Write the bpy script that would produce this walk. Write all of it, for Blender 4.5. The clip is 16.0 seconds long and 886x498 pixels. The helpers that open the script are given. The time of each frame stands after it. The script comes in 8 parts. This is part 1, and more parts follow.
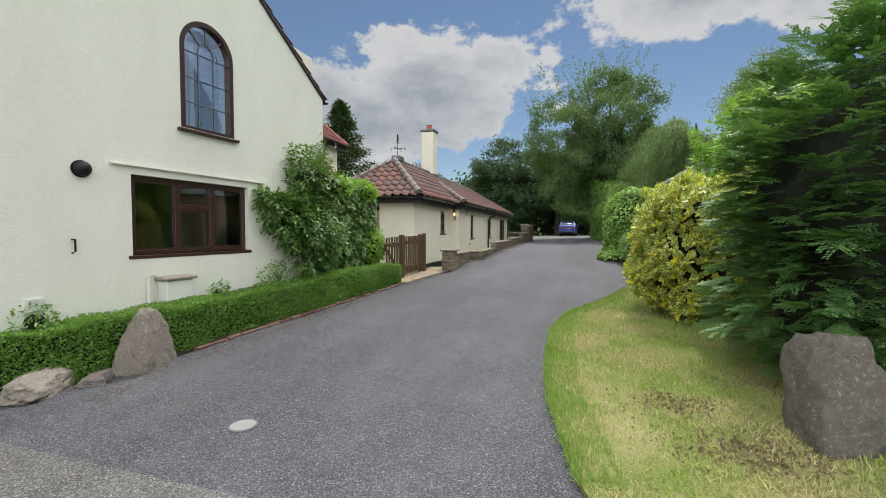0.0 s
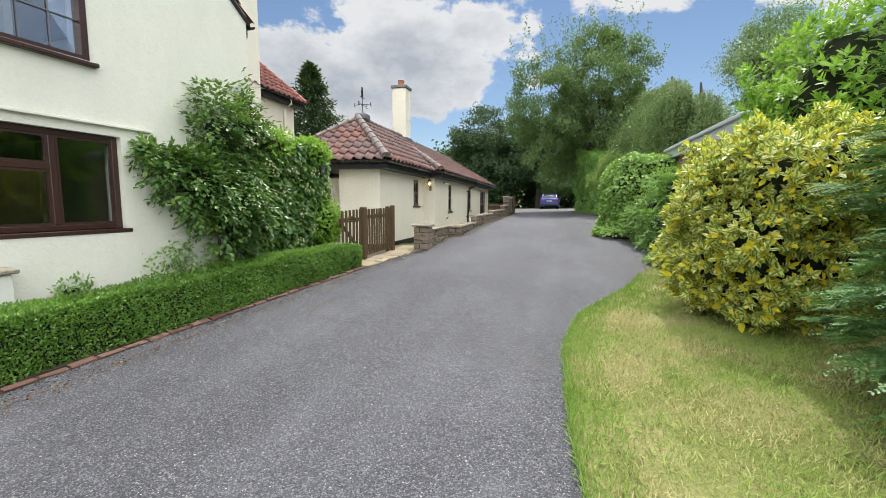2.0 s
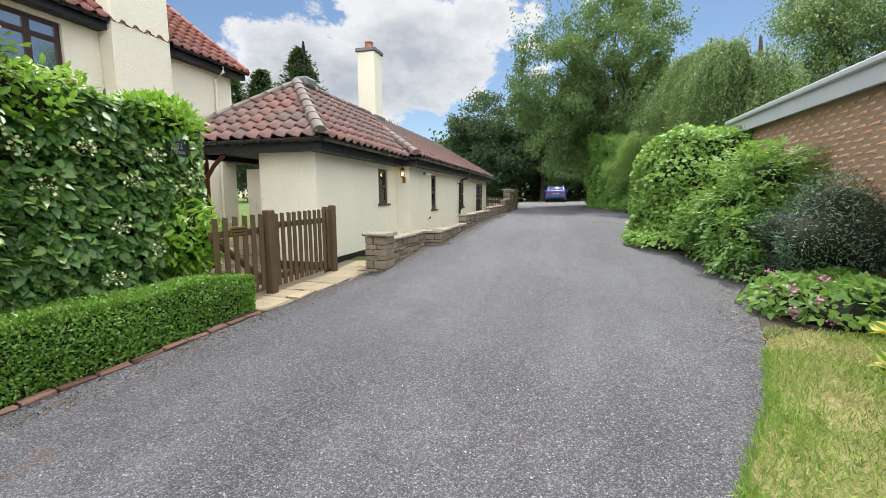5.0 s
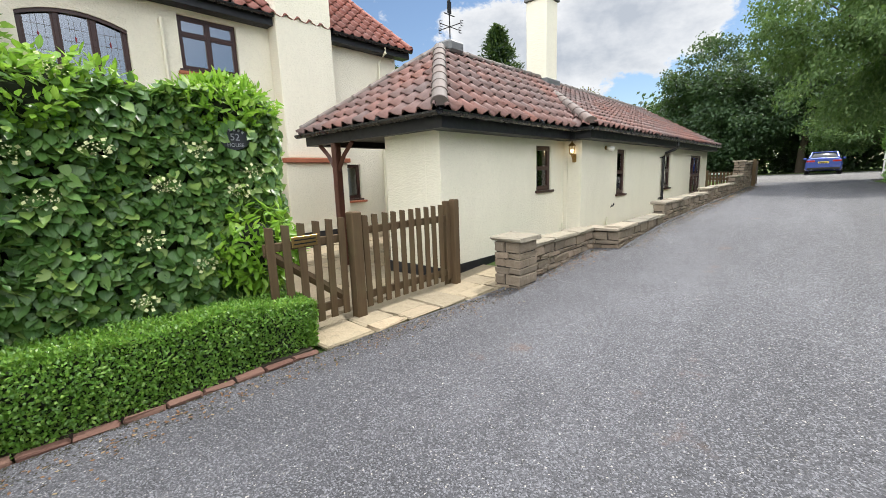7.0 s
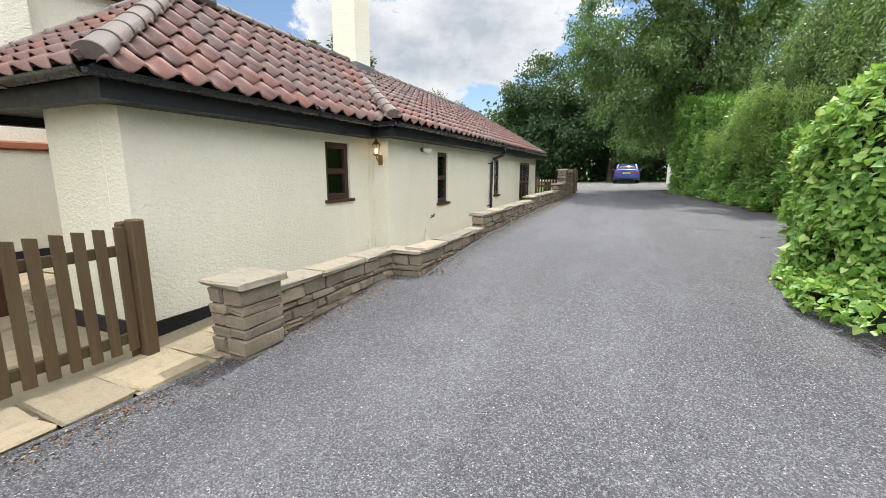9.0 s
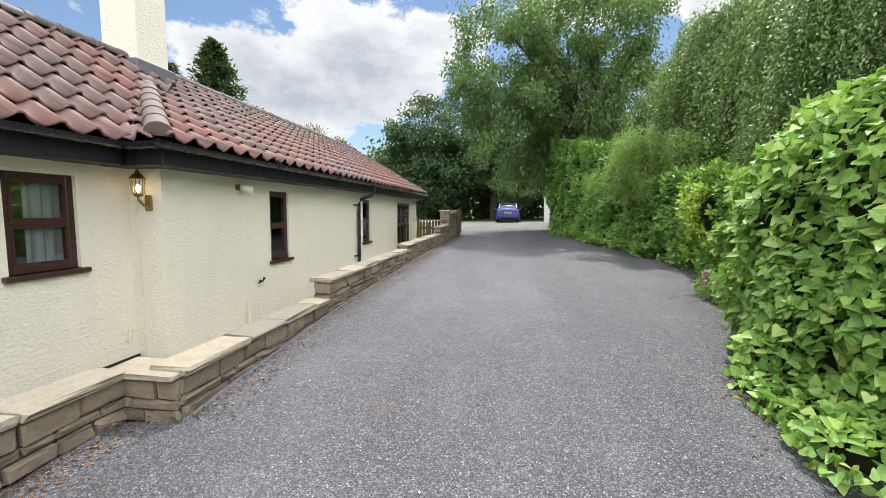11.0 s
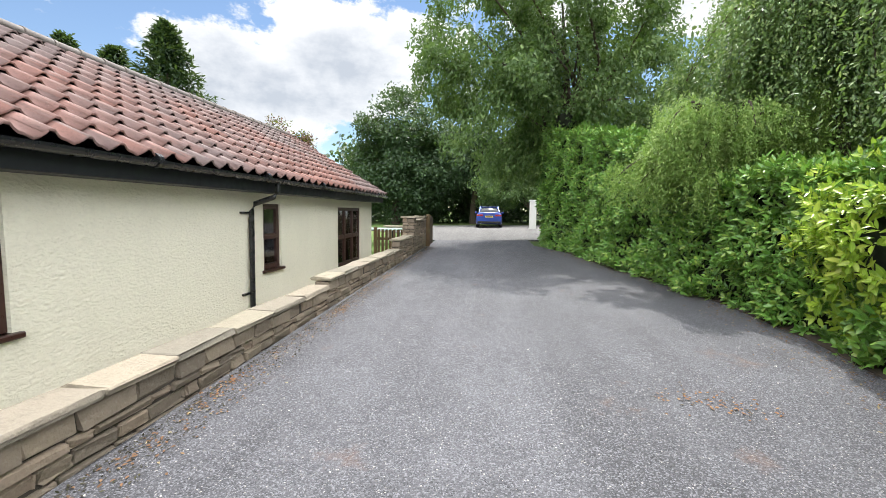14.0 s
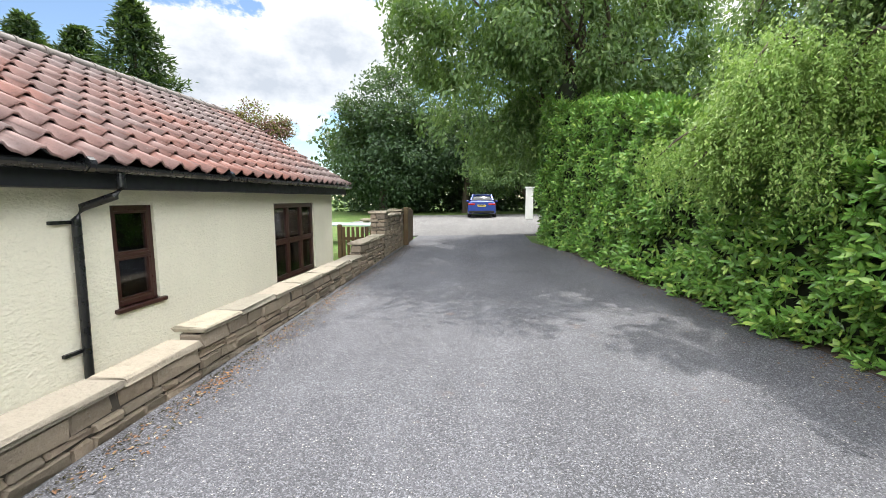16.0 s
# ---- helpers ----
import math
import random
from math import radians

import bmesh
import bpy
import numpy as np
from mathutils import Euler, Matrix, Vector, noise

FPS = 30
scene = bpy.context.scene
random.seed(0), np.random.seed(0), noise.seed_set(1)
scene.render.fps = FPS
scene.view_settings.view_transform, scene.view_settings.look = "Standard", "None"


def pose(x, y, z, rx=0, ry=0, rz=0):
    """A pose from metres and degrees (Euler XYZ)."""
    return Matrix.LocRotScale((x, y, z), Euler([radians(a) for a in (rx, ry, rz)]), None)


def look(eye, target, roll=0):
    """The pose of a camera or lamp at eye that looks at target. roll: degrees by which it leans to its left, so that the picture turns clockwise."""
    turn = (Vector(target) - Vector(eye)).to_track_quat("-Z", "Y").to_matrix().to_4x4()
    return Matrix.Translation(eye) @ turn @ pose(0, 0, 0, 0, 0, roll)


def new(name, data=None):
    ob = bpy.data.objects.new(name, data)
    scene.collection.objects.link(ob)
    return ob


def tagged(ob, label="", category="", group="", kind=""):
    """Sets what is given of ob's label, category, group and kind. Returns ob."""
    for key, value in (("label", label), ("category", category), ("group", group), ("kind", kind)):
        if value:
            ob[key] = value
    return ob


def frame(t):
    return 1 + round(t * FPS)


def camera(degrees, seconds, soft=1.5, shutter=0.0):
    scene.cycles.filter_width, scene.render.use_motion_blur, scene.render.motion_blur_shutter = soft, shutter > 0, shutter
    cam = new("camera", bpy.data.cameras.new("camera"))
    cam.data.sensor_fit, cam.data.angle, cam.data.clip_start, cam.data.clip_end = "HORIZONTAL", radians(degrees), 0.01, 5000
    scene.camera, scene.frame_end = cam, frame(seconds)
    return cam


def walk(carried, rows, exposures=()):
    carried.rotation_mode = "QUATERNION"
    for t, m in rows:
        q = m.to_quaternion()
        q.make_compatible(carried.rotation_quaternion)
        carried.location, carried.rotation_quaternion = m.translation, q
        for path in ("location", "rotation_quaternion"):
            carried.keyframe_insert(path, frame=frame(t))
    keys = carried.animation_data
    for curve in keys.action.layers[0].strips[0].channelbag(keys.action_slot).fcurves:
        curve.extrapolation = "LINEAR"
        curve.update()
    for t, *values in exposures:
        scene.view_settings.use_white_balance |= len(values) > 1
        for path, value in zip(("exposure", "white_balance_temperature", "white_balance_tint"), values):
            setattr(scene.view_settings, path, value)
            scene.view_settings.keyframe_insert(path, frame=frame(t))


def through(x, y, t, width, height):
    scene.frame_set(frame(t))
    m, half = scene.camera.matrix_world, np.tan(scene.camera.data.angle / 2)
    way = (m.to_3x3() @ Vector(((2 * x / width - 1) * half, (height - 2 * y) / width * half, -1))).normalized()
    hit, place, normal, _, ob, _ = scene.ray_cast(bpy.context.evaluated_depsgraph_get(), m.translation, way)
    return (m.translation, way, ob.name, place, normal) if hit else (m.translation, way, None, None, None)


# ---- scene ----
cam = camera(93.6, 16.0, 0.9)
METRES, EYE, TILT, LEAN, TURN = 17.5, 1.4, 0.0, 0.0, 17.8
ROWS = [
    (0.0, 0.0, 0.0, 0.0, 0.01, -2.5, -0.23),
    (0.5, 0.0007, 0.0231, -0.0038, -0.81, -3.8, -0.34),
    (1.0, 0.0021, 0.0508, -0.002, -1.61, -4.83, -0.45),
    (1.5, 0.0058, 0.0772, -0.0014, -2.25, -5.57, -0.44),
    (2.0, 0.0095, 0.1071, -0.0012, -2.89, -6.24, -0.39),
    (2.5, 0.015, 0.1354, -0.0002, -3.74, -6.87, -0.25),
    (3.0, 0.0225, 0.1647, 0.0012, -4.79, -7.19, -0.21),
    (5.5, 0.0649, 0.3274, 0.0052, -0.09, -7.25, 0.59),
    (6.0, 0.073, 0.3579, 0.0078, 7.17, -8.35, 0.91),
    (6.5, 0.0812, 0.3857, 0.0102, 15.8, -9.28, 1.42),
    (7.0, 0.087, 0.4128, 0.0117, 24.31, -9.79, 2.01),
    (7.5, 0.093, 0.4385, 0.0124, 29.97, -10.38, 2.45),
    (8.0, 0.1015, 0.4657, 0.0136, 26.55, -11.12, 1.91),
    (8.5, 0.1109, 0.4954, 0.0155, 15.98, -11.25, 0.88),
    (9.0, 0.1226, 0.5254, 0.0159, 5.89, -10.35, -0.09),
    (9.5, 0.132, 0.5561, 0.0183, -1.28, -8.68, -0.57),
    (10.0, 0.1391, 0.5857, 0.0213, -5.24, -6.96, -0.53),
    (12.5, 0.1808, 0.7388, 0.0259, -10.59, -4.82, -0.56),
    (13.0, 0.1911, 0.7708, 0.0279, -11.18, -4.79, -0.79),
    (13.5, 0.2015, 0.8045, 0.0311, -11.54, -4.92, -0.89),
    (14.0, 0.2143, 0.8377, 0.0338, -11.51, -5.15, -0.85),
    (14.5, 0.2272, 0.8701, 0.0371, -11.51, -5.55, -0.72),
    (15.0, 0.2401, 0.8993, 0.0396, -11.64, -6.08, -0.45),
    (15.5, 0.2517, 0.9291, 0.0405, -11.93, -6.6, -0.23),
    (16.0, 0.2643, 0.9583, 0.0423, -12.12, -6.94, -0.04),
]
EXPOSURES = [(0.0, -0.62), (1.0, -0.4), (2.5, -0.18), (5.5, -0.04), (6.5, 0.05), (8.0, 0.06), (12.5, 0.1), (14.0, 0.3), (16.0, 0.44)]
walk(cam, [(t, pose(0, 0, EYE, TILT, LEAN, TURN) @ pose(METRES * x, METRES * y, METRES * z, 90 + pitch, roll, yaw)) for t, x, y, z, yaw, pitch, roll in ROWS], EXPOSURES)

# ---- daylight: one sun ahead and a little to the right, high; bright broken cloud ----
SUN_ELEV, SUN_AZ = radians(59), radians(-3)         # azimuth: turned left from +y
world = bpy.data.worlds.new("daylight")
scene.world = world
world.use_nodes = True
wt = world.node_tree
wt.nodes.clear()


def wmath(op, a, b=None, clamp=False):
    n = wt.nodes.new("ShaderNodeMath")
    n.operation, n.use_clamp = op, clamp
    for i, s in enumerate((a, b)):
        if s is None:
            continue
        if isinstance(s, (int, float)):
            n.inputs[i].default_value = s
        else:
            wt.links.new(s, n.inputs[i])
    return n.outputs[0]


sky = wt.nodes.new("ShaderNodeTexSky")
sky.sky_type, sky.sun_disc = "NISHITA", False
sky.sun_elevation, sky.sun_rotation = SUN_ELEV, -SUN_AZ
sky.air_density, sky.dust_density, sky.ozone_density = 1.0, 0.05, 1.6
coord = wt.nodes.new("ShaderNodeTexCoord")


def cloud_noise(scale, detail, rough, squash):
    mp = wt.nodes.new("ShaderNodeMapping")
    mp.inputs["Scale"].default_value = (1, 1, squash)
    wt.links.new(coord.outputs["Generated"], mp.inputs["Vector"])
    n = wt.nodes.new("ShaderNodeTexNoise")
    n.inputs["Scale"].default_value, n.inputs["Detail"].default_value, n.inputs["Roughness"].default_value = scale, detail, rough
    wt.links.new(mp.outputs[0], n.inputs["Vector"])
    return n.outputs["Fac"]


def cloud_heap(az, el, radius, squash):
    """1 at the heart of a cloud, 0 at its rim."""
    c = Vector((-math.sin(radians(az)) * math.cos(radians(el)), math.cos(radians(az)) * math.cos(radians(el)), math.sin(radians(el))))
    sub = wt.nodes.new("ShaderNodeVectorMath")
    sub.operation = "SUBTRACT"
    wt.links.new(coord.outputs["Generated"], sub.inputs[0])
    sub.inputs[1].default_value = c
    sc = wt.nodes.new("ShaderNodeVectorMath")
    sc.operation = "MULTIPLY"
    wt.links.new(sub.outputs[0], sc.inputs[0])
    sc.inputs[1].default_value = (1, 1, squash)
    ln = wt.nodes.new("ShaderNodeVectorMath")
    ln.operation = "LENGTH"
    wt.links.new(sc.outputs[0], ln.inputs[0])
    return wmath("SUBTRACT", 1.0, wmath("DIVIDE", ln.outputs["Value"], radius))


heaps = None
# last heap (5, 56) lies out of view, kept for the light it gives
for az, el, radius, squash in ((19, 17.5, 0.33, 2.1), (30, 15, 0.30, 1.9), (37, 9, 0.30, 1.8), (22, 40, 0.28, 2.2), (-16, 27.5, 0.33, 2.8), (-30, 24, 0.25, 2.0), (54, 34, 0.32, 1.6), (72, 22, 0.4, 1.6), (5, 56, 0.42, 1.2)):
    h = cloud_heap(az, el, radius, squash)
    heaps = h if heaps is None else wmath("MAXIMUM", heaps, h)
billow = cloud_noise(7.0, 9, 0.62, 1.5)
body = wmath("ADD", wmath("MAXIMUM", heaps, -0.6), wmath("MULTIPLY", wmath("SUBTRACT", billow, 0.5), 1.6))
cover = wt.nodes.new("ShaderNodeMapRange")
cover.interpolation_type = "SMOOTHSTEP"
cover.inputs["From Min"].default_value, cover.inputs["From Max"].default_value = 0.19, 0.335
wt.links.new(body, cover.inputs["Value"])
shade = wt.nodes.new("ShaderNodeValToRGB")
shade.color_ramp.elements[0].position, shade.color_ramp.elements[0].color = 0.32, (0.99, 0.995, 1.0, 1)
shade.color_ramp.elements[1].position, shade.color_ramp.elements[1].color = 0.98, (0.54, 0.58, 0.64, 1)
# grey undersides: the lower and thicker, the darker
split = wt.nodes.new("ShaderNodeSeparateXYZ")
wt.links.new(coord.outputs["Generated"], split.inputs[0])
under = wmath("MULTIPLY", wmath("SUBTRACT", 0.34, split.outputs[2]), 1.1)
wt.links.new(wmath("ADD", wmath("ADD", body, under), wmath("MULTIPLY", wmath("SUBTRACT", cloud_noise(4.0, 5, 0.55, 2.5), 0.5), 1.3)), shade.inputs["Fac"])
# unseen cloud bank away from the sun, added as fill light for walls and hedges
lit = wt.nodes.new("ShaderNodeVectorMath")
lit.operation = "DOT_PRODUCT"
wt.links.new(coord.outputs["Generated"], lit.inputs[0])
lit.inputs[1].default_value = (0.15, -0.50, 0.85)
fill_bank = wt.nodes.new("ShaderNodeMapRange")
fill_bank.interpolation_type = "SMOOTHSTEP"
fill_bank.inputs["From Min"].default_value, fill_bank.inputs["From Max"].default_value = -0.05, 0.75
wt.links.new(lit.outputs["Value"], fill_bank.inputs["Value"])
clear = wt.nodes.new("ShaderNodeBackground")
clear.inputs["Strength"].default_value = 0.125
wt.links.new(sky.outputs[0], clear.inputs["Color"])
# added fill: cloud strength rises fourfold towards the unseen bank
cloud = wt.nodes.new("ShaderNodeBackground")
wt.links.new(wmath("ADD", 0.98, wmath("MULTIPLY", fill_bank.outputs[0], 3.0)), cloud.inputs["Strength"])
wt.links.new(shade.outputs[0], cloud.inputs["Color"])
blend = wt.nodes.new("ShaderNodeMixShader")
wt.links.new(wmath("MULTIPLY", wmath("MAXIMUM", cover.outputs[0], wmath("MULTIPLY", fill_bank.outputs[0], 0.85)), 0.94), blend.inputs[0])
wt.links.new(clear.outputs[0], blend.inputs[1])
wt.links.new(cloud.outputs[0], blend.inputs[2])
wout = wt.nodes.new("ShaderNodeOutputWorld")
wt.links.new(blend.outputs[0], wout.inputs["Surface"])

sun = new("sun", bpy.data.lights.new("sun", "SUN"))
sun.data.energy, sun.data.angle, sun.data.color = 4.2, radians(0.53), (1.0, 0.965, 0.91)
SUN_DIR = Vector((-math.sin(SUN_AZ) * math.cos(SUN_ELEV), math.cos(SUN_AZ) * math.cos(SUN_ELEV), math.sin(SUN_ELEV)))
sun.matrix_world = look(SUN_DIR * 60, (0, 0, 0))


# ---- materials ----
class Nodes:
    """A small hand for wiring node materials."""

    def __init__(self, name):
        self.m = bpy.data.materials.new(name)
        self.m.use_nodes = True
        self.t = self.m.node_tree
        self.b = self.t.nodes["Principled BSDF"]
        self.pos = self.t.nodes.new("ShaderNodeNewGeometry")

    def link(self, a, b):
        self.t.links.new(a, b)

    def put(self, socket, v):
        if isinstance(v, bpy.types.NodeSocket):
            self.link(v, socket)
        else:
            socket.default_value = (*v, 1) if isinstance(v, tuple) and len(v) == 3 and socket.type == "RGBA" else v

    def noise(self, scale, detail=4, rough=0.55, stretch=None, distort=0.0):
        n = self.t.nodes.new("ShaderNodeTexNoise")
        n.inputs["Scale"].default_value, n.inputs["Detail"].default_value = scale, detail
        n.inputs["Roughness"].default_value, n.inputs["Distortion"].default_value = rough, distort
        self.link(self.where(stretch), n.inputs["Vector"])
        return n.outputs["Fac"]

    def where(self, stretch=None):
        if stretch is None:
            return self.pos.outputs["Position"]
        mp = self.t.nodes.new("ShaderNodeMapping")
        mp.inputs["Scale"].default_value = stretch
        self.link(self.pos.outputs["Position"], mp.inputs["Vector"])
        return mp.outputs[0]

    def cells(self, scale, out="Distance", feature="F1", stretch=None):
        n = self.t.nodes.new("ShaderNodeTexVoronoi")
        n.feature = feature
        n.inputs["Scale"].default_value = scale
        self.link(self.where(stretch), n.inputs["Vector"])
        return n.outputs[out]

    def ramp(self, fac, *stops):
        r = self.t.nodes.new("ShaderNodeValToRGB")
        e = r.color_ramp.elements
        while len(e) < len(stops):
            e.new(0.5)
        for el, (p, c) in zip(e, stops):
            el.position, el.color = p, ((c, c, c, 1) if isinstance(c, (int, float)) else (*c, 1))
        self.link(fac, r.inputs["Fac"])
        return r.outputs["Color"]

    def mix(self, fac, a, b, how="MIX"):
        n = self.t.nodes.new("ShaderNodeMixRGB")
        n.blend_type = how
        for s, v in zip(n.inputs, (fac, a, b)):
            self.put(s, v)
        return n.outputs["Color"]

    def math(self, op, a, b=0.0):
        n = self.t.nodes.new("ShaderNodeMath")
        n.operation = op
        for s, v in zip(n.inputs, (a, b)):
            self.put(s, v)
        return n.outputs[0]

    def bump(self, height, strength, dist):
        n = self.t.nodes.new("ShaderNodeBump")
        n.inputs["Strength"].default_value, n.inputs["Distance"].default_value = strength, dist
        self.link(height, n.inputs["Height"])
        if self.b.inputs["Normal"].links:
            self.link(self.b.inputs["Normal"].links[0].from_socket, n.inputs["Normal"])
        self.link(n.outputs[0], self.b.inputs["Normal"])

    def random(self, island=False):
        if island:
            return self.pos.outputs["Random Per Island"]
        n = self.t.nodes.new("ShaderNodeObjectInfo")
        return n.outputs["Random"]

    def done(self, color, rough=0.7, metal=0.0, spec=0.5):
        for k, v in (("Base Color", color), ("Roughness", rough), ("Metallic", metal), ("Specular IOR Level", spec)):
            self.put(self.b.inputs[k], v)
        return self.m


def plain(name, c, rough=0.6, metal=0.0, vary=0.12, scale=18, bump=0.15):
    n = Nodes(name)
    f = n.noise(scale, 5, 0.6)
    col = n.mix(n.noise(scale * 0.13, 3), tuple(v * (1 - vary) for v in c), tuple(min(1, v * (1 + vary)) for v in c))
    col = n.mix(n.math("MULTIPLY", f, vary * 1.5), col, tuple(v * 0.6 for v in c))
    n.bump(f, bump, 0.004)
    return n.done(col, n.ramp(f, (0.3, max(0.05, rough - 0.1)), (0.7, min(1, rough + 0.1))), metal)


def render_coat(name, c, dirt, relief):
    """Hand-thrown lime render: swirled lumps, faint stains and a greenish foot."""
    n = Nodes(name)
    lumps = n.noise(15, 5, 0.6, (1, 1, 1.5), 1.5)
    fine = n.noise(70, 4, 0.6)
    flake = n.cells(22, stretch=(1, 1, 1.7))
    stain = n.noise(0.8, 6, 0.65, (1, 1, 0.35))
    col = n.mix(n.ramp(stain, (0.42, 0.0), (0.75, 0.6)), c, dirt)
    col = n.mix(n.ramp(lumps, (0.3, 0.35), (0.55, 0.0)), col, tuple(v * 0.8 for v in c))
    n.bump(lumps, 0.55 * relief, 0.03)
    n.bump(flake, 0.4 * relief, 0.015)
    n.bump(fine, 0.35, 0.004)
    return n.done(col, 0.88, 0, 0.25)


CREAM = render_coat("cream_render", (0.765, 0.735, 0.615), (0.63, 0.60, 0.50), 0.85)
WHITE = render_coat("white_render", (0.78, 0.78, 0.69), (0.64, 0.64, 0.55), 0.38)
DARKWOOD = plain("dark_brown_frame", (0.045, 0.018, 0.014), 0.35, 0, 0.25, 40, 0.1)
BLACK = plain("black_paint", (0.008, 0.009, 0.013), 0.55, 0, 0.3, 12, 0.1)
PLASTIC = plain("black_plastic", (0.011, 0.012, 0.014), 0.28, 0, 0.2, 9, 0.05)
PORCHWOOD = plain("porch_wood", (0.07, 0.022, 0.012), 0.5, 0, 0.3, 30, 0.3)
TERRACOTTA = plain("terracotta", (0.36, 0.12, 0.06), 0.75, 0, 0.3, 20, 0.4)
LEAD = plain("lead", (0.16, 0.17, 0.19), 0.5, 0.3, 0.3, 8, 0.4)
WHITEPVC = plain("white_plastic", (0.72, 0.72, 0.68), 0.45, 0, 0.1, 9, 0.05)
IVORY = plain("ivory_paint", (0.70, 0.68, 0.55), 0.6, 0, 0.12, 9, 0.1)
CLOTH = plain("white_curtain", (0.72, 0.74, 0.74), 0.9, 0, 0.1, 30, 0.2)
FLOORDARK = plain("dark_floor", (0.06, 0.05, 0.045), 0.8, 0, 0.2, 3, 0.1)
ROOMWALL = plain("room_wall", (0.25, 0.22, 0.18), 0.9, 0, 0.1, 3, 0.1)
BRASS = plain("aged_brass", (0.33, 0.22, 0.08), 0.35, 0.9, 0.3, 30, 0.1)
COVER = plain("cover_metal", (0.30, 0.30, 0.29), 0.6, 0.2, 0.2, 30, 0.3)
IRON = plain("black_iron", (0.02, 0.02, 0.022), 0.5, 0.6, 0.3, 30, 0.2)
FASCIA = plain("grey_fascia", (0.50, 0.53, 0.56), 0.5, 0, 0.1, 6, 0.1)


def glass_mat(name, ior):
    n = Nodes(name)
    t = n.t
    gl = t.nodes.new("ShaderNodeBsdfGlossy")
    gl.inputs["Roughness"].default_value = 0.02
    gl.inputs["Color"].default_value = (0.95, 0.97, 1, 1)
    tr = t.nodes.new("ShaderNodeBsdfTransparent")
    tr.inputs["Color"].default_value = (0.88, 0.91, 0.91, 1)
    fr = t.nodes.new("ShaderNodeFresnel")
    fr.inputs["IOR"].default_value = ior
    mx = t.nodes.new("ShaderNodeMixShader")
    n.link(fr.outputs[0], mx.inputs[0])
    n.link(tr.outputs[0], mx.inputs[1])
    n.link(gl.outputs[0], mx.inputs[2])
    n.link(mx.outputs[0], t.nodes["Material Output"].inputs["Surface"])
    return n.m


GLASS = glass_mat("window_glass", 1.55)
# index raised far above window glass, added so panes mirror more sky
SKYGLASS = glass_mat("sky_mirror_glass", 4.5)


def asphalt(name, dark, light, chip):
    n = Nodes(name)
    patch = n.noise(0.55, 5, 0.6)
    wear = n.noise(2.6, 5, 0.65)
    stone = n.cells(135, "Color")
    dist = n.cells(135)
    sep = n.t.nodes.new("ShaderNodeSeparateColor")
    n.link(stone, sep.inputs[0])
    col = n.mix(n.ramp(patch, (0.38, 0.0), (0.62, 1.0)), dark, light)
    track = n.noise(0.9, 5, 0.6, (1.3, 0.17, 1))
    col = n.mix(n.ramp(track, (0.36, 0.75), (0.60, 0.0)), col, tuple(v * 0.62 for v in dark))
    col = n.mix(n.ramp(wear, (0.35, 0.35), (0.6, 0.0)), col, tuple(v * 0.6 for v in dark))
    col = n.mix(n.ramp(sep.outputs[0], (0.5, 0.0), (1.0, 0.68)), col, tuple(v * 2.35 for v in light))
    col = n.mix(n.ramp(sep.outputs[1], (0.987 - chip, 0.0), (0.995 - chip, 0.8)), col, (0.42, 0.40, 0.37))
    col = n.mix(n.ramp(sep.outputs[2], (0.0, 0.75), (0.45, 0.0)), col, tuple(v * 0.3 for v in dark))
    leafmould = n.ramp(n.noise(1.3, 6, 0.72), (0.62, 0.0), (0.72, 0.55))
    col = n.mix(leafmould, col, (0.125, 0.07, 0.045))
    n.bump(n.math("SUBTRACT", 1.0, dist), 0.7, 0.006)
    n.bump(wear, 0.2, 0.02)
    return n.done(col, n.ramp(sep.outputs[0], (0, 0.8), (1, 0.55)), 0, 0.35)


ASPHALT = asphalt("drive_asphalt", (0.060, 0.0605, 0.069), (0.100, 0.101, 0.113), 0.004)
ROADTAR = asphalt("road_asphalt", (0.092, 0.089, 0.088), (0.14, 0.136, 0.131), 0.010)


def grass_mat(name, a, b, dry, amount):
    n = Nodes(name)
    col = n.mix(n.noise(9, 5, 0.7), a, b)
    col = n.mix(n.ramp(n.noise(0.9, 5, 0.6), (0.42, 0.0), (0.62, amount)), col, dry)
    col = n.mix(n.ramp(n.noise(60, 3, 0.7, (1, 1, 0.3)), (0.35, 0.5), (0.6, 0.0)), col, tuple(v * 0.35 for v in a))
    col = n.mix(n.ramp(n.noise(1.45, 5, 0.75), (0.60, 0.0), (0.66, 0.8 * amount)), col, (0.17, 0.115, 0.065))
    n.bump(n.noise(110, 3, 0.7), 0.8, 0.02)
    return n.done(col, 0.9, 0, 0.2)


LAWN = grass_mat("lawn_soil", (0.17, 0.22, 0.055), (0.28, 0.30, 0.09), (0.46, 0.39, 0.20), 0.9)
MEADOW = grass_mat("rough_grass", (0.07, 0.14, 0.03), (0.13, 0.21, 0.05), (0.18, 0.19, 0.08), 0.5)
SOIL = plain("bed_soil", (0.055, 0.04, 0.028), 0.95, 0, 0.4, 20, 0.8)


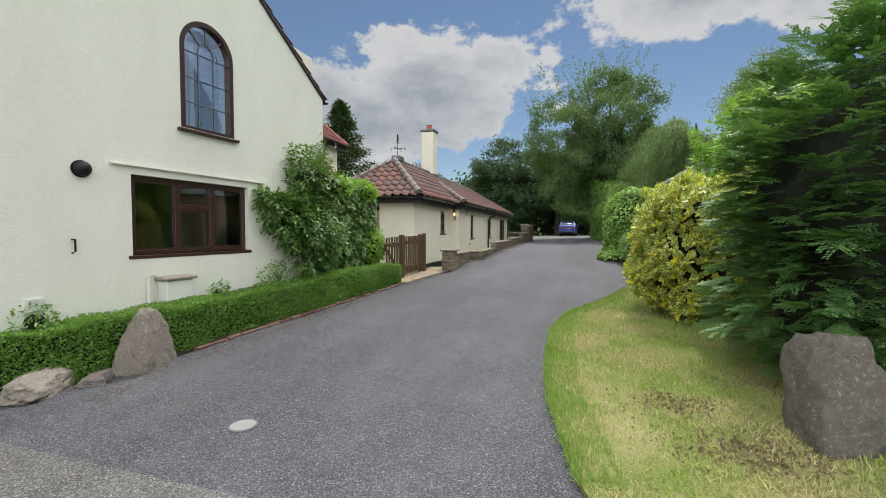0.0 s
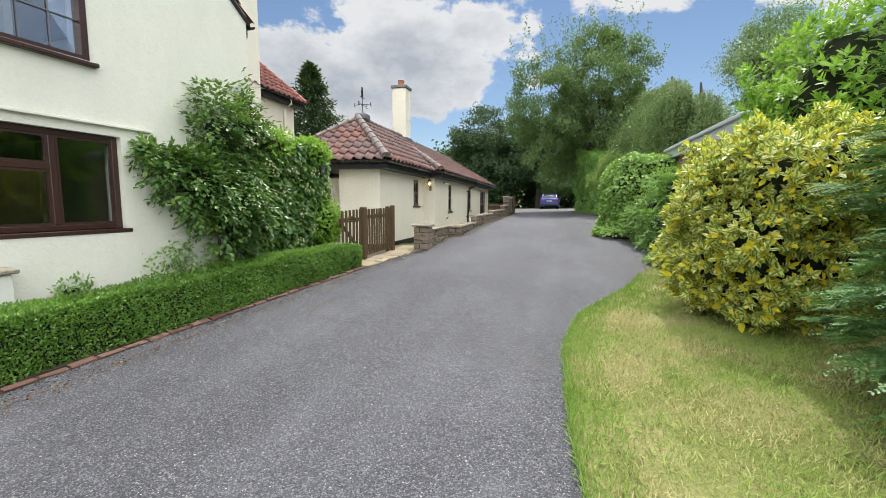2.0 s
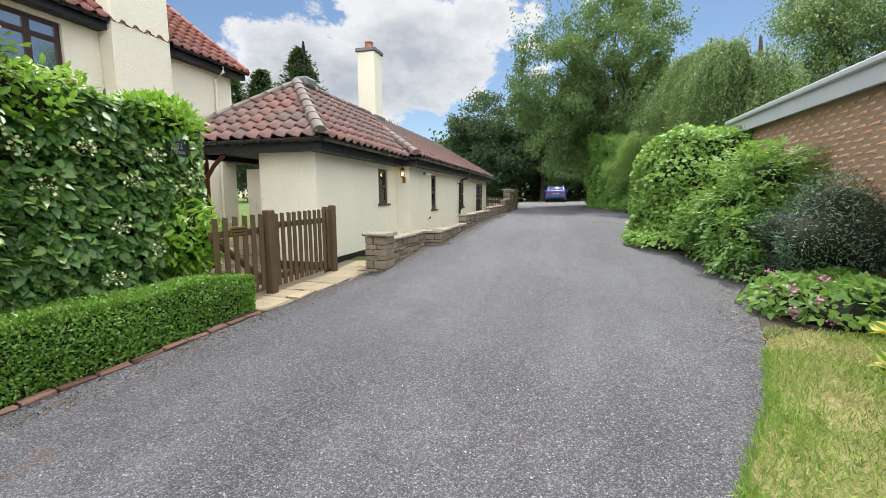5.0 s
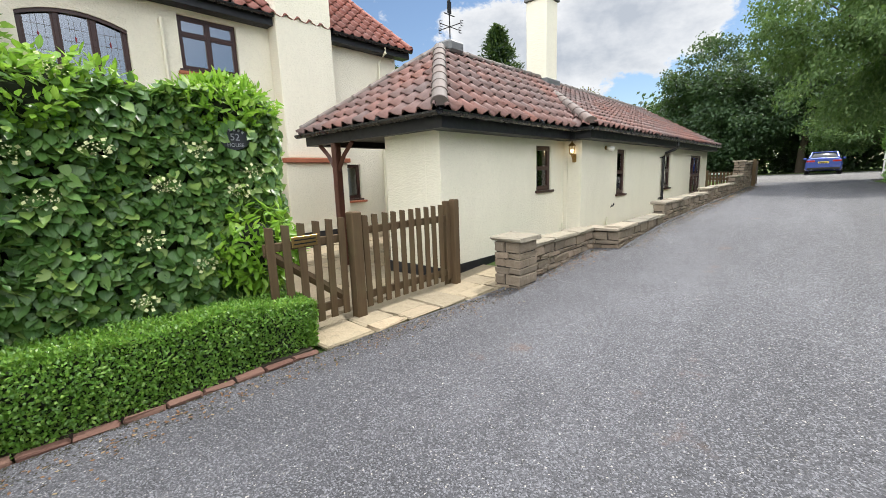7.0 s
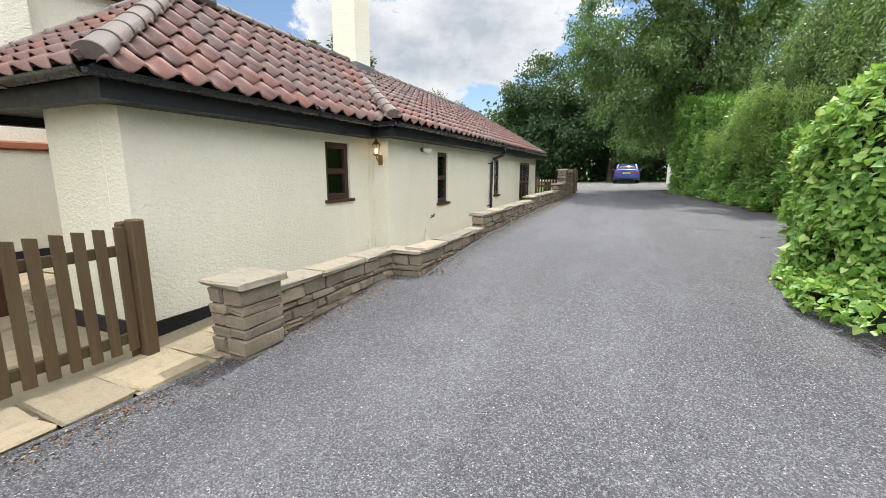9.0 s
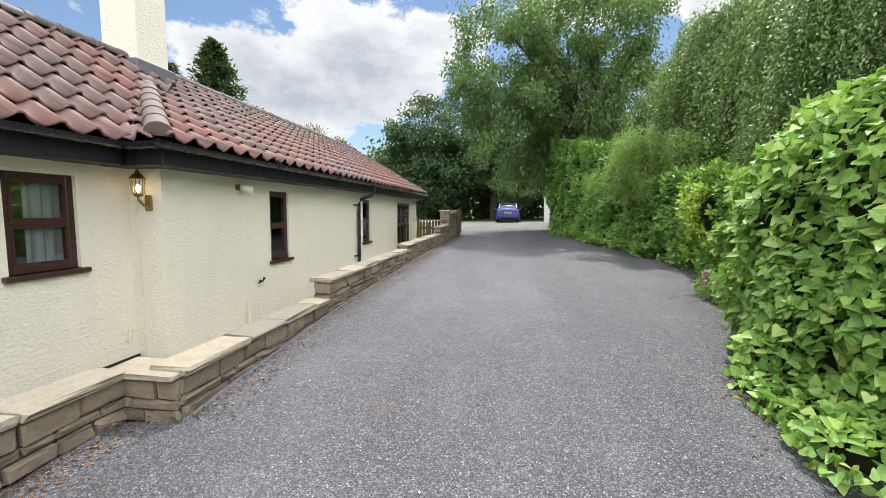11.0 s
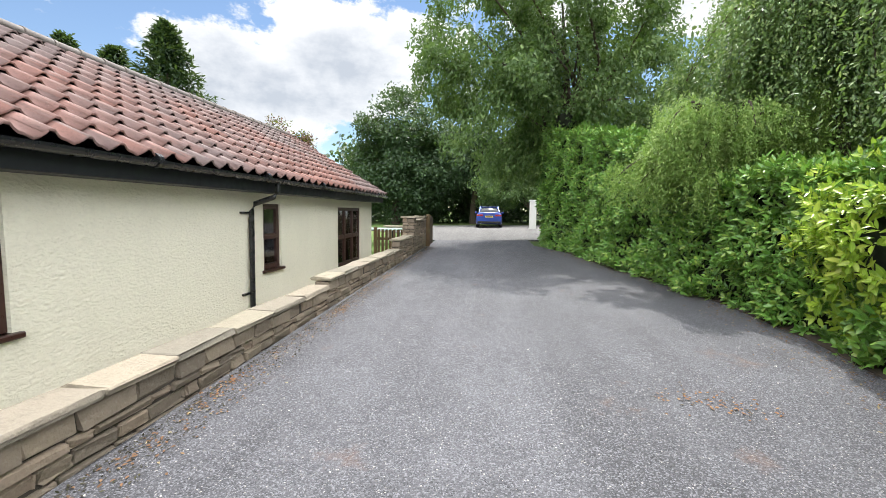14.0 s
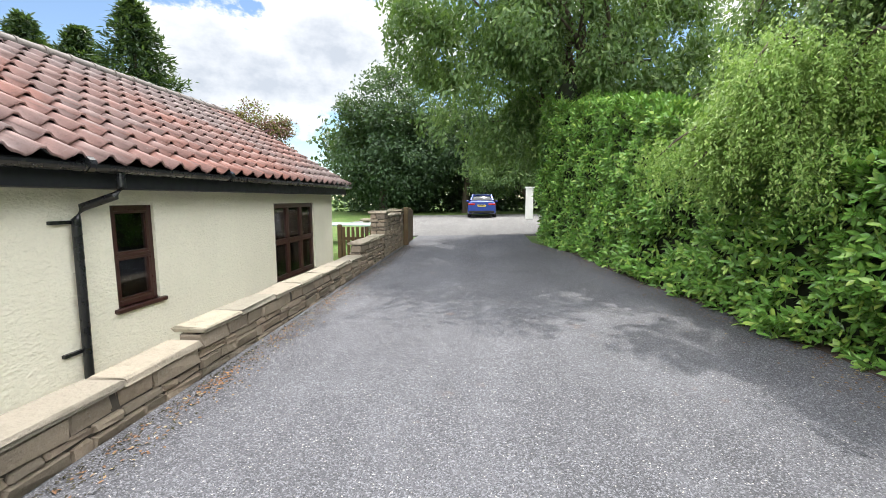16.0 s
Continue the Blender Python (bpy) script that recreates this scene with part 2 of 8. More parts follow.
def stone_mat(name, a, b, lichen, island=False, spots=0.35):
    n = Nodes(name)
    col = n.mix(n.noise(5, 6, 0.65), a, b)
    rnd = n.random(island)
    col = n.mix(n.ramp(rnd, (0.0, 0.0), (0.5, 0.35), (1.0, 0.9)), col, (a[0] * 0.48, a[1] * 0.50, a[2] * 0.56))
    col = n.mix(n.ramp(n.math("FRACT", n.math("MULTIPLY", rnd, 7.31)), (0.5, 0.0), (0.9, 0.4)), col, (a[0] * 1.02, a[1] * 0.95, a[2] * 0.98))
    col = n.mix(n.ramp(n.noise(38, 7, 0.78), (0.54, 0.0), (0.72, spots)), col, lichen)
    col = n.mix(n.ramp(n.noise(9, 6, 0.75), (0.5, 0.0), (0.75, 0.6)), col, tuple(v * 0.4 for v in a))
    n.bump(n.noise(14, 6, 0.65), 0.8, 0.03)
    n.bump(n.noise(48, 5, 0.65), 0.7, 0.01)
    return n.done(col, 0.9, 0, 0.25)


WALLSTONE = stone_mat("wall_stone", (0.33, 0.265, 0.19), (0.185, 0.155, 0.124), (0.42, 0.40, 0.33))
CAPSTONE = stone_mat("cap_stone", (0.37, 0.33, 0.25), (0.25, 0.225, 0.175), (0.14, 0.13, 0.11))
FLAGSTONE = stone_mat("flag_stone", (0.41, 0.34, 0.225), (0.30, 0.25, 0.175), (0.20, 0.18, 0.14))
BOULDER = stone_mat("boulder_stone", (0.20, 0.172, 0.142), (0.33, 0.295, 0.25), (0.50, 0.48, 0.42), False, 0.7)
BRICKMORTAR = plain("brick_mortar", (0.34, 0.24, 0.17), 0.95, 0, 0.2, 40, 0.5)
MORTAR = plain("mortar", (0.06, 0.05, 0.04), 0.95, 0, 0.2, 40, 0.5)


def brick_mat(name, a, b):
    n = Nodes(name)
    rnd = n.random(False)
    isl = n.random(True)
    col = n.mix(n.math("FRACT", n.math("ADD", rnd, isl)), a, b)
    col = n.mix(n.ramp(n.noise(30, 5, 0.7), (0.5, 0.0), (0.75, 0.5)), col, tuple(v * 0.5 for v in a))
    n.bump(n.noise(80, 4, 0.6), 0.4, 0.004)
    return n.done(col, 0.85, 0, 0.3)


BRICK = brick_mat("orange_brick", (0.58, 0.30, 0.18), (0.68, 0.43, 0.29))
KERBBRICK = brick_mat("kerb_brick", (0.10, 0.05, 0.038), (0.155, 0.09, 0.068))


def tile_mat(name, a, b, grey, amount):
    n = Nodes(name)
    rnd = n.math("FRACT", n.math("ADD", n.random(False), n.random(True)))
    col = n.mix(rnd, a, b)
    col = n.mix(n.ramp(n.noise(0.55, 5, 0.6), (0.36, 0.0), (0.62, amount)), col, grey)
    col = n.mix(n.ramp(n.noise(40, 5, 0.7), (0.52, 0.0), (0.75, 0.55)), col, tuple(v * 0.35 for v in grey))
    col = n.mix(n.ramp(n.noise(19, 5, 0.75), (0.62, 0.0), (0.72, 0.5)), col, (0.34, 0.31, 0.26))
    n.bump(n.noise(60, 4, 0.6), 0.35, 0.005)
    return n.done(col, 0.62, 0, 0.4)


PANTILE = tile_mat("weathered_pantile", (0.27, 0.118, 0.090), (0.155, 0.090, 0.080), (0.165, 0.128, 0.124), 0.9)
PANRED = tile_mat("red_pantile", (0.29, 0.085, 0.055), (0.20, 0.062, 0.045), (0.17, 0.085, 0.075), 0.5)
RIDGETILE = tile_mat("grey_ridge_tile", (0.15, 0.105, 0.09), (0.12, 0.095, 0.088), (0.13, 0.118, 0.108), 0.8)


def wood_mat(name, a, b):
    n = Nodes(name)
    grain = n.noise(30, 5, 0.65, (1, 1, 0.08))
    col = n.mix(grain, a, b)
    col = n.mix(n.ramp(n.random(False), (0.0, 0.0), (1.0, 0.5)), col, tuple(v * 0.6 for v in a))
    col = n.mix(n.ramp(n.noise(3, 4, 0.6), (0.5, 0.0), (0.8, 0.35)), col, (0.12, 0.125, 0.06))
    n.bump(grain, 0.5, 0.006)
    return n.done(col, 0.82, 0, 0.3)


FENCEWOOD = wood_mat("weathered_fence_wood", (0.135, 0.088, 0.045), (0.050, 0.033, 0.018))
BARK = wood_mat("bark", (0.10, 0.078, 0.055), (0.045, 0.036, 0.028))


def leaf_mat(name, a, b, young=None, rim=None, gloss=0.45, through=0.35, rib=0.25):
    """Leaves differ one by one; UV runs across (0-1) and along (0-1) each leaf."""
    n = Nodes(name)
    t = n.t
    isl = n.math("FRACT", n.math("ADD", n.random(True), n.random(False)))
    stops = [(0.0, a), (0.75, b)]
    stops.append((1.0, young or b))
    col = n.ramp(isl, *stops)
    uv = t.nodes.new("ShaderNodeUVMap")
    uv.uv_map = "leaf"
    sep = t.nodes.new("ShaderNodeSeparateXYZ")
    n.link(uv.outputs[0], sep.inputs[0])
    off = n.math("ABSOLUTE", n.math("SUBTRACT", sep.outputs[0], 0.5))
    if rim:
        col = n.mix(n.ramp(n.math("ADD", off, n.math("MULTIPLY", n.noise(45, 2), 0.16)), (0.20, 0.0), (0.28, 1.0)), col, rim)
        whole = n.math("GREATER_THAN", n.math("FRACT", n.math("MULTIPLY", isl, 37.0)), 0.78)
        col = n.mix(whole, col, (0.92, 0.76, 0.05))
    col = n.mix(n.ramp(off, (0.0, rib), (0.06, 0.0)), col, tuple(min(1, v * 1.9) for v in b))
    col = n.mix(n.math("MULTIPLY", n.noise(1.1, 3), 0.35), col, tuple(v * 0.62 for v in a))
    n.done(col, gloss, 0, 0.45)
    tl = t.nodes.new("ShaderNodeBsdfTranslucent")
    n.link(n.mix(0.5, col, (0.30, 0.50, 0.06), "MIX"), tl.inputs["Color"])
    mx = t.nodes.new("ShaderNodeMixShader")
    mx.inputs[0].default_value = through
    n.link(n.b.outputs[0], mx.inputs[1])
    n.link(tl.outputs[0], mx.inputs[2])
    n.link(mx.outputs[0], t.nodes["Material Output"].inputs["Surface"])
    return n.m


L_BOX = leaf_mat("box_leaf", (0.078, 0.19, 0.026), (0.145, 0.295, 0.043), (0.31, 0.48, 0.09), None, 0.36)
L_HYD = leaf_mat("climber_leaf", (0.052, 0.128, 0.034), (0.112, 0.22, 0.054), (0.31, 0.44, 0.11), None, 0.38, 0.28)
L_IVY = leaf_mat("ivy_leaf", (0.13, 0.28, 0.06), (0.28, 0.46, 0.095), (0.54, 0.66, 0.21), None, 0.52, 0.3, 0.3)
L_LIME = leaf_mat("lime_leaf", (0.24, 0.40, 0.04), (0.40, 0.52, 0.06), (0.60, 0.66, 0.12), None, 0.3, 0.35, 0.3)
L_LAUREL = leaf_mat("laurel_leaf", (0.10, 0.24, 0.045), (0.20, 0.38, 0.075), (0.45, 0.58, 0.13), None, 0.28, 0.16, 0.35)
L_YELLOW = leaf_mat("variegated_leaf", (0.13, 0.25, 0.05), (0.22, 0.35, 0.07), (0.42, 0.48, 0.09), (0.94, 0.86, 0.30), 0.35, 0.3, 0.1)
L_YEW = leaf_mat("yew_needle", (0.075, 0.18, 0.058), (0.135, 0.29, 0.085), (0.30, 0.46, 0.15), None, 0.5, 0.15, 0.0)
L_CHERRY = leaf_mat("cherry_leaf", (0.05, 0.10, 0.032), (0.095, 0.165, 0.05), (0.21, 0.29, 0.10), None, 0.5, 0.30)
L_BIRCH = leaf_mat("weeping_leaf", (0.07, 0.13, 0.042), (0.15, 0.24, 0.075), (0.40, 0.50, 0.19), None, 0.38, 0.28)
L_DARK = leaf_mat("dark_tree_leaf", (0.016, 0.042, 0.016), (0.032, 0.070, 0.024), (0.06, 0.115, 0.038), None, 0.5, 0.15)
# lighter copy of the birch leaf: sunlight on the drape put into its colour
L_BIRCH_SUNLIT = leaf_mat("sunlit_weeping_leaf", (0.15, 0.26, 0.06), (0.27, 0.40, 0.10), (0.46, 0.57, 0.19), None, 0.6, 0.38, 0.1)
L_PINE = leaf_mat("conifer_needle", (0.014, 0.032, 0.015), (0.026, 0.052, 0.022), (0.04, 0.075, 0.03), None, 0.6, 0.15, 0)
L_PURPLE = leaf_mat("purple_leaf", (0.085, 0.022, 0.036), (0.13, 0.04, 0.052), (0.16, 0.06, 0.06), None, 0.5, 0.3)
L_BRIGHT = leaf_mat("bright_shrub_leaf", (0.16, 0.33, 0.03), (0.25, 0.45, 0.045), (0.36, 0.55, 0.075), None, 0.38, 0.45)
L_SHRUB = leaf_mat("soft_shrub_leaf", (0.13, 0.27, 0.065), (0.22, 0.38, 0.095), (0.34, 0.48, 0.14), None, 0.55, 0.35)
L_BLUE = leaf_mat("blue_conifer_needle", (0.05, 0.10, 0.068), (0.085, 0.145, 0.10), (0.14, 0.20, 0.13), None, 0.55, 0.15, 0)
L_GRASS = leaf_mat("grass_blade", (0.22, 0.30, 0.065), (0.33, 0.37, 0.12), (0.55, 0.48, 0.26), None, 0.6, 0.3, 0)


def blade_mat():
    """Grass blades: green in the damp, straw where parched."""
    n = Nodes("lawn_blade")
    isl = n.random(True)
    green = n.ramp(isl, (0.0, (0.19, 0.32, 0.055)), (1.0, (0.35, 0.45, 0.10)))
    straw = n.ramp(isl, (0.0, (0.40, 0.35, 0.15)), (0.7, (0.58, 0.50, 0.26)), (1.0, (0.34, 0.39, 0.12)))
    dry = n.ramp(n.noise(1.25, 5, 0.65), (0.44, 0.0), (0.58, 0.9))
    return n.done(n.mix(dry, green, straw), 0.7, 0, 0.3)


L_LAWN = blade_mat()
# near-black hull colour: the shade between the leaves is put into it
CORE = plain("inner_shade", (0.014, 0.02, 0.008), 0.95, 0, 0.4, 12, 0.8)
PETAL_RED = plain("red_petal", (0.68, 0.025, 0.075), 0.6, 0, 0.25, 30, 0.2)
PETAL_PINK = plain("pink_petal", (0.55, 0.20, 0.36), 0.6, 0, 0.25, 30, 0.2)
PETAL_CREAM = plain("cream_petal", (0.46, 0.48, 0.24), 0.6, 0, 0.15, 30, 0.2)


# ---- mesh building ----
def mesh_obj(name, bm, material, parent=None, label=""):
    me = bpy.data.meshes.new(name)
    bm.normal_update()
    bm.to_mesh(me)
    bm.free()
    for m in (material if isinstance(material, (list, tuple)) else (material,)):
        me.materials.append(m)
    ob = new(name, me)
    if parent:
        ob.parent = parent
    if label:
        ob["label"] = label
    return ob


def part(name, bm, material, parent, label=""):
    """One bmesh as one mesh object under a thing or a part."""
    return mesh_obj(name, bm, material, parent, label)


def empty(name, label, category, group="", kind="", at=None):
    e = new(name)
    if at is not None:
        e.matrix_world = at
    return tagged(e, label, category, group, kind)


def structure(ob, label="", category=""):
    return tagged(ob, label, category, "", "structure")


def box(x0, y0, z0, x1, y1, z1, bm=None, bevel=0.0):
    own = bm is None
    bm = bm or bmesh.new()
    m = Matrix.Translation(((x0 + x1) / 2, (y0 + y1) / 2, (z0 + z1) / 2)) @ Matrix.Diagonal((abs(x1 - x0), abs(y1 - y0), abs(z1 - z0), 1))
    r = bmesh.ops.create_cube(bm, size=1, matrix=m)
    if bevel:
        es = list({e for v in r["verts"] for e in v.link_edges})
        bmesh.ops.bevel(bm, geom=es, offset=bevel, segments=1, affect="EDGES")
    return bm


def rod(points, radius, bm=None, sides=10, caps=True):
    """A round bar through the points; radius may be one number or one a point."""
    bm = bm or bmesh.new()
    pts = [Vector(p) for p in points]
    rs = radius if isinstance(radius, (list, tuple)) else [radius] * len(pts)
    rings = []
    for i, (p, r) in enumerate(zip(pts, rs)):
        d = (pts[min(i + 1, len(pts) - 1)] - pts[max(i - 1, 0)]).normalized()
        a = d.cross(Vector((0, 0, 1)) if abs(d.z) < 0.9 else Vector((1, 0, 0))).normalized()
        b = d.cross(a)
        rings.append([bm.verts.new(p + r * (math.cos(k * 2 * math.pi / sides) * a + math.sin(k * 2 * math.pi / sides) * b)) for k in range(sides)])
    for u, v in zip(rings, rings[1:]):
        for k in range(sides):
            bm.faces.new((u[k], u[(k + 1) % sides], v[(k + 1) % sides], v[k]))
    if caps:
        bm.faces.new(rings[0][::-1])
        bm.faces.new(rings[-1])
    return bm


def slab(outline, z0, z1, bm=None):
    """A prism over an outline of (x, y)."""
    bm = bm or bmesh.new()
    lo = [bm.verts.new((x, y, z0)) for x, y in outline]
    hi = [bm.verts.new((x, y, z1)) for x, y in outline]
    bm.faces.new(lo[::-1])
    bm.faces.new(hi)
    for i in range(len(outline)):
        j = (i + 1) % len(outline)
        bm.faces.new((lo[i], lo[j], hi[j], hi[i]))
    return bm


def wall_sheet(outline, holes, thick, axis="x"):
    """A wall in the plane of (along, z): its outer face at 0, its body behind; holes go through."""
    bm = bmesh.new()
    for loop in (outline, *holes):
        vs = [bm.verts.new((0, u, z)) for u, z in loop]
        for i in range(len(vs)):
            bm.edges.new((vs[i], vs[(i + 1) % len(vs)]))
    bmesh.ops.triangle_fill(bm, use_beauty=True, use_dissolve=True, edges=bm.edges[:], normal=(1, 0, 0))
    r = bmesh.ops.extrude_face_region(bm, geom=bm.faces[:])
    bmesh.ops.translate(bm, vec=(-thick, 0, 0), verts=[v for v in r["geom"] if isinstance(v, bmesh.types.BMVert)])
    bmesh.ops.recalc_face_normals(bm, faces=bm.faces[:])
    if axis == "y":
        bmesh.ops.transform(bm, matrix=Matrix.Rotation(-math.pi / 2, 4, "Z"), verts=bm.verts[:])
    return bm


def rect(u0, u1, z0, z1):
    return [(u0, z0), (u1, z0), (u1, z1), (u0, z1)]


GROUND_Y = (-400, -60, -6, 0, 3, 5, 7.5, 9, 10, 12.5, 14, 16, 18.5, 31, 60, 400)
GROUND_Z = (-3.0, -1.0, -0.35, -0.17, -0.06, 0.05, 0.13, 0.23, 0.29, 0.43, 0.51, 0.60, 0.66, 0.86, 1.0, 1.0)


def ground_z(x, y):
    """The lie of the land: it climbs along the drive and dips towards the bungalow."""
    x, y = np.asarray(x, float), np.asarray(y, float)
    z = np.interp(y, GROUND_Y, GROUND_Z) + 0.02 * (np.clip(x, -9, 6) + 1)
    s = np.clip((-1.2 - x) / 2.2, 0, 1)
    return z - 0.11 * s * s * (3 - 2 * s) * np.exp(-((y - 12.2) / 2.4) ** 2)


def gz(x, y):
    return float(ground_z(x, y))


def sheet(name, outline, lift, material, step=0.5, depth=0.06):
    """A ground sheet over an outline of (x, y), cut on a grid so that it follows the land."""
    bm = bmesh.new()
    bm.faces.new([bm.verts.new((x, y, 0)) for x, y in outline])
    xs, ys = [p[0] for p in outline], [p[1] for p in outline]
    for axis, lo, hi in ((0, min(xs), max(xs)), (1, min(ys), max(ys))):
        k = math.ceil(lo / step + 1e-6)
        while k * step < hi:
            co, no = [0, 0, 0], [0, 0, 0]
            co[axis], no[axis] = k * step, 1
            bmesh.ops.bisect_plane(bm, geom=bm.verts[:] + bm.edges[:] + bm.faces[:], plane_co=co, plane_no=no)
            k += 1
    bmesh.ops.triangulate(bm, faces=bm.faces[:])
    rim = [e for e in bm.edges if e.is_boundary]
    for v in bm.verts:
        v.co.z = gz(v.co.x, v.co.y) + lift
    r = bmesh.ops.extrude_edge_only(bm, edges=rim)
    for v in r["geom"]:
        if isinstance(v, bmesh.types.BMVert):
            v.co.z -= depth
    bmesh.ops.recalc_face_normals(bm, faces=bm.faces[:])
    top = max(bm.faces, key=lambda f: abs(f.normal.z) * f.calc_area())
    if top.normal.z < 0:
        bmesh.ops.reverse_faces(bm, faces=bm.faces[:])
    return mesh_obj(name, bm, material)


# ---- ground ----
bm = bmesh.new()
gx = [-400, -150, -70, -40, -25, -15, -11, -9, -7, -6, -5, -4.5, -3.45, -3.3, -3, -2, -1, 0, 1, 2, 3, 4, 5, 6, 9, 14, 25, 45, 80, 150, 400]
gy = [-400, -150, -60, -30, -15] + [-6 + i for i in range(42)] + [38, 42, 46, 52, 60, 75, 110, 180, 400]
grid = [[bm.verts.new((x, y, min(gz(x, y), 0.02) if -6 < x < -3.4 and 13 < y < 27.5 else gz(x, y) - 0.05)) for x in gx] for y in gy]
for a, b in zip(grid, grid[1:]):
    for i in range(len(gx) - 1):
        bm.faces.new((a[i], a[i + 1], b[i + 1], b[i]))
structure(mesh_obj("ground", bm, MEADOW), "rough green grass and earth reaching to the distance", "ground")

LEFT_EDGE = [(-5.25, 1.85), (-4.95, 2.35), (-4.5, 3.1), (-4.42, 3.9), (-4.25, 5.2), (-4.2, 5.7), (-4.09, 7.25), (-3.97, 8.0), (-3.83, 9.1)]
RIGHT_EDGE = [(0.3, 1.85), (0.05, 2.4), (-0.18, 3.4), (-0.27, 4.3), (-0.28, 5.6), (-0.1, 6.6), (0.35, 7.5), (0.62, 8.0), (1.0, 9.0), (1.35, 10.1), (1.7, 11.4), (1.55, 12.6), (0.95, 13.6), (0.85, 14.9), (1.3, 15.7), (1.8, 16.6), (2.1, 17.8), (2.35, 19.6), (2.35, 21.2), (2.15, 22.5), (1.7, 24.7), (1.35, 27.4), (0.65, 29.6)]
drive_outline = LEFT_EDGE + [(-3.62, 11.5), (-3.48, 13.9), (-3.05, 13.95), (-3.05, 29.0), (-3.05, 32.0)] + [(0.65, 32.0)] + RIGHT_EDGE[::-1]
structure(sheet("road", drive_outline, 0.0, ASPHALT, 0.6), "dark grey worn asphalt driveway with pale chippings", "driveway")
structure(sheet("pavement", [(-14, -3), (9, -3), (9, 1.845), (-14, 1.845)], 0.004, ROADTAR, 1.0), "pale grey tarmac footway across the drive mouth", "pavement")
structure(sheet("parking_ground", [(-3.4, 32.0), (1.4, 32.0), (6.5, 36), (7, 48), (-7.5, 49), (-8.5, 41), (-4.6, 36.5)], 0.0, ROADTAR, 1.5), "pale sunlit tarmac parking court", "parking")
structure(sheet("lawn", RIGHT_EDGE[:9] + [(1.4, 9.3), (3.2, 9.4), (6.0, 8.5), (6.0, 1.85)], 0.035, LAWN, 0.5, 0.09), "mown lawn, green at the rim and parched in the middle", "lawn")
structure(sheet("flower_bed", RIGHT_EDGE[8:22] + [(1.2, 29.8), (6.0, 30.5), (6.0, 9.42), (3.2, 9.42), (1.4, 9.32)], 0.015, SOIL, 0.8), "dark soil bed beside the drive", "flower bed")
structure(sheet("hedge_bed", [(-5.6, 0.9)] + [(x - 0.12, y) for x, y in LEFT_EDGE] + [(-4.3, 9.15), (-5.0, 9.6), (-6.0, 9.6), (-6.2, 1.0)], 0.012, SOIL, 0.8), "dark soil bed under the hedge", "flower bed")
structure(sheet("patio", [(-9.58, 7.9), (-5.2, 7.9), (-5.1, 9.55), (-4.45, 9.2), (-4.30, 11.5), (-3.72, 11.62), (-3.72, 12.5), (-4.64, 12.5), (-4.64, 11.62), (-5.76, 11.62), (-5.76, 15.3), (-9.58, 15.3)], -0.02, FLAGSTONE, 0.8), "pale paved courtyard behind the picket fence", "patio")


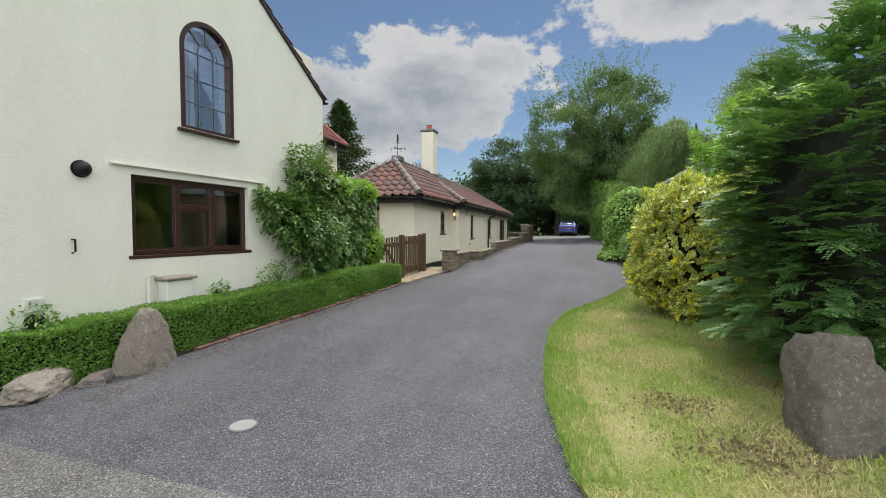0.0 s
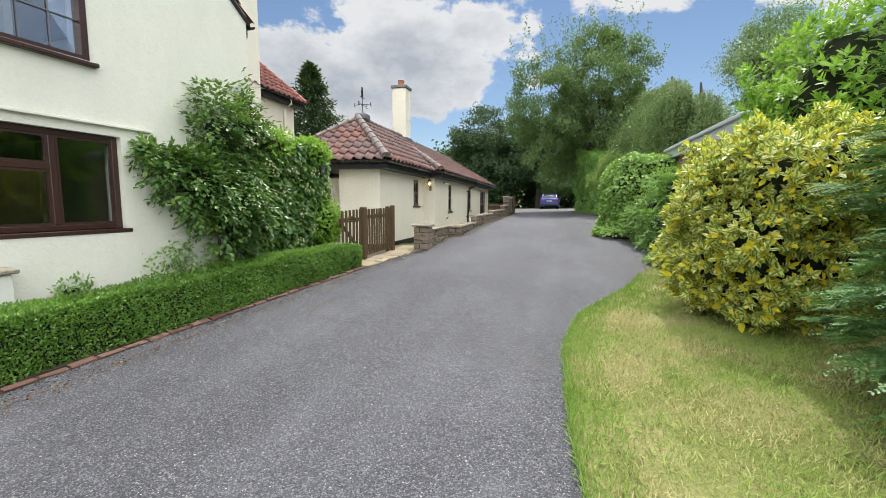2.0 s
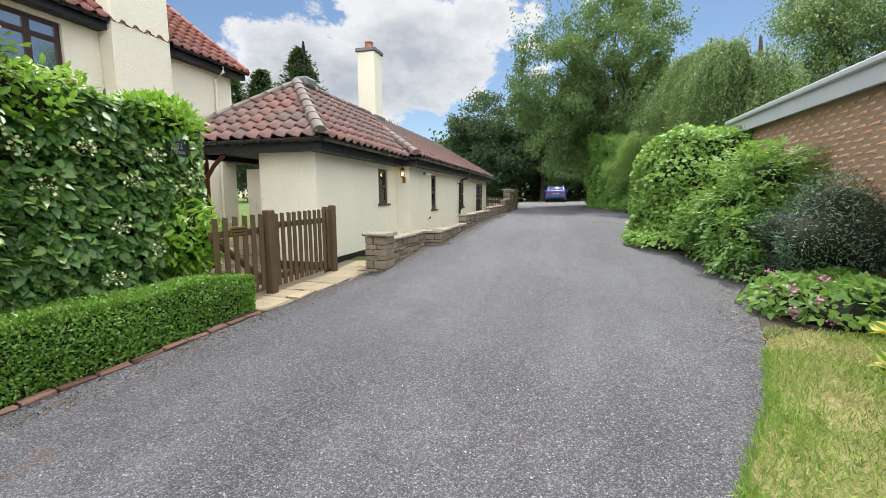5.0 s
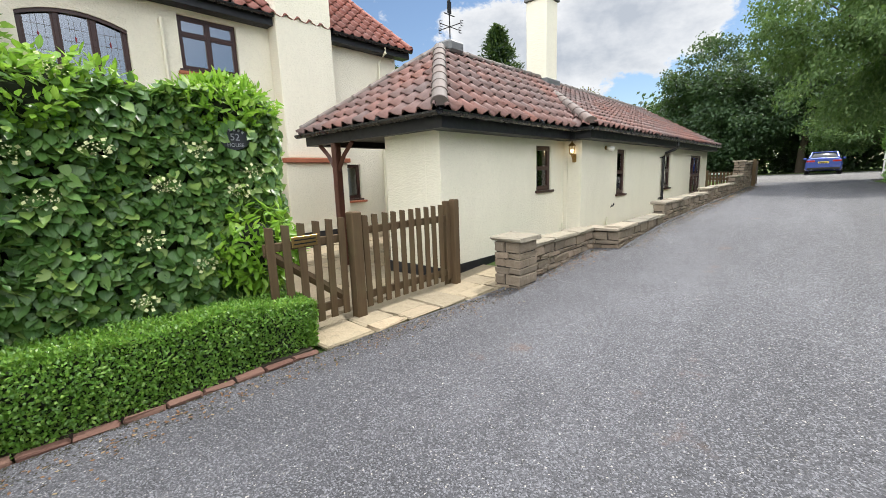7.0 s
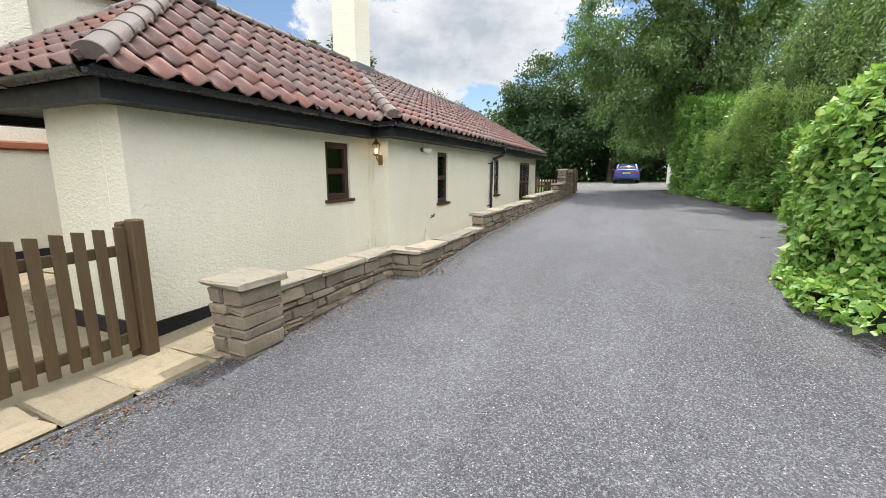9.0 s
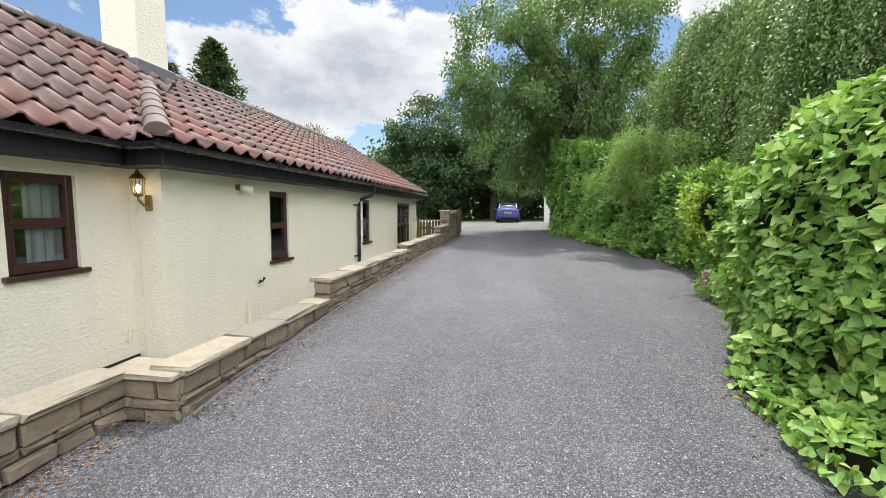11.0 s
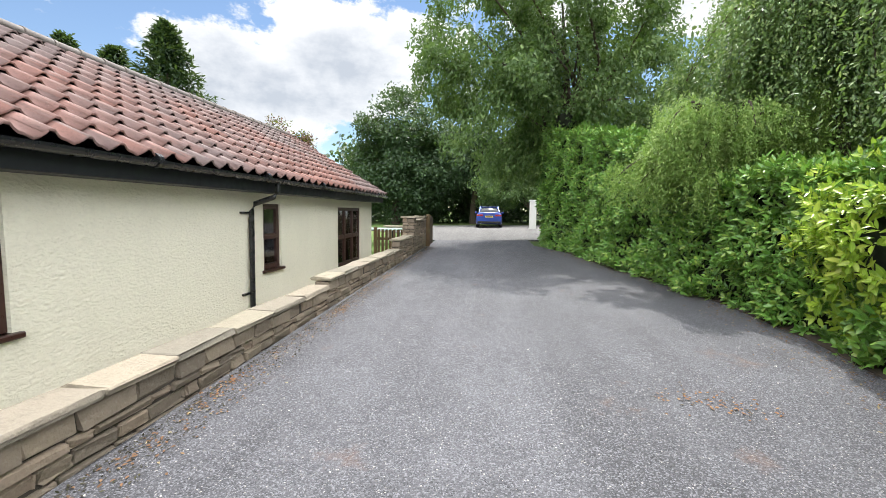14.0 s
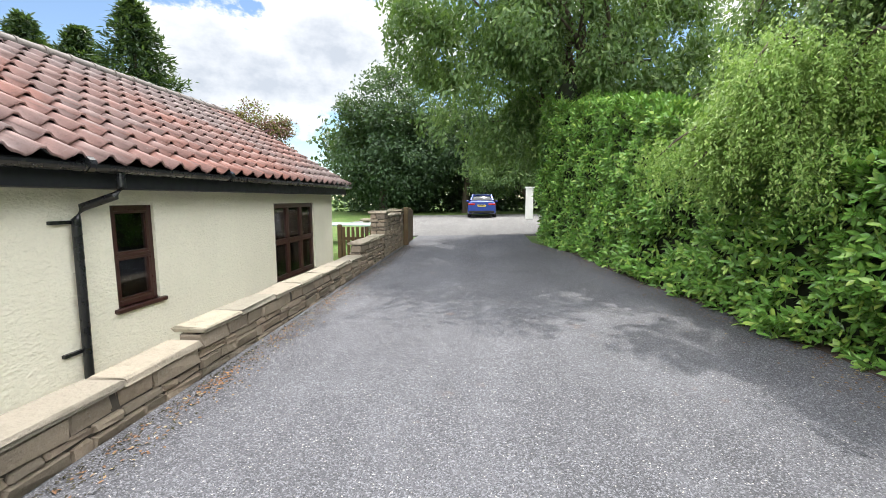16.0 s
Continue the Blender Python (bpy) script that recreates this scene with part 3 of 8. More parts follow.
# ---- windows ----
def window(name, parent, at, w, h, style, label, glass=None):
    """A framed window: its outer face at x = 0 of the pose, width along y, height along z."""
    e = new(name)
    e.parent = parent
    e.matrix_local = at
    e["label"] = label
    f, d = 0.06, 0.07
    fr = box(-d, 0, 0, 0, f, h, None, 0.006)
    for b in ((-d, w - f, 0, 0, w, h), (-d, f, 0, 0, w - f, f), (-d, f, h - f, 0, w - f, h)):
        box(*b, fr, 0.006)
    sashes = []
    if style == "two":
        sashes = [(f, w - f, f, h * 0.48), (f, w - f, h * 0.52, h - f)]
        box(-d, f, h * 0.48, 0.004, w - f, h * 0.52, fr, 0.006)
    elif style == "triple":
        a, b = w * 0.35, w * 0.655
        box(-d, a - f / 2, f, 0.003, a + f / 2, h - f, fr, 0.006)
        box(-d, b - f / 2, f, 0.003, b + f / 2, h - f, fr, 0.006)
        box(-d, a + f / 2, h * 0.60, 0.003, b - f / 2, h * 0.66, fr, 0.006)
        sashes = [(f, a - f / 2, f, h - f), (a + f / 2, b - f / 2, f, h * 0.60), (a + f / 2, b - f / 2, h * 0.66, h - f), (b + f / 2, w - f, f, h - f)]
    elif style == "casement":
        a = w * 0.5
        box(-d, a - f / 2, f, 0.003, a + f / 2, h - f, fr, 0.006)
        box(-d, f, h * 0.64, 0.002, a - f / 2, h * 0.69, fr, 0.006)
        box(-d, a + f / 2, h * 0.64, 0.002, w - f, h * 0.69, fr, 0.006)
        sashes = [(f, a - f / 2, f, h * 0.64), (f, a - f / 2, h * 0.69, h - f), (a + f / 2, w - f, f, h * 0.64), (a + f / 2, w - f, h * 0.69, h - f)]
    elif style == "french":
        for k in (1, 2):
            box(-d, w * k / 3 - 0.03, f, 0.003, w * k / 3 + 0.03, h - f, fr, 0.006)
        cuts = [f, w / 3 - 0.03, w / 3 + 0.03, 2 * w / 3 - 0.03, 2 * w / 3 + 0.03, w - f]
        for k in range(3):
            box(-d, cuts[2 * k], h * 0.5 - 0.025, 0.002, cuts[2 * k + 1], h * 0.5 + 0.025, fr, 0.006)
            sashes += [(cuts[2 * k], cuts[2 * k + 1], f, h * 0.5 - 0.025), (cuts[2 * k], cuts[2 * k + 1], h * 0.5 + 0.025, h - f)]
    elif style == "three":
        cuts = [f, w / 3 - 0.03, w / 3 + 0.03, 2 * w / 3 - 0.03, 2 * w / 3 + 0.03, w - f]
        for k in (1, 2):
            box(-d, w * k / 3 - 0.03, f, 0.003, w * k / 3 + 0.03, h - f, fr, 0.006)
        sashes = [(cuts[2 * k], cuts[2 * k + 1], f, h - f) for k in range(3)]
    elif style == "one":
        sashes = [(f, w - f, f, h - f)]
    part("window_frame", fr, DARKWOOD, e, "dark brown window frame")
    for y0, y1, z0, z1 in sashes:
        s = 0.022
        sb = box(-0.045, y0, z0, -0.004, y0 + s, z1)
        box(-0.045, y1 - s, z0, -0.004, y1, z1, sb)
        box(-0.045, y0 + s, z0, -0.004, y1 - s, z0 + s, sb)
        box(-0.045, y0 + s, z1 - s, -0.004, y1 - s, z1, sb)
        part("sash", sb, DARKWOOD, e)
        p = part("pane", box(-0.032, y0 + s, z0 + s, -0.026, y1 - s, z1 - s), glass or GLASS, e, "dark reflecting glass pane")
        p.visible_shadow = False
    part("window_sill", box(-0.03, -0.05, -0.045, 0.075, w + 0.06, 0.0, None, 0.008), DARKWOOD, e, "dark brown projecting sill")
    return e


def curtain(parent, at, w, h, name="curtain"):
    bm = bmesh.new()
    n = max(8, int(w / 0.02))
    lo, hi = [], []
    for i in range(n + 1):
        x = 0.018 * math.sin(i * 1.35) + 0.006 * math.sin(i * 0.37)
        lo.append(bm.verts.new((x, w * i / n, 0)))
        hi.append(bm.verts.new((x, w * i / n, h)))
    for i in range(n):
        bm.faces.new((lo[i], lo[i + 1], hi[i + 1], hi[i]))
    bmesh.ops.solidify(bm, geom=bm.faces[:], thickness=0.004)
    ob = part(name, bm, CLOTH, parent, "pale hanging curtain")
    ob.matrix_local = at
    return ob


# ---- pantile roofs ----
TILE_W, TILE_G = 0.272, 0.30


def tile_section(k, n):
    """Height of an S-shaped pantile at k of n steps across its width."""
    s = k / n
    return 0.034 * math.cos(2 * math.pi * (s - 0.22)) + 0.014 * math.cos(4 * math.pi * (s - 0.15))


def tile_mesh(name, material):
    bm = bmesh.new()
    n = 9
    rows = []
    for v, lift in ((0.0, 0.046), (TILE_G + 0.04, 0.0)):
        rows.append([bm.verts.new((TILE_W * 1.08 * k / n, v, tile_section(k * 1.08, n) + lift + 0.03)) for k in range(n + 1)])
    low = [bm.verts.new((v.co.x, v.co.y, v.co.z - 0.02)) for v in rows[0]]
    for k in range(n):
        bm.faces.new((rows[0][k], rows[0][k + 1], rows[1][k + 1], rows[1][k]))
        bm.faces.new((low[k], low[k + 1], rows[0][k + 1], rows[0][k]))
    for f in bm.faces:
        f.smooth = True
    me = bpy.data.meshes.new(name)
    bm.to_mesh(me)
    bm.free()
    me.materials.append(material)
    return me


def roof_plane(parent, origin, along, up, length, run, left, right, material, singles=0, name="roof_slope"):
    """Tiles laid on a slope. origin: eave corner; along and up: unit vectors; left(v), right(v): limits of u at v up the slope.
    The first `singles` whole tiles are objects of their own, the rest one joined mesh."""
    along, up, origin = Vector(along).normalized(), Vector(up).normalized(), Vector(origin)
    nrm = along.cross(up).normalized()
    frame_m = Matrix((along, up, nrm)).transposed().to_4x4()
    frame_m.translation = origin
    deck = bmesh.new()
    us = [left(0), right(0), right(run), left(run)]
    vs = [0, 0, run, run]
    if abs(us[2] - us[3]) < 0.01:
        us, vs = us[:3], vs[:3]
    lo = [deck.verts.new((u, v, -0.03)) for u, v in zip(us, vs)]
    hi = [deck.verts.new((u, v, 0.0)) for u, v in zip(us, vs)]
    deck.faces.new(lo[::-1])
    deck.faces.new(hi)
    for i in range(len(lo)):
        j = (i + 1) % len(lo)
        deck.faces.new((lo[i], lo[j], hi[j], hi[i]))
    d = part(name, deck, BLACK, parent, "roof boarding under the tiles")
    d.matrix_local = frame_m
    me = tile_mesh("pantile", material)
    base = [tuple(v.co) for v in me.vertices]
    quads = [tuple(p.vertices) for p in me.polygons]
    V, Q, made = [], [], 0
    nv = int(run / TILE_G) + 1
    for r in range(nv):
        v0 = r * TILE_G - 0.05
        u = -1.0
        col = 0
        u0 = min(left(0), left(run))
        while u0 + col * TILE_W < max(right(0), right(run)):
            uu = u0 + col * TILE_W
            col += 1
            a = max(left(max(v0, 0)), left(min(v0 + TILE_G + .04, run)))
            b = min(right(max(v0, 0)), right(min(v0 + TILE_G + .04, run)))
            la, lb = min(left(max(v0, 0)), left(min(v0 + TILE_G, run))), max(right(max(v0, 0)), right(min(v0 + TILE_G, run)))
            if uu + TILE_W * 1.08 < la or uu > lb:
                continue
            jig = random.uniform(-0.004, 0.004)
            whole = uu >= a - 0.01 and uu + TILE_W * 1.08 <= b + 0.02 and v0 + TILE_G + 0.04 <= run + 0.05
            if whole and made < singles:
                t = new("pantile", me)
                t.parent = d
                t.matrix_local = Matrix.Translation((uu, v0 + jig, jig)) @ Matrix.Rotation(random.uniform(-0.008, 0.008), 4, "Z")
                made += 1
                continue
            k = len(V)
            for x, y, z in base:
                vv = min(v0 + y + jig, run)
                vc = max(vv, 0)
                V.append((min(max(uu + x, left(vc)), right(vc)), vv, z + jig))
            Q += [tuple(k + i for i in q) for q in quads]
    if V:
        jm = bpy.data.meshes.new("tile_field")
        jm.from_pydata(V, [], Q)
        for p in jm.polygons:
            p.use_smooth = True
        jm.materials.append(material)
        j = new("tile_field", jm)
        j.parent = d
        j["kind"] = "stuff"
    return d


def ridge_run(parent, a, b, material=None, radius=0.105, name="ridge_tile"):
    """Half-round capping tiles from a to b, each its own piece."""
    a, b = Vector(a), Vector(b)
    L = (b - a).length
    n = max(1, round(L / 0.36))
    bm = bmesh.new()
    seg = L / n
    rings = []
    for x, r in ((0, radius * 1.08), (0.05, radius * 1.08), (0.055, radius), (seg + 0.02, radius * 0.97)):
        rings.append([bm.verts.new((x, r * math.cos(t), r * math.sin(t) * 0.85)) for t in [math.pi * k / 10 for k in range(-1, 12)]])
    for u, v in zip(rings, rings[1:]):
        for k in range(len(u) - 1):
            bm.faces.new((u[k], v[k], v[k + 1], u[k + 1]))
    bm.faces.new(rings[0])
    for f in bm.faces:
        f.smooth = len(f.verts) == 4
    me = bpy.data.meshes.new(name)
    bm.normal_update()
    bm.to_mesh(me)
    bm.free()
    me.materials.append(material or RIDGETILE)
    x = (b - a).normalized()
    y = Vector((0, 0, 1)).cross(x).normalized()
    z = x.cross(y)
    fm = Matrix((x, y, z)).transposed().to_4x4()
    for i in range(n):
        o = new(name, me)
        o.parent = parent
        m = fm.copy()
        m.translation = a + x * (i * seg) + Vector((0, 0, random.uniform(-0.006, 0.006)))
        o.matrix_local = m


def gutter(parent, pts, r=0.06):
    """A half-round gutter along the points, open above."""
    bm = bmesh.new()
    pts = [Vector(p) for p in pts]
    rows = []
    for i, p in enumerate(pts):
        d = (pts[min(i + 1, len(pts) - 1)] - pts[max(i - 1, 0)]).normalized()
        s = Vector((d.y, -d.x, 0)).normalized()
        rows.append([bm.verts.new(p + s * (rr * math.cos(t)) + Vector((0, 0, rr * math.sin(t)))) for rr, t in [(r, math.pi + math.pi * k / 8) for k in range(9)] + [(r * 0.88, 2 * math.pi - math.pi * k / 8) for k in range(9)]])
    for u, v in zip(rows, rows[1:]):
        for k in range(len(u)):
            bm.faces.new((u[k], v[k], v[(k + 1) % len(u)], u[(k + 1) % len(u)]))
    for i in range(1, len(pts)):
        n = int((pts[i] - pts[i - 1]).length / 1.9)
        for k in range(1, n + 1):
            c = pts[i - 1].lerp(pts[i], k / (n + 0.5))
            d = (pts[i] - pts[i - 1]).normalized() * 0.03
            rod([c - d, c + d], r * 1.12, bm, 12)
    return part("gutter", bm, PLASTIC, parent, "black plastic gutter")


# ---- the gable house ----
HOUSE_AT = pose(-5.08, 5.2, 0, 0, 0, -4.574)
house = empty("house", "two-storey white rendered gable house with brown windows", "house", at=HOUSE_AT)
EAVE_U, EAVE_Z, PITCH, APEX_U = 2.14, 4.11, 0.73, -1.7
APEX_Z = EAVE_Z + PITCH * (EAVE_U - APEX_U)
LOW_U = 2 * APEX_U - EAVE_U
arch = [(-0.83, 2.79), (-0.01, 2.79)] + [(-0.42 + 0.41 * math.cos(t), 3.93 + 0.41 * math.sin(t)) for t in [math.pi * k / 14 for k in range(15)]]
w = part("wall", wall_sheet([(LOW_U, -0.6), (EAVE_U, -0.6), (EAVE_U, EAVE_Z), (APEX_U, APEX_Z), (LOW_U, EAVE_Z)], [rect(-1.5, 0.25, 1.08, 2.08), arch], 0.28), WHITE, house, "white textured render gable wall")
part("wall", box(-9.0, EAVE_U - 0.28, -0.6, -0.285, EAVE_U, EAVE_Z), WHITE, house)
part("wall", box(-9.0, LOW_U, -0.6, -0.285, LOW_U + 0.28, EAVE_Z), WHITE, house)
part("wall", box(-9.0, LOW_U + 0.285, -0.6, -8.75, EAVE_U - 0.285, EAVE_Z), WHITE, house)
part("floor_slab", box(-8.7, LOW_U + 0.3, 2.45, -0.3, EAVE_U - 0.3, 2.65), ROOMWALL, house)
part("floor_slab", box(-8.7, LOW_U + 0.3, -0.5, -0.3, EAVE_U - 0.3, -0.05), FLOORDARK, house)
for s, u_eave in ((1, EAVE_U), (-1, LOW_U)):
    run = math.hypot(EAVE_U - APEX_U, APEX_Z - EAVE_Z) + 0.08
    up = Vector((0, -s * (EAVE_U - APEX_U), APEX_Z - EAVE_Z)).normalized()
    o = Vector((0.03 if s > 0 else -9.1, u_eave, EAVE_Z - 0.06)) - up * 0.06
    roof_plane(house, o, (-s, 0, 0), up, 9.2, run, lambda v: 0.0, lambda v: 9.2, PANRED)
ridge_run(house, (0.09, APEX_U, APEX_Z + 0.08), (-9.1, APEX_U, APEX_Z + 0.08))
for s in (1, -1):
    bm = bmesh.new()
    uu = EAVE_U + 0.05 if s > 0 else LOW_U - 0.05
    zz = EAVE_Z - 0.05 - 0.05 * PITCH
    vs = [(APEX_U, APEX_Z - 0.05), (uu, zz), (uu, zz - 0.06), (APEX_U, APEX_Z - 0.11)]
    for x in (0.005, 0.03):
        bm.faces.new([bm.verts.new((x, u, z)) for u, z in vs])
    bmesh.ops.bridge_loops(bm, edges=[e for e in bm.edges])
    bmesh.ops.recalc_face_normals(bm, faces=bm.faces[:])
    part("bargeboard", bm, BLACK, house, "black bargeboard along the verge")
gutter(house, [(0.02, EAVE_U + 0.1, EAVE_Z - 0.1), (-9.0, EAVE_U + 0.1, EAVE_Z - 0.1)])
part("downpipe", rod([(-0.12, EAVE_U + 0.1, EAVE_Z - 0.14), (-0.12, EAVE_U + 0.1, EAVE_Z - 0.24), (-0.12, EAVE_U + 0.045, EAVE_Z - 0.36), (-0.12, EAVE_U + 0.045, 0.1)], 0.035, None, 12), PLASTIC, house, "black plastic downpipe at the house corner")
window("window", house, pose(-0.06, -1.5, 1.08), 1.75, 1.0, "triple", "wide brown casement window with dark panes")
part("ledge", box(0.003, -1.74, 2.17, 0.05, 0.58, 2.20, None, 0.006), WHITE, house, "thin render drip ledge")
# arched window
aw = new("window")
aw.parent = house
aw["label"] = "tall arched window with thin leaded glazing bars"
bm = bmesh.new()
c, R = (-0.42, 3.93), 0.41


def arch_loop(r, base):
    return [(c[0] - r, base)] + [(c[0] - r * math.cos(t), c[1] + r * math.sin(t)) for t in [math.pi * k / 20 for k in range(21)]] + [(c[0] + r, base)]


outer, inner = arch_loop(R + 0.012, 2.79), arch_loop(R - 0.05, 2.84)
lo = [[bm.verts.new((x, u, z)) for u, z in loop] for loop in (outer, inner) for x in (0.012, -0.10)]
n = len(outer)
for i in range(n):
    j = (i + 1) % n
    bm.faces.new((lo[0][i], lo[0][j], lo[2][j], lo[2][i]))
    bm.faces.new((lo[1][j], lo[1][i], lo[3][i], lo[3][j]))
    bm.faces.new((lo[2][i], lo[2][j], lo[3][j], lo[3][i]))
    bm.faces.new((lo[0][j], lo[0][i], lo[1][i], lo[1][j]))
bmesh.ops.recalc_face_normals(bm, faces=bm.faces[:])
part("window_frame", bm, DARKWOOD, aw, "dark brown arched frame")
bm = bmesh.new()
bm.faces.new([bm.verts.new((-0.045, u, z)) for u, z in inner])
bmesh.ops.solidify(bm, geom=bm.faces[:], thickness=0.006)
p = part("pane", bm, SKYGLASS, aw, "sky-blue reflecting glass")
p.visible_shadow = False
ri = R - 0.05
bar_runs = [[(-0.036, u, 2.84), (-0.036, u, 3.93)] for u in (-0.42 - ri / 3, -0.42 + ri / 3)]
bar_runs += [[(-0.036, -0.42 - ri, z), (-0.036, -0.42 + ri, z)] for z in (3.18, 3.52, 3.88)]
bar_runs.append([(-0.036, -0.42 + ri / 3 * math.cos(t), 3.93 + ri / 3 * math.sin(t)) for t in [math.pi * k / 10 for k in range(11)]])
bar_runs += [[(-0.036, -0.42 + k * math.cos(radians(t)), 3.93 + k * math.sin(radians(t))) for k in (ri / 3, ri)] for t in (45, 90, 135)]
for run_ in bar_runs:
    part("glazing_bar", rod(run_, 0.008, None, 6), LEAD, aw)
part("window_sill", box(-0.03, -0.90, 2.745, 0.07, 0.06, 2.79, None, 0.008), DARKWOOD, aw)
curtain(house, pose(-0.2, -0.80, 2.80), 0.30, 1.4)
# small fittings on the gable wall
fl = new("wall_lamp")
fl.matrix_world = HOUSE_AT @ pose(0, -2.02, 2.07)
tagged(fl, "round black bulkhead lamp on the white render", "lamp")
bm = bmesh.new()
bmesh.ops.create_uvsphere(bm, u_segments=20, v_segments=12, radius=0.085, matrix=Matrix.Translation((0.045, 0, 0)) @ Matrix.Diagonal((0.75, 1, 1, 1)))
part("shade", bm, IRON, fl)
part("backplate", rod([(0.0, 0, 0), (0.02, 0, 0)], 0.095, None, 20), IRON, fl)
me_b = new("meter_box")
me_b.matrix_world = HOUSE_AT
tagged(me_b, "white plastic meter box with a stone lid on the wall", "meter box")
part("body", box(0.003, -1.22, 0.15, 0.20, -0.86, 0.74, None, 0.01), WHITEPVC, me_b)
part("lid", box(0.0, -1.26, 0.745, 0.24, -0.82, 0.79, None, 0.012), CAPSTONE, me_b, "weathered sloping stone lid")
part("pipe", rod([(0.06, -1.36, 0.05), (0.06, -1.36, 0.82), (0.06, -1.28, 0.82)], 0.02), WHITEPVC, me_b)
ve = new("air_vent")
ve.matrix_world = HOUSE_AT
tagged(ve, "small white louvred air vent low on the wall", "vent")
part("frame", box(0.0, -2.55, 0.55, 0.02, -2.38, 0.70, None, 0.004), WHITEPVC, ve)
for k in range(5):
    part("slat", box(0.02, -2.54, 0.565 + k * 0.027, 0.032, -2.39, 0.58 + k * 0.027), WHITEPVC, ve)
hk = part("wall_hook", rod([(0.0, -2.12, 1.29), (0.06, -2.12, 1.29), (0.06, -2.12, 1.16), (0.0, -2.12, 1.14)], 0.011, None, 8), IRON, None)
hk.matrix_world = HOUSE_AT
tagged(hk, "small rusty iron hook on the white render", "hook")
ae = new("tv_aerial")
ae.matrix_world = HOUSE_AT @ pose(-2.2, 1.55, 5.3)
tagged(ae, "thin metal television aerial above the roof", "aerial")
part("mast", rod([(0, 0, -0.9), (0, 0, 0.75)], 0.014), LEAD, ae)
part("boom", rod([(0.0, -0.1, 0.7), (0.0, 0.75, 0.72)], 0.009), LEAD, ae)
for k in range(7):
    part("element", rod([(-0.16, -0.05 + 0.12 * k, 0.71), (0.16, -0.05 + 0.12 * k, 0.71)], 0.005, None, 6), LEAD, ae)

# ---- the wing behind ----
wing = empty("house_wing", "cream rendered two-storey house wing with a red pantile roof", "house")
WX, WY0, WY1, WZ = -9.6, 7.4, 15.35, 4.95
holes = [rect(8.06, 9.40, 3.3, 4.38), rect(10.17, 11.2, 3.72, 4.66), rect(11.06, 11.5, 1.18, 2.03), rect(13.55, 13.98, 1.15, 2.0)]
w = part("wall", wall_sheet(rect(WY0, WY1, -0.4, WZ), holes, 0.28), CREAM, wing, "cream textured render wall")
w.location = (WX, 0, 0)
part("wall", box(-15, WY1 - 0.28, -0.4, WX - 0.285, WY1, WZ), CREAM, wing)
part("wall", box(-15.3, WY0, -0.4, -15.0, WY1, WZ), CREAM, wing)
part("wall", box(-15, WY0, -0.4, WX - 0.285, WY0 + 0.28, WZ), CREAM, wing)
part("floor_slab", box(-14.9, WY0 + 0.3, 2.5, WX - 0.3, WY1 - 0.3, 2.7), ROOMWALL, wing)
part("chimney_breast", box(WX + 0.004, 11.85, 2.12, WX + 0.38, 13.15, 7.6, None, 0.02), CREAM, wing, "rendered chimney breast rising through the eaves")
part("chimney_foot", box(WX + 0.004, 11.75, -0.4, WX + 0.45, 13.28, 2.02, None, 0.02), CREAM, wing)
part("ledge", box(WX + 0.38, 11.70, 2.02, WX + 0.52, 13.33, 2.12, None, 0.01), TERRACOTTA, wing, "sloping terracotta tile ledge")
part("plinth", box(WX + 0.46, 11.7, -0.4, WX + 0.48, 13.3, 0.5), BLACK, wing)
part("plinth", box(WX + 0.004, 9.0, -0.4, WX + 0.03, 11.7, 0.5), BLACK, wing, "black painted plinth")
for y0, w_, z0, h_, st in ((8.06, 1.34, 3.3, 1.08, "three"), (10.17, 1.03, 3.72, 0.94, "casement"), (11.06, 0.44, 1.18, 0.85, "one"), (13.55, 0.43, 1.15, 0.85, "one")):
    window("window", wing, pose(WX - 0.06, y0, z0), w_, h_, st, "dark brown casement window reflecting the sky", SKYGLASS if z0 > 3 else GLASS)
    part("window_ledge", box(WX + 0.003, y0 - 0.08, z0 - 0.1, WX + 0.09, y0 + w_ + 0.1, z0 - 0.048, None, 0.006), TERRACOTTA, wing)
curtain(wing, pose(WX - 0.2, 13.6, 1.2), 0.2, 0.75)
curtain(wing, pose(WX - 0.16, 8.12, 3.34), 1.24, 1.0)
# arched head over the broad upstairs window, and its leaded lights
spandrel, head = bmesh.new(), bmesh.new()
for i in range(16):
    u0, u1 = i / 16, (i + 1) / 16
    ya, yb = 8.062 + 1.336 * u0, 8.062 + 1.336 * u1
    za, zb = [4.20 + 0.15 * (1 - (2 * u - 1) ** 2) for u in (u0, u1)]
    for bm_, lo_, hi_, x0, x1 in ((spandrel, 0.0, None, WX - 0.056, WX - 0.003), (head, -0.055, 0.0, WX - 0.057, WX - 0.03)):
        ta, tb = (4.379, 4.379) if hi_ is None else (za, zb)
        q = [bm_.verts.new(p) for p in ((x1, ya, za + lo_), (x1, yb, zb + lo_), (x1, yb, tb), (x1, ya, ta), (x0, ya, za + lo_), (x0, yb, zb + lo_), (x0, yb, tb), (x0, ya, ta))]
        for f in ((0, 1, 2, 3), (7, 6, 5, 4), (0, 4, 5, 1), (2, 6, 7, 3)):
            bm_.faces.new([q[k] for k in f])
bmesh.ops.remove_doubles(spandrel, verts=spandrel.verts[:], dist=0.0005)
bmesh.ops.remove_doubles(head, verts=head.verts[:], dist=0.0005)
part("spandrel", spandrel, CREAM, wing)
part("window_head", head, DARKWOOD, wing, "gently arched dark brown window head")
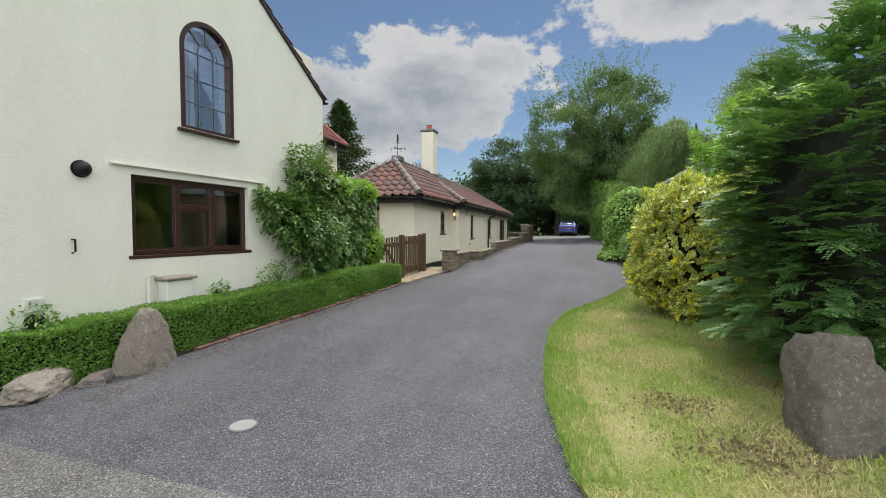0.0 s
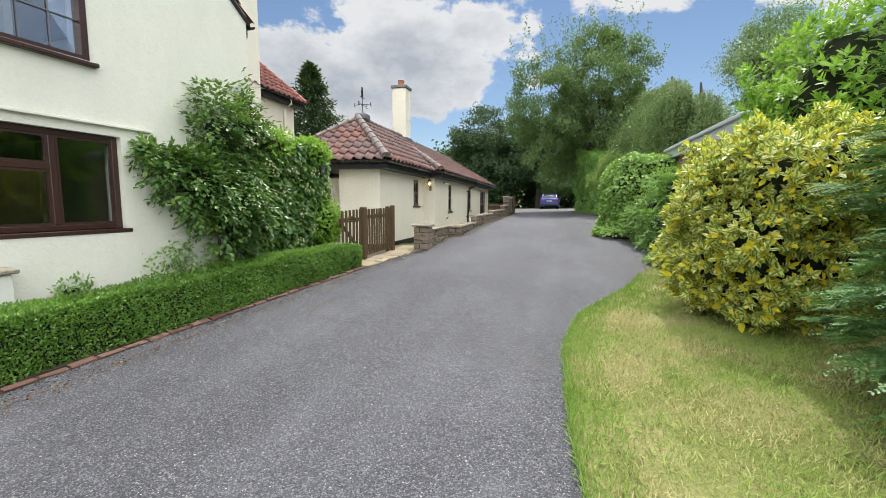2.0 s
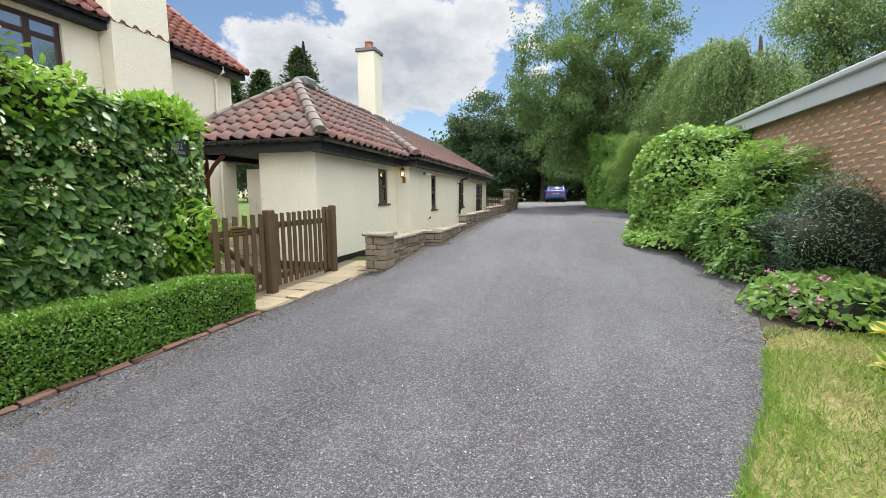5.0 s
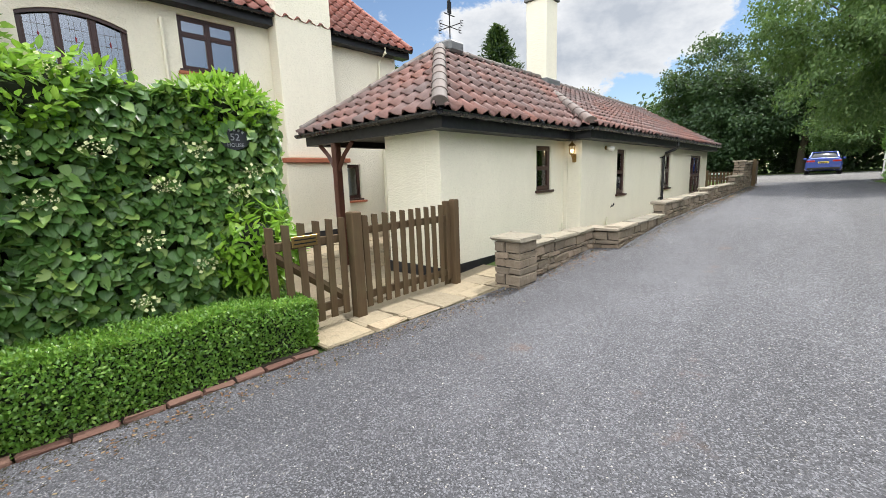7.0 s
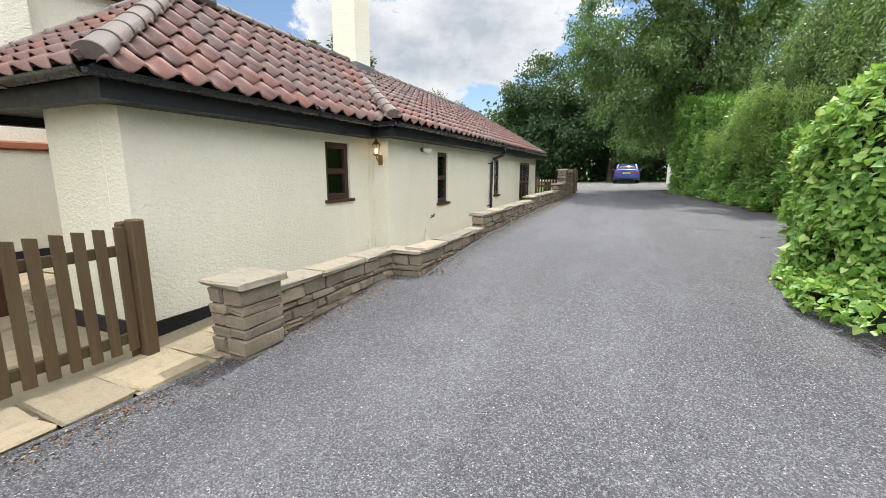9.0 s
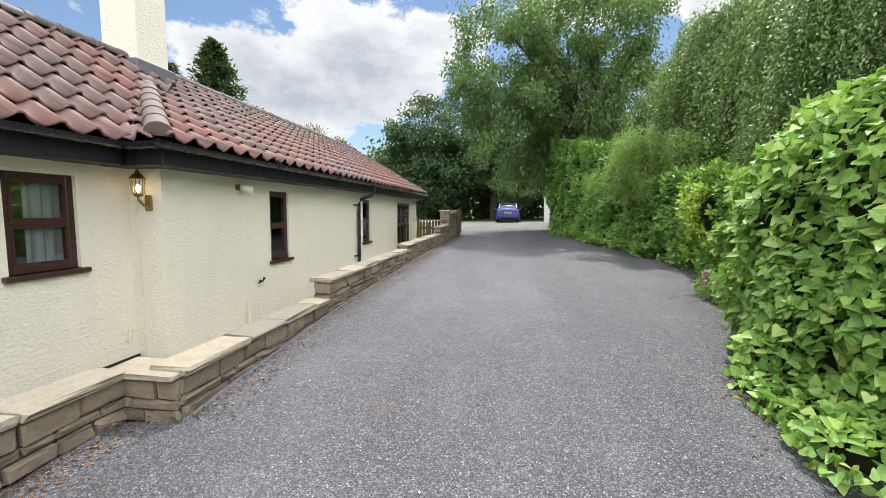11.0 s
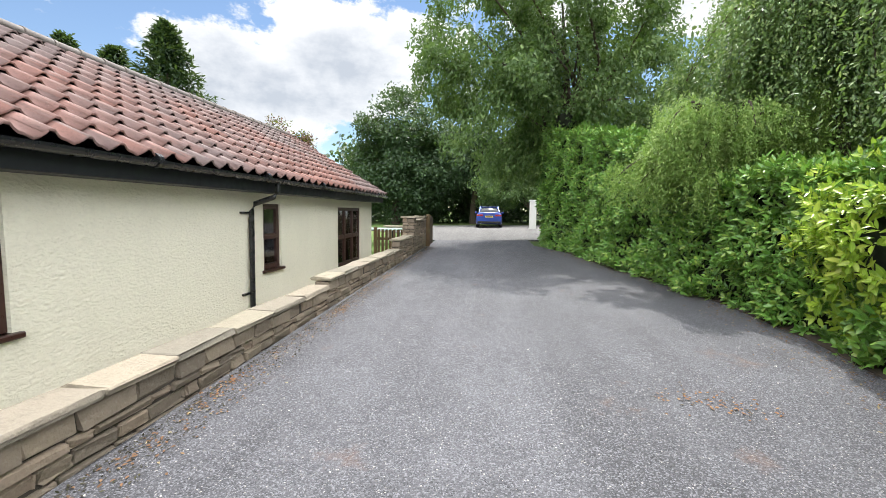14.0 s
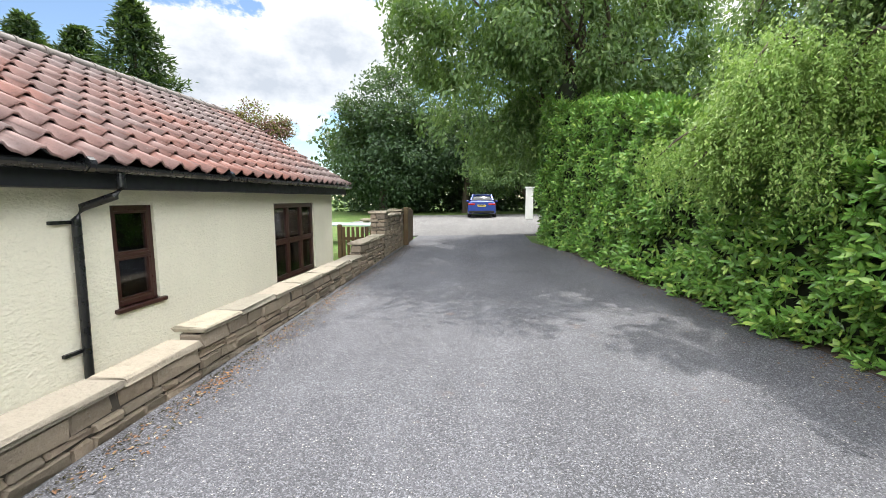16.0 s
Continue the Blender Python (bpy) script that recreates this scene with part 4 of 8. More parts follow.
LEAD = plain("lead_came", (0.16, 0.165, 0.17), 0.6, 0.3)
REDGLASS = plain("red_stained_glass", (0.22, 0.03, 0.035), 0.2)
for k in range(3):
    ya = 8.06 + 0.085 + k * 0.434
    lead = bmesh.new()
    for j in range(1, 4):
        box(WX - 0.088, ya + 0.074 * j - 0.003 + (0.012 if j != 2 else 0), 3.39, WX - 0.082, ya + 0.074 * j + 0.003 + (0.012 if j != 2 else 0), 4.22, lead)
    for j in range(1, 5):
        box(WX - 0.087, ya, 3.36 + 0.18 * j - 0.003, WX - 0.081, ya + 0.30, 3.36 + 0.18 * j + 0.003, lead)
    part("leading", lead, LEAD, wing, "fine grey leading of the lights")
    motif = bmesh.new()
    q = [motif.verts.new((WX - 0.079, ya + 0.148 + dy, 3.95 + dz)) for dy, dz in ((0, -0.08), (0.014, 0), (0, 0.04), (-0.014, 0))]
    motif.faces.new(q)
    part("motif", motif, REDGLASS, wing, "small red stained glass flower")
curtain(wing, pose(WX - 0.2, 11.1, 1.22), 0.16, 0.78)
curtain(wing, pose(WX - 0.2, 11.34, 1.22), 0.14, 0.78)
WP = math.tan(radians(42))
rise = 3.0 * WP
up = Vector((-1, 0, WP)).normalized()
o = Vector((WX + 0.32, WY0, WZ - 0.02))
run = math.hypot(3.0, rise)
roof_plane(wing, o, (0, 1, 0), up, 8.2, run, lambda v: 0.0, lambda v: WY1 + 0.3 - WY0 - v * math.cos(radians(42)) * 0.45, PANRED, 60)
up2 = Vector((0, -0.45, WP)).normalized()
back = bmesh.new()
apex = Vector((WX + 0.32 - 3.0, WY1 + 0.3 - 3.0 * 0.45, WZ - 0.02 + rise))
for f in ([(WX + 0.32, WY1 + 0.3, WZ - 0.02), (-15.2, WY1 + 0.3, WZ - 0.02), tuple(apex + Vector((-0.1, 0, 0)))], [(-15.2, WY1 + 0.3, WZ - 0.02), (-15.2, WY0, WZ - 0.02), (apex.x - 0.1, WY0, apex.z), tuple(apex + Vector((-0.1, 0, 0)))]):
    back.faces.new([back.verts.new(p) for p in f])
part("roof_back", back, PANRED, wing)
ridge_run(wing, (WX + 0.32, WY1 + 0.3, WZ + 0.04), apex + Vector((0, 0, 0.06)), PANRED, 0.09)
ridge_run(wing, apex + Vector((0, 0, 0.05)), (apex.x, WY0, apex.z + 0.05), PANRED, 0.09)
part("soffit", box(WX + 0.004, WY0, WZ - 0.2, WX + 0.27, 11.84, WZ - 0.03), BLACK, wing, "black eaves boards")
part("soffit", box(WX + 0.004, 13.16, WZ - 0.2, WX + 0.27, WY1 + 0.28, WZ - 0.03), BLACK, wing)
gutter(wing, [(WX + 0.35, 13.2, WZ - 0.02), (WX + 0.35, WY1 + 0.3, WZ - 0.02)], 0.055)
gutter(wing, [(WX + 0.35, WY0 + 0.5, WZ - 0.02), (WX + 0.35, 11.8, WZ - 0.02)], 0.055)
part("downpipe", rod([(WX + 0.33, 14.75, WZ - 0.06), (WX + 0.33, 14.75, WZ - 0.2), (WX + 0.06, 14.75, WZ - 0.38), (WX + 0.06, 14.75, 0.1)], 0.035), IVORY, wing, "cream painted downpipe")
part("pipe", rod([(WX + 0.05, 9.9, 0.1), (WX + 0.05, 9.9, 4.5)], 0.03), IVORY, wing)
part("trellis_rail", box(WX + 0.01, 10.5, 2.62, WX + 0.04, 11.9, 2.67), IVORY, wing, "pale wooden rose trellis rail")
part("trellis_rail", rod([(WX + 0.03, 11.15, 3.0), (WX + 0.03, 11.6, 3.3)], 0.014), IVORY, wing)

# ---- the bungalow ----
bung = empty("bungalow", "long cream rendered bungalow with a weathered pantile roof", "house")
AX, BX, ST, AY, BY = -4.65, -4.28, 15.25, 11.6, 26.85
WT = 2.24                                         # top of the render under the eaves boards


def gzmin(x, y):
    return gz(x, y) - 0.5


w = part("wall", wall_sheet(rect(AY, ST, -0.3, WT), [rect(14.18, 14.73, 1.30, 2.11)], 0.28), CREAM, bung, "cream textured render wall")
w.location = (AX, 0, 0)
w = part("wall", wall_sheet(rect(ST, BY, -0.3, WT), [rect(17.14, 17.66, 1.08, 2.09), rect(21.03, 21.56, 1.06, 2.07), rect(24.15, 25.8, 0.68, 2.05)], 0.28), CREAM, bung, "cream textured render wall")
w.location = (BX, 0, 0)
part("wall", box(AX - 0.3, ST - 0.004, -0.3, BX - 0.285, ST + 0.25, WT), CREAM, bung)
part("wall", box(-5.78, AY + 0.001, -0.3, AX - 0.285, AY + 0.27, WT + 0.1), CREAM, bung)
part("wall", box(-5.78, AY + 0.275, -0.3, -5.52, 15.5, WT), CREAM, bung)
part("wall", box(-9.2, BY - 0.28, -0.3, BX - 0.285, BY, WT), CREAM, bung)
part("wall", box(-9.2, 15.3, -0.3, -8.95, BY - 0.285, WT), CREAM, bung)
part("wall", box(-8.94, 15.3, -0.3, -5.79, 15.55, WT), CREAM, bung)
part("ceiling_board", box(-9.1, 15.56, WT - 0.02, BX - 0.3, BY - 0.3, WT + 0.03), ROOMWALL, bung)
part("ceiling_board", box(-5.5, AY + 0.3, WT - 0.02, AX - 0.3, 15.24, WT + 0.03), ROOMWALL, bung)
part("room_floor", box(-8.94, 15.56, -0.3, BX - 0.3, BY - 0.3, 0.1), FLOORDARK, bung)
part("room_floor", box(-5.5, AY + 0.3, -0.3, AX - 0.3, 15.24, 0.1), FLOORDARK, bung)
for y in (19.5, 23.0):
    part("partition", box(-8.9, y, 0.1, BX - 0.3, y + 0.12, WT - 0.03), ROOMWALL, bung)
part("plinth", box(AX + 0.003, AY - 0.02, -0.3, AX + 0.022, ST, 0.33), BLACK, bung, "black painted plinth")
part("plinth", box(-5.79, AY - 0.022, -0.3, AX + 0.022, AY - 0.003, 0.33), BLACK, bung)
# gable end and roof
BR_X, BR_Z, BE_X, BE_Z = -6.75, 4.06, -3.95, 2.43
bp = math.atan2(BR_Z - BE_Z, BE_X - BR_X)
brun = math.hypot(BR_Z - BE_Z, BE_X - BR_X)
g_end = wall_sheet([(-9.2, WT), (BX, WT), (BR_X, BR_Z - 0.08)], [], 0.25, "x")
ge = part("gable_wall", g_end, CREAM, bung)
ge.matrix_local = Matrix.Translation((0, BY, 0)) @ Matrix(((0, 1, 0, 0), (1, 0, 0, 0), (0, 0, 1, 0), (0, 0, 0, 1)))
BS, BN = 14.9, 27.05
roof_plane(bung, (BE_X, BS, BE_Z), (0, 1, 0), (-math.cos(bp), 0, math.sin(bp)), BN - BS, brun, lambda v: v * math.cos(bp), lambda v: BN - BS, PANTILE, 260)
roof_plane(bung, (2 * BR_X - BE_X, BN, BE_Z), (0, -1, 0), (math.cos(bp), 0, math.sin(bp)), BN - BS, brun, lambda v: 0.0, lambda v: BN - BS - v * math.cos(bp), PANTILE)
wid = 2 * (BE_X - BR_X)
roof_plane(bung, (2 * BR_X - BE_X, BS, BE_Z), (1, 0, 0), (0, math.cos(bp), math.sin(bp)), wid, brun, lambda v: v * math.cos(bp), lambda v: wid - v * math.cos(bp), PANTILE)
ridge_run(bung, (BE_X - 0.02, BS + 0.02, BE_Z + 0.07), (BR_X, BS + (BE_X - BR_X), BR_Z + 0.05))
ridge_run(bung, (BR_X, BS + (BE_X - BR_X), BR_Z + 0.05), (BR_X, BN, BR_Z + 0.05))
# porch end (hipped)
AE_X, AE_X2, AS, A_Z = -4.33, -7.65, 11.28, 2.43
apx, apy, apz = -5.99, 13.15, 3.78
sl = math.hypot(AE_X - apx, apz - A_Z)
ss = math.hypot(apy - AS, apz - A_Z)
ke, ks = (AE_X - apx), (apy - AS)
roof_plane(bung, (AE_X, AS, A_Z), (0, 1, 0), (-(AE_X - apx), 0, apz - A_Z), 6.0, sl, lambda v: v / sl * ks, lambda v: 3.63 + v / sl * 2.6, PANTILE, 60)
roof_plane(bung, (AE_X2, AS, A_Z), (1, 0, 0), (0, apy - AS, apz - A_Z), AE_X - AE_X2, ss, lambda v: v / ss * ke, lambda v: (AE_X - AE_X2) - v / ss * ke, PANTILE, 60)
roof_plane(bung, (AE_X2, 17.0, A_Z), (0, -1, 0), (ke, 0, apz - A_Z), 5.7, sl, lambda v: 0.0, lambda v: 5.72 - v / sl * ks, PANTILE)
ridge_run(bung, (AE_X - 0.02, AS + 0.02, A_Z + 0.07), (apx, apy, apz + 0.06))
ridge_run(bung, (AE_X2 + 0.02, AS + 0.02, A_Z + 0.07), (apx, apy, apz + 0.06), None, 0.085)
ridge_run(bung, (apx, apy, apz + 0.05), (apx, 16.9, apz + 0.05), None, 0.09)
# eaves: boards, soffit and gutters
part("fascia", box(AX + 0.003, AS + 0.06, WT - 0.02, AE_X - 0.03, 14.92, A_Z - 0.05), BLACK, bung, "black eaves board")
part("fascia", box(BX + 0.003, BS + 0.06, WT - 0.02, BE_X - 0.03, BN - 0.04, BE_Z - 0.05, None, 0.006), BLACK, bung, "black eaves board")
part("fascia", box(AX - 0.002, BS + 0.06, WT - 0.022, BX + 0.002, ST + 0.02, BE_Z - 0.06), BLACK, bung)
part("porch_beam", box(AE_X2 + 0.06, AS + 0.06, WT - 0.02, AX + 0.001, AS + 0.2, A_Z - 0.05), BLACK, bung, "black beam across the porch front")
part("porch_beam", box(AE_X2 + 0.06, AS + 0.205, WT - 0.02, AE_X2 + 0.2, 15.25, A_Z - 0.05, None, 0.008), BLACK, bung)
part("porch_ceiling", box(AE_X2 + 0.21, AS + 0.21, A_Z - 0.1, -5.79, 15.2, A_Z - 0.06), BLACK, bung)
post = bmesh.new()
box(-6.86, AS + 0.07, gz(-6.8, 11.4) - 0.05, -6.74, AS + 0.19, WT - 0.02, post, 0.012)
part("porch_post", post, PORCHWOOD, bung, "reddish brown timber porch post")
for sgn in (1, -1):
    part("porch_brace", rod([(-6.8 + sgn * 0.04, AS + 0.13, 1.78), (-6.8 + sgn * 0.22, AS + 0.13, 2.02), (-6.8 + sgn * 0.46, AS + 0.13, WT - 0.03)], 0.045, None, 4), PORCHWOOD, bung, "curved timber brace")
gutter(bung, [(AE_X2 - 0.03, AS - 0.05, A_Z - 0.02), (AE_X + 0.04, AS - 0.05, A_Z - 0.02)])
gutter(bung, [(AE_X + 0.05, AS - 0.06, A_Z - 0.02), (AE_X + 0.05, BS - 0.04, A_Z - 0.02)])
gutter(bung, [(BE_X + 0.05, BS - 0.06, BE_Z - 0.02), (BE_X + 0.05, BN, BE_Z - 0.02)])
gutter(bung, [(AE_X + 0.04, BS - 0.05, BE_Z - 0.025), (BE_X + 0.04, BS - 0.05, BE_Z - 0.025)])
dp = part("downpipe", rod([(BE_X + 0.05, 20.78, BE_Z - 0.06), (BE_X + 0.05, 20.78, 2.24), (BE_X, 20.76, 2.16), (BX + 0.08, 20.68, 2.06), (BX + 0.055, 20.64, 1.96), (BX + 0.055, 20.61, 0.2)], 0.036, None, 14), PLASTIC, bung, "black plastic downpipe with a swan neck")
for z in (1.92, 0.78):
    part("bracket", box(BX + 0.0, 20.44, z, BX + 0.03, 20.64, z + 0.03), PLASTIC, bung)
# chimney of the bungalow
part("chimney", box(-6.31, 16.60, 3.4, -5.78, 17.13, 5.56, None, 0.015), CREAM, bung, "tall cream rendered chimney stack")
part("chimney_band", box(-6.35, 16.56, 5.56, -5.74, 17.17, 5.66, None, 0.012), LEAD, bung, "dark chimney capping")
part("chimney_pot", rod([(-6.05, 16.86, 5.66), (-6.05, 16.86, 5.84), (-6.05, 16.86, 5.87)], [0.12, 0.11, 0.13], None, 16), TERRACOTTA, bung, "terracotta chimney pot")
part("flashing", box(-6.36, 16.53, 3.62, -5.72, 17.19, 3.80, None, 0.01), LEAD, bung, "grey lead flashing")
# cupola and weathervane
cu = empty("weathervane", "black iron weathervane with cross arms on a lead cap", "weathervane", at=pose(-5.99, 13.45, 3.80))
part("cap", box(-0.17, -0.2, 0.0, 0.17, 0.2, 0.2, None, 0.04), LEAD, cu, "grey lead ridge cap")
part("pole", rod([(0, 0, 0.18), (0, 0, 0.86)], 0.011, None, 8), IRON, cu)
part("arm", rod([(-0.24, 0, 0.46), (0.24, 0, 0.46)], 0.008, None, 6), IRON, cu)
part("arm", rod([(0, -0.24, 0.46), (0, 0.24, 0.46)], 0.008, None, 6), IRON, cu)
for x, y in ((0.26, 0), (-0.26, 0), (0, 0.26), (0, -0.26)):
    l = bmesh.new()
    for a, b in (((0, 0, -0.045), (0, 0, 0.045)), ((0, 0, 0.045), (0.05, 0.0, 0.045)), ((0, 0, 0.0), (0.045, 0, 0.0)), ((0, 0, -0.045), (0.05, 0, -0.045))):
        rod([a, b], 0.007, l, 6)
    q = part("letter", l, IRON, cu, "small iron compass letter")
    q.matrix_local = Matrix.Translation((x, y, 0.46)) @ Matrix.Rotation(radians(70), 4, "Z")
vane = bmesh.new()
box(-0.01, -0.05, 0.68, 0.01, 0.05, 0.88, vane, 0.004)
box(-0.012, -0.03, 0.86, 0.012, 0.03, 0.96, vane, 0.006)
rod([(0, -0.14, 0.66), (0, 0.14, 0.66)], 0.009, vane, 6)
part("vane", vane, IRON, cu, "flat iron vane figure")
# windows
for y0, w_, z0, h_, x, st in ((14.18, 0.55, 1.30, 0.81, AX, "two"), (17.14, 0.52, 1.08, 1.01, BX, "two"), (21.03, 0.53, 1.06, 1.01, BX, "two"), (24.15, 1.65, 0.68, 1.37, BX, "french")):
    window("window", bung, pose(x - 0.03, y0, z0), w_, h_, st, "dark brown framed window of small panes")
for x, y0, z0, w_, h_ in ((AX, 14.40, 1.33, 0.32, 0.75), (BX, 17.30, 1.1, 0.36, 0.95), (BX, 21.16, 1.08, 0.4, 0.95), (BX, 25.15, 0.7, 0.62, 1.3), (BX, 24.2, 0.7, 0.45, 1.3)):
    curtain(bung, pose(x - 0.125, y0, z0), w_, h_, "curtain")
# lantern by the step, spotlight, little things on the wall
lan = empty("wall_lantern", "brass carriage lantern with a lit bulb", "lamp", at=pose(-4.42, ST - 0.004, 2.0))
part("bracket", rod([(0, 0, -0.12), (0, -0.07, -0.14), (0, -0.12, -0.09), (0, -0.12, -0.06)], 0.012, None, 8), BRASS, lan)
part("backplate", box(-0.04, -0.015, -0.2, 0.04, 0.0, -0.04, None, 0.01), BRASS, lan)
part("cage_base", rod([(0, -0.12, -0.06), (0, -0.12, -0.035)], [0.03, 0.05], None, 6), BRASS, lan)
for k in range(6):
    a = k * math.pi / 3
    part("cage_bar", rod([(0.048 * math.cos(a), -0.12 + 0.048 * math.sin(a), -0.035), (0.062 * math.cos(a), -0.12 + 0.062 * math.sin(a), 0.11)], 0.004, None, 5), BRASS, lan)
part("cap", rod([(0, -0.12, 0.11), (0, -0.12, 0.14), (0, -0.12, 0.17), (0, -0.12, 0.2)], [0.075, 0.05, 0.02, 0.012], None, 12), BRASS, lan)
glow = bpy.data.materials.new("bulb_glow")
glow.use_nodes = True
gb = glow.node_tree.nodes["Principled BSDF"]
gb.inputs["Emission Color"].default_value, gb.inputs["Emission Strength"].default_value = (1.0, 0.72, 0.38, 1), 14.0
part("bulb", rod([(0, -0.12, -0.02), (0, -0.12, 0.03), (0, -0.12, 0.06)], [0.012, 0.022, 0.006], None, 10), glow, lan, "warm lit bulb")
sp = empty("spotlight", "small wall spotlight under the eaves", "lamp", at=pose(BX, 16.42, 2.10))
part("backplate", rod([(0, 0, 0), (0.03, 0, 0)], 0.04, None, 14), BRASS, sp)
part("head", rod([(0.05, 0.0, 0.0), (0.09, 0.05, -0.01), (0.13, 0.1, -0.03)], [0.03, 0.05, 0.055], None, 14), WHITEPVC, sp)
orn = empty("wall_ornament", "tiny dark bird-shaped iron tap on the render", "ornament", at=pose(BX, 16.80, 0.84))
part("stem", rod([(0, 0, -0.03), (0.06, 0, 0.0), (0.06, 0.07, 0.03)], 0.012, None, 6), IRON, orn)
part("handle", rod([(0.06, -0.06, 0.02), (0.06, 0.02, 0.0), (0.06, 0.05, 0.05)], 0.012, None, 6), IRON, orn)
pp = part("overflow_pipe", rod([(AX, 15.12, 0.5), (AX + 0.05, 15.12, 0.5), (AX + 0.05, 15.12, 0.62)], 0.018, None, 8), IVORY, None)
tagged(pp, "short pale overflow pipe at the wall foot", "pipe")
pp = part("overflow_pipe", rod([(BX, 16.5, 0.3), (BX + 0.05, 16.5, 0.3), (BX + 0.05, 16.5, 0.62)], 0.018, None, 8), IVORY, None)
tagged(pp, "short pale overflow pipe at the wall foot", "pipe")

# ---- garage on the other side ----
gar = empty("garage", "orange brick garage wall under a pale grey fascia", "garage")
GX, GY0, GY1, GZ1 = 2.6, 9.8, 14.6, 2.62
part("wall", box(GX + 0.02, GY0, -0.2, GX + 0.25, GY1, GZ1), BRICKMORTAR, gar, "brick wall with recessed mortar joints")
part("wall", box(GX + 0.26, GY1 - 0.22, -0.2, GX + 5.0, GY1 - 0.02, GZ1), BRICKMORTAR, gar)
part("wall", box(GX + 0.26, GY0, -0.2, GX + 5.0, GY0 + 0.2, GZ1), BRICKMORTAR, gar)
part("fascia", box(GX - 0.1, GY0 - 0.1, GZ1 - 0.02, GX - 0.07, GY1 + 0.12, GZ1 + 0.19, None, 0.005), FASCIA, gar, "pale grey fascia board")
part("fascia_trim", box(GX - 0.15, GY0 - 0.12, GZ1 + 0.19, GX + 0.0, GY1 + 0.15, GZ1 + 0.27, None, 0.015), FASCIA, gar)
part("roof", box(GX - 0.06, GY0 - 0.1, GZ1 + 0.004, GX + 5.2, GY1 + 0.1, GZ1 + 0.185), FASCIA, gar)


# ---- stone wall beside the bungalow ----
def rough_block(w, d, h, seed, name="stone", material=None):
    """A split-faced block, w along x, d along y, standing on z = 0."""
    rnd = random.Random(seed)
    bm = box(0, 0, 0, w, d, h, None, 0.012)
    for v in bm.verts:
        v.co += Vector((rnd.uniform(-1, 1) * 0.009, rnd.uniform(-1, 1) * 0.019, rnd.uniform(-1, 1) * 0.009))
    me = bpy.data.meshes.new(name)
    bm.normal_update()
    bm.to_mesh(me)
    bm.free()
    me.materials.append(material or WALLSTONE)
    return me


BLOCKS = {}


def block(w, d, h, k, name="stone", material=None):
    key = (round(w, 2), round(d, 2), round(h, 2), k % 4, name)
    if key not in BLOCKS:
        BLOCKS[key] = rough_block(w, d, h, hash(key[:4]) % 999, name, material)
    return BLOCKS[key]


def stone_run(parent, a, b, top_a, courses, thick=0.2, cap=True, face=1):
    """A run of coursed blocks from a to b (x, y), its cap's top at height top_a; the lowest courses sink into the rising ground."""
    a, b = Vector((*a, 0)), Vector((*b, 0))
    d = (b - a).normalized()
    s = Vector((d.y, -d.x, 0)) * face
    L = (b - a).length
    fm = Matrix((d, -s, Vector((0, 0, 1)))).transposed().to_4x4()
    z = top_a - (0.055 if cap else 0)
    core_lo = -0.05
    core = box(0.012, 0.02, core_lo, L - 0.012, thick - 0.02, z - 0.01)
    c = part("wall_core", core, MORTAR, parent, "sandy mortar core")
    c.matrix_local = Matrix.Translation(a) @ fm
    hs = (0.14, 0.07, 0.10, 0.075, 0.09, 0.07, 0.11, 0.08, 0.1, 0.07, 0.12, 0.08, 0.1)
    k = int(abs(a.y) * 7)
    for i in range(courses):
        h = hs[i % len(hs)]
        z -= h
        x = 0.0
        while x < L - 0.02:
            w = (0.34, 0.22, 0.28, 0.18, 0.40, 0.15)[(k * 5 + i) % 6] if h < 0.13 else (0.34, 0.28, 0.38)[k % 3]
            w = min(w, L - x)
            if L - x - w < 0.12:
                w = L - x
            k += 1
            p = a + d * x
            if z + h > gz(p.x, p.y) - 0.02:
                o = new("stone", block(w - 0.012, thick, h - 0.011, k))
                o.parent = parent
                o.matrix_local = Matrix.Translation((p.x, p.y, z)) @ fm @ Matrix.Translation((0.006, random.uniform(-0.016, 0.008), 0))
            x += w
    if cap:
        x = 0.0
        while x < L - 0.02:
            w = min((0.62, 0.75, 0.55, 0.68)[k % 4], L - x)
            if L - x - w < 0.25:
                w = L - x
            k += 1
            p = a + d * x
            o = new("coping_stone", block(w - 0.008, thick + 0.09, 0.055, k, "coping_stone", CAPSTONE))
            o.parent = parent
            o.matrix_local = Matrix.Translation((p.x, p.y, top_a - 0.055)) @ fm @ Matrix.Translation((0.004, -0.045, 0)) @ Matrix.Rotation(random.uniform(-0.006, 0.006), 4, "Z")
            x += w


def pier(parent, x, y, w, d, top, courses):
    zb = top - 0.06
    part("pier_core", box(x + 0.02, y + 0.02, gz(x, y) - 0.15, x + w - 0.02, y + d - 0.02, zb - 0.01), MORTAR, parent)
    k = int(y * 3)
    for i in range(courses):
        h = (0.13, 0.08, 0.11, 0.09)[i % 4]
        zb -= h
        if zb + h < gz(x, y) - 0.05:
            break
        for u0, u1 in ((0, 0.55), (0.55, 1)) if i % 2 else ((0, 0.4), (0.4, 1)):
            o = new("stone", block((u1 - u0) * w - 0.01, d, h - 0.01, k))
            k += 1
            o.parent = parent
            o.location = (x + u0 * w + 0.005, y + random.uniform(-0.006, 0.006), zb)
    o = new("coping_stone", block(w + 0.08, d + 0.08, 0.06, k, "coping_stone", CAPSTONE))
    o.parent = parent
    o.location = (x - 0.04, y - 0.04, top - 0.06)


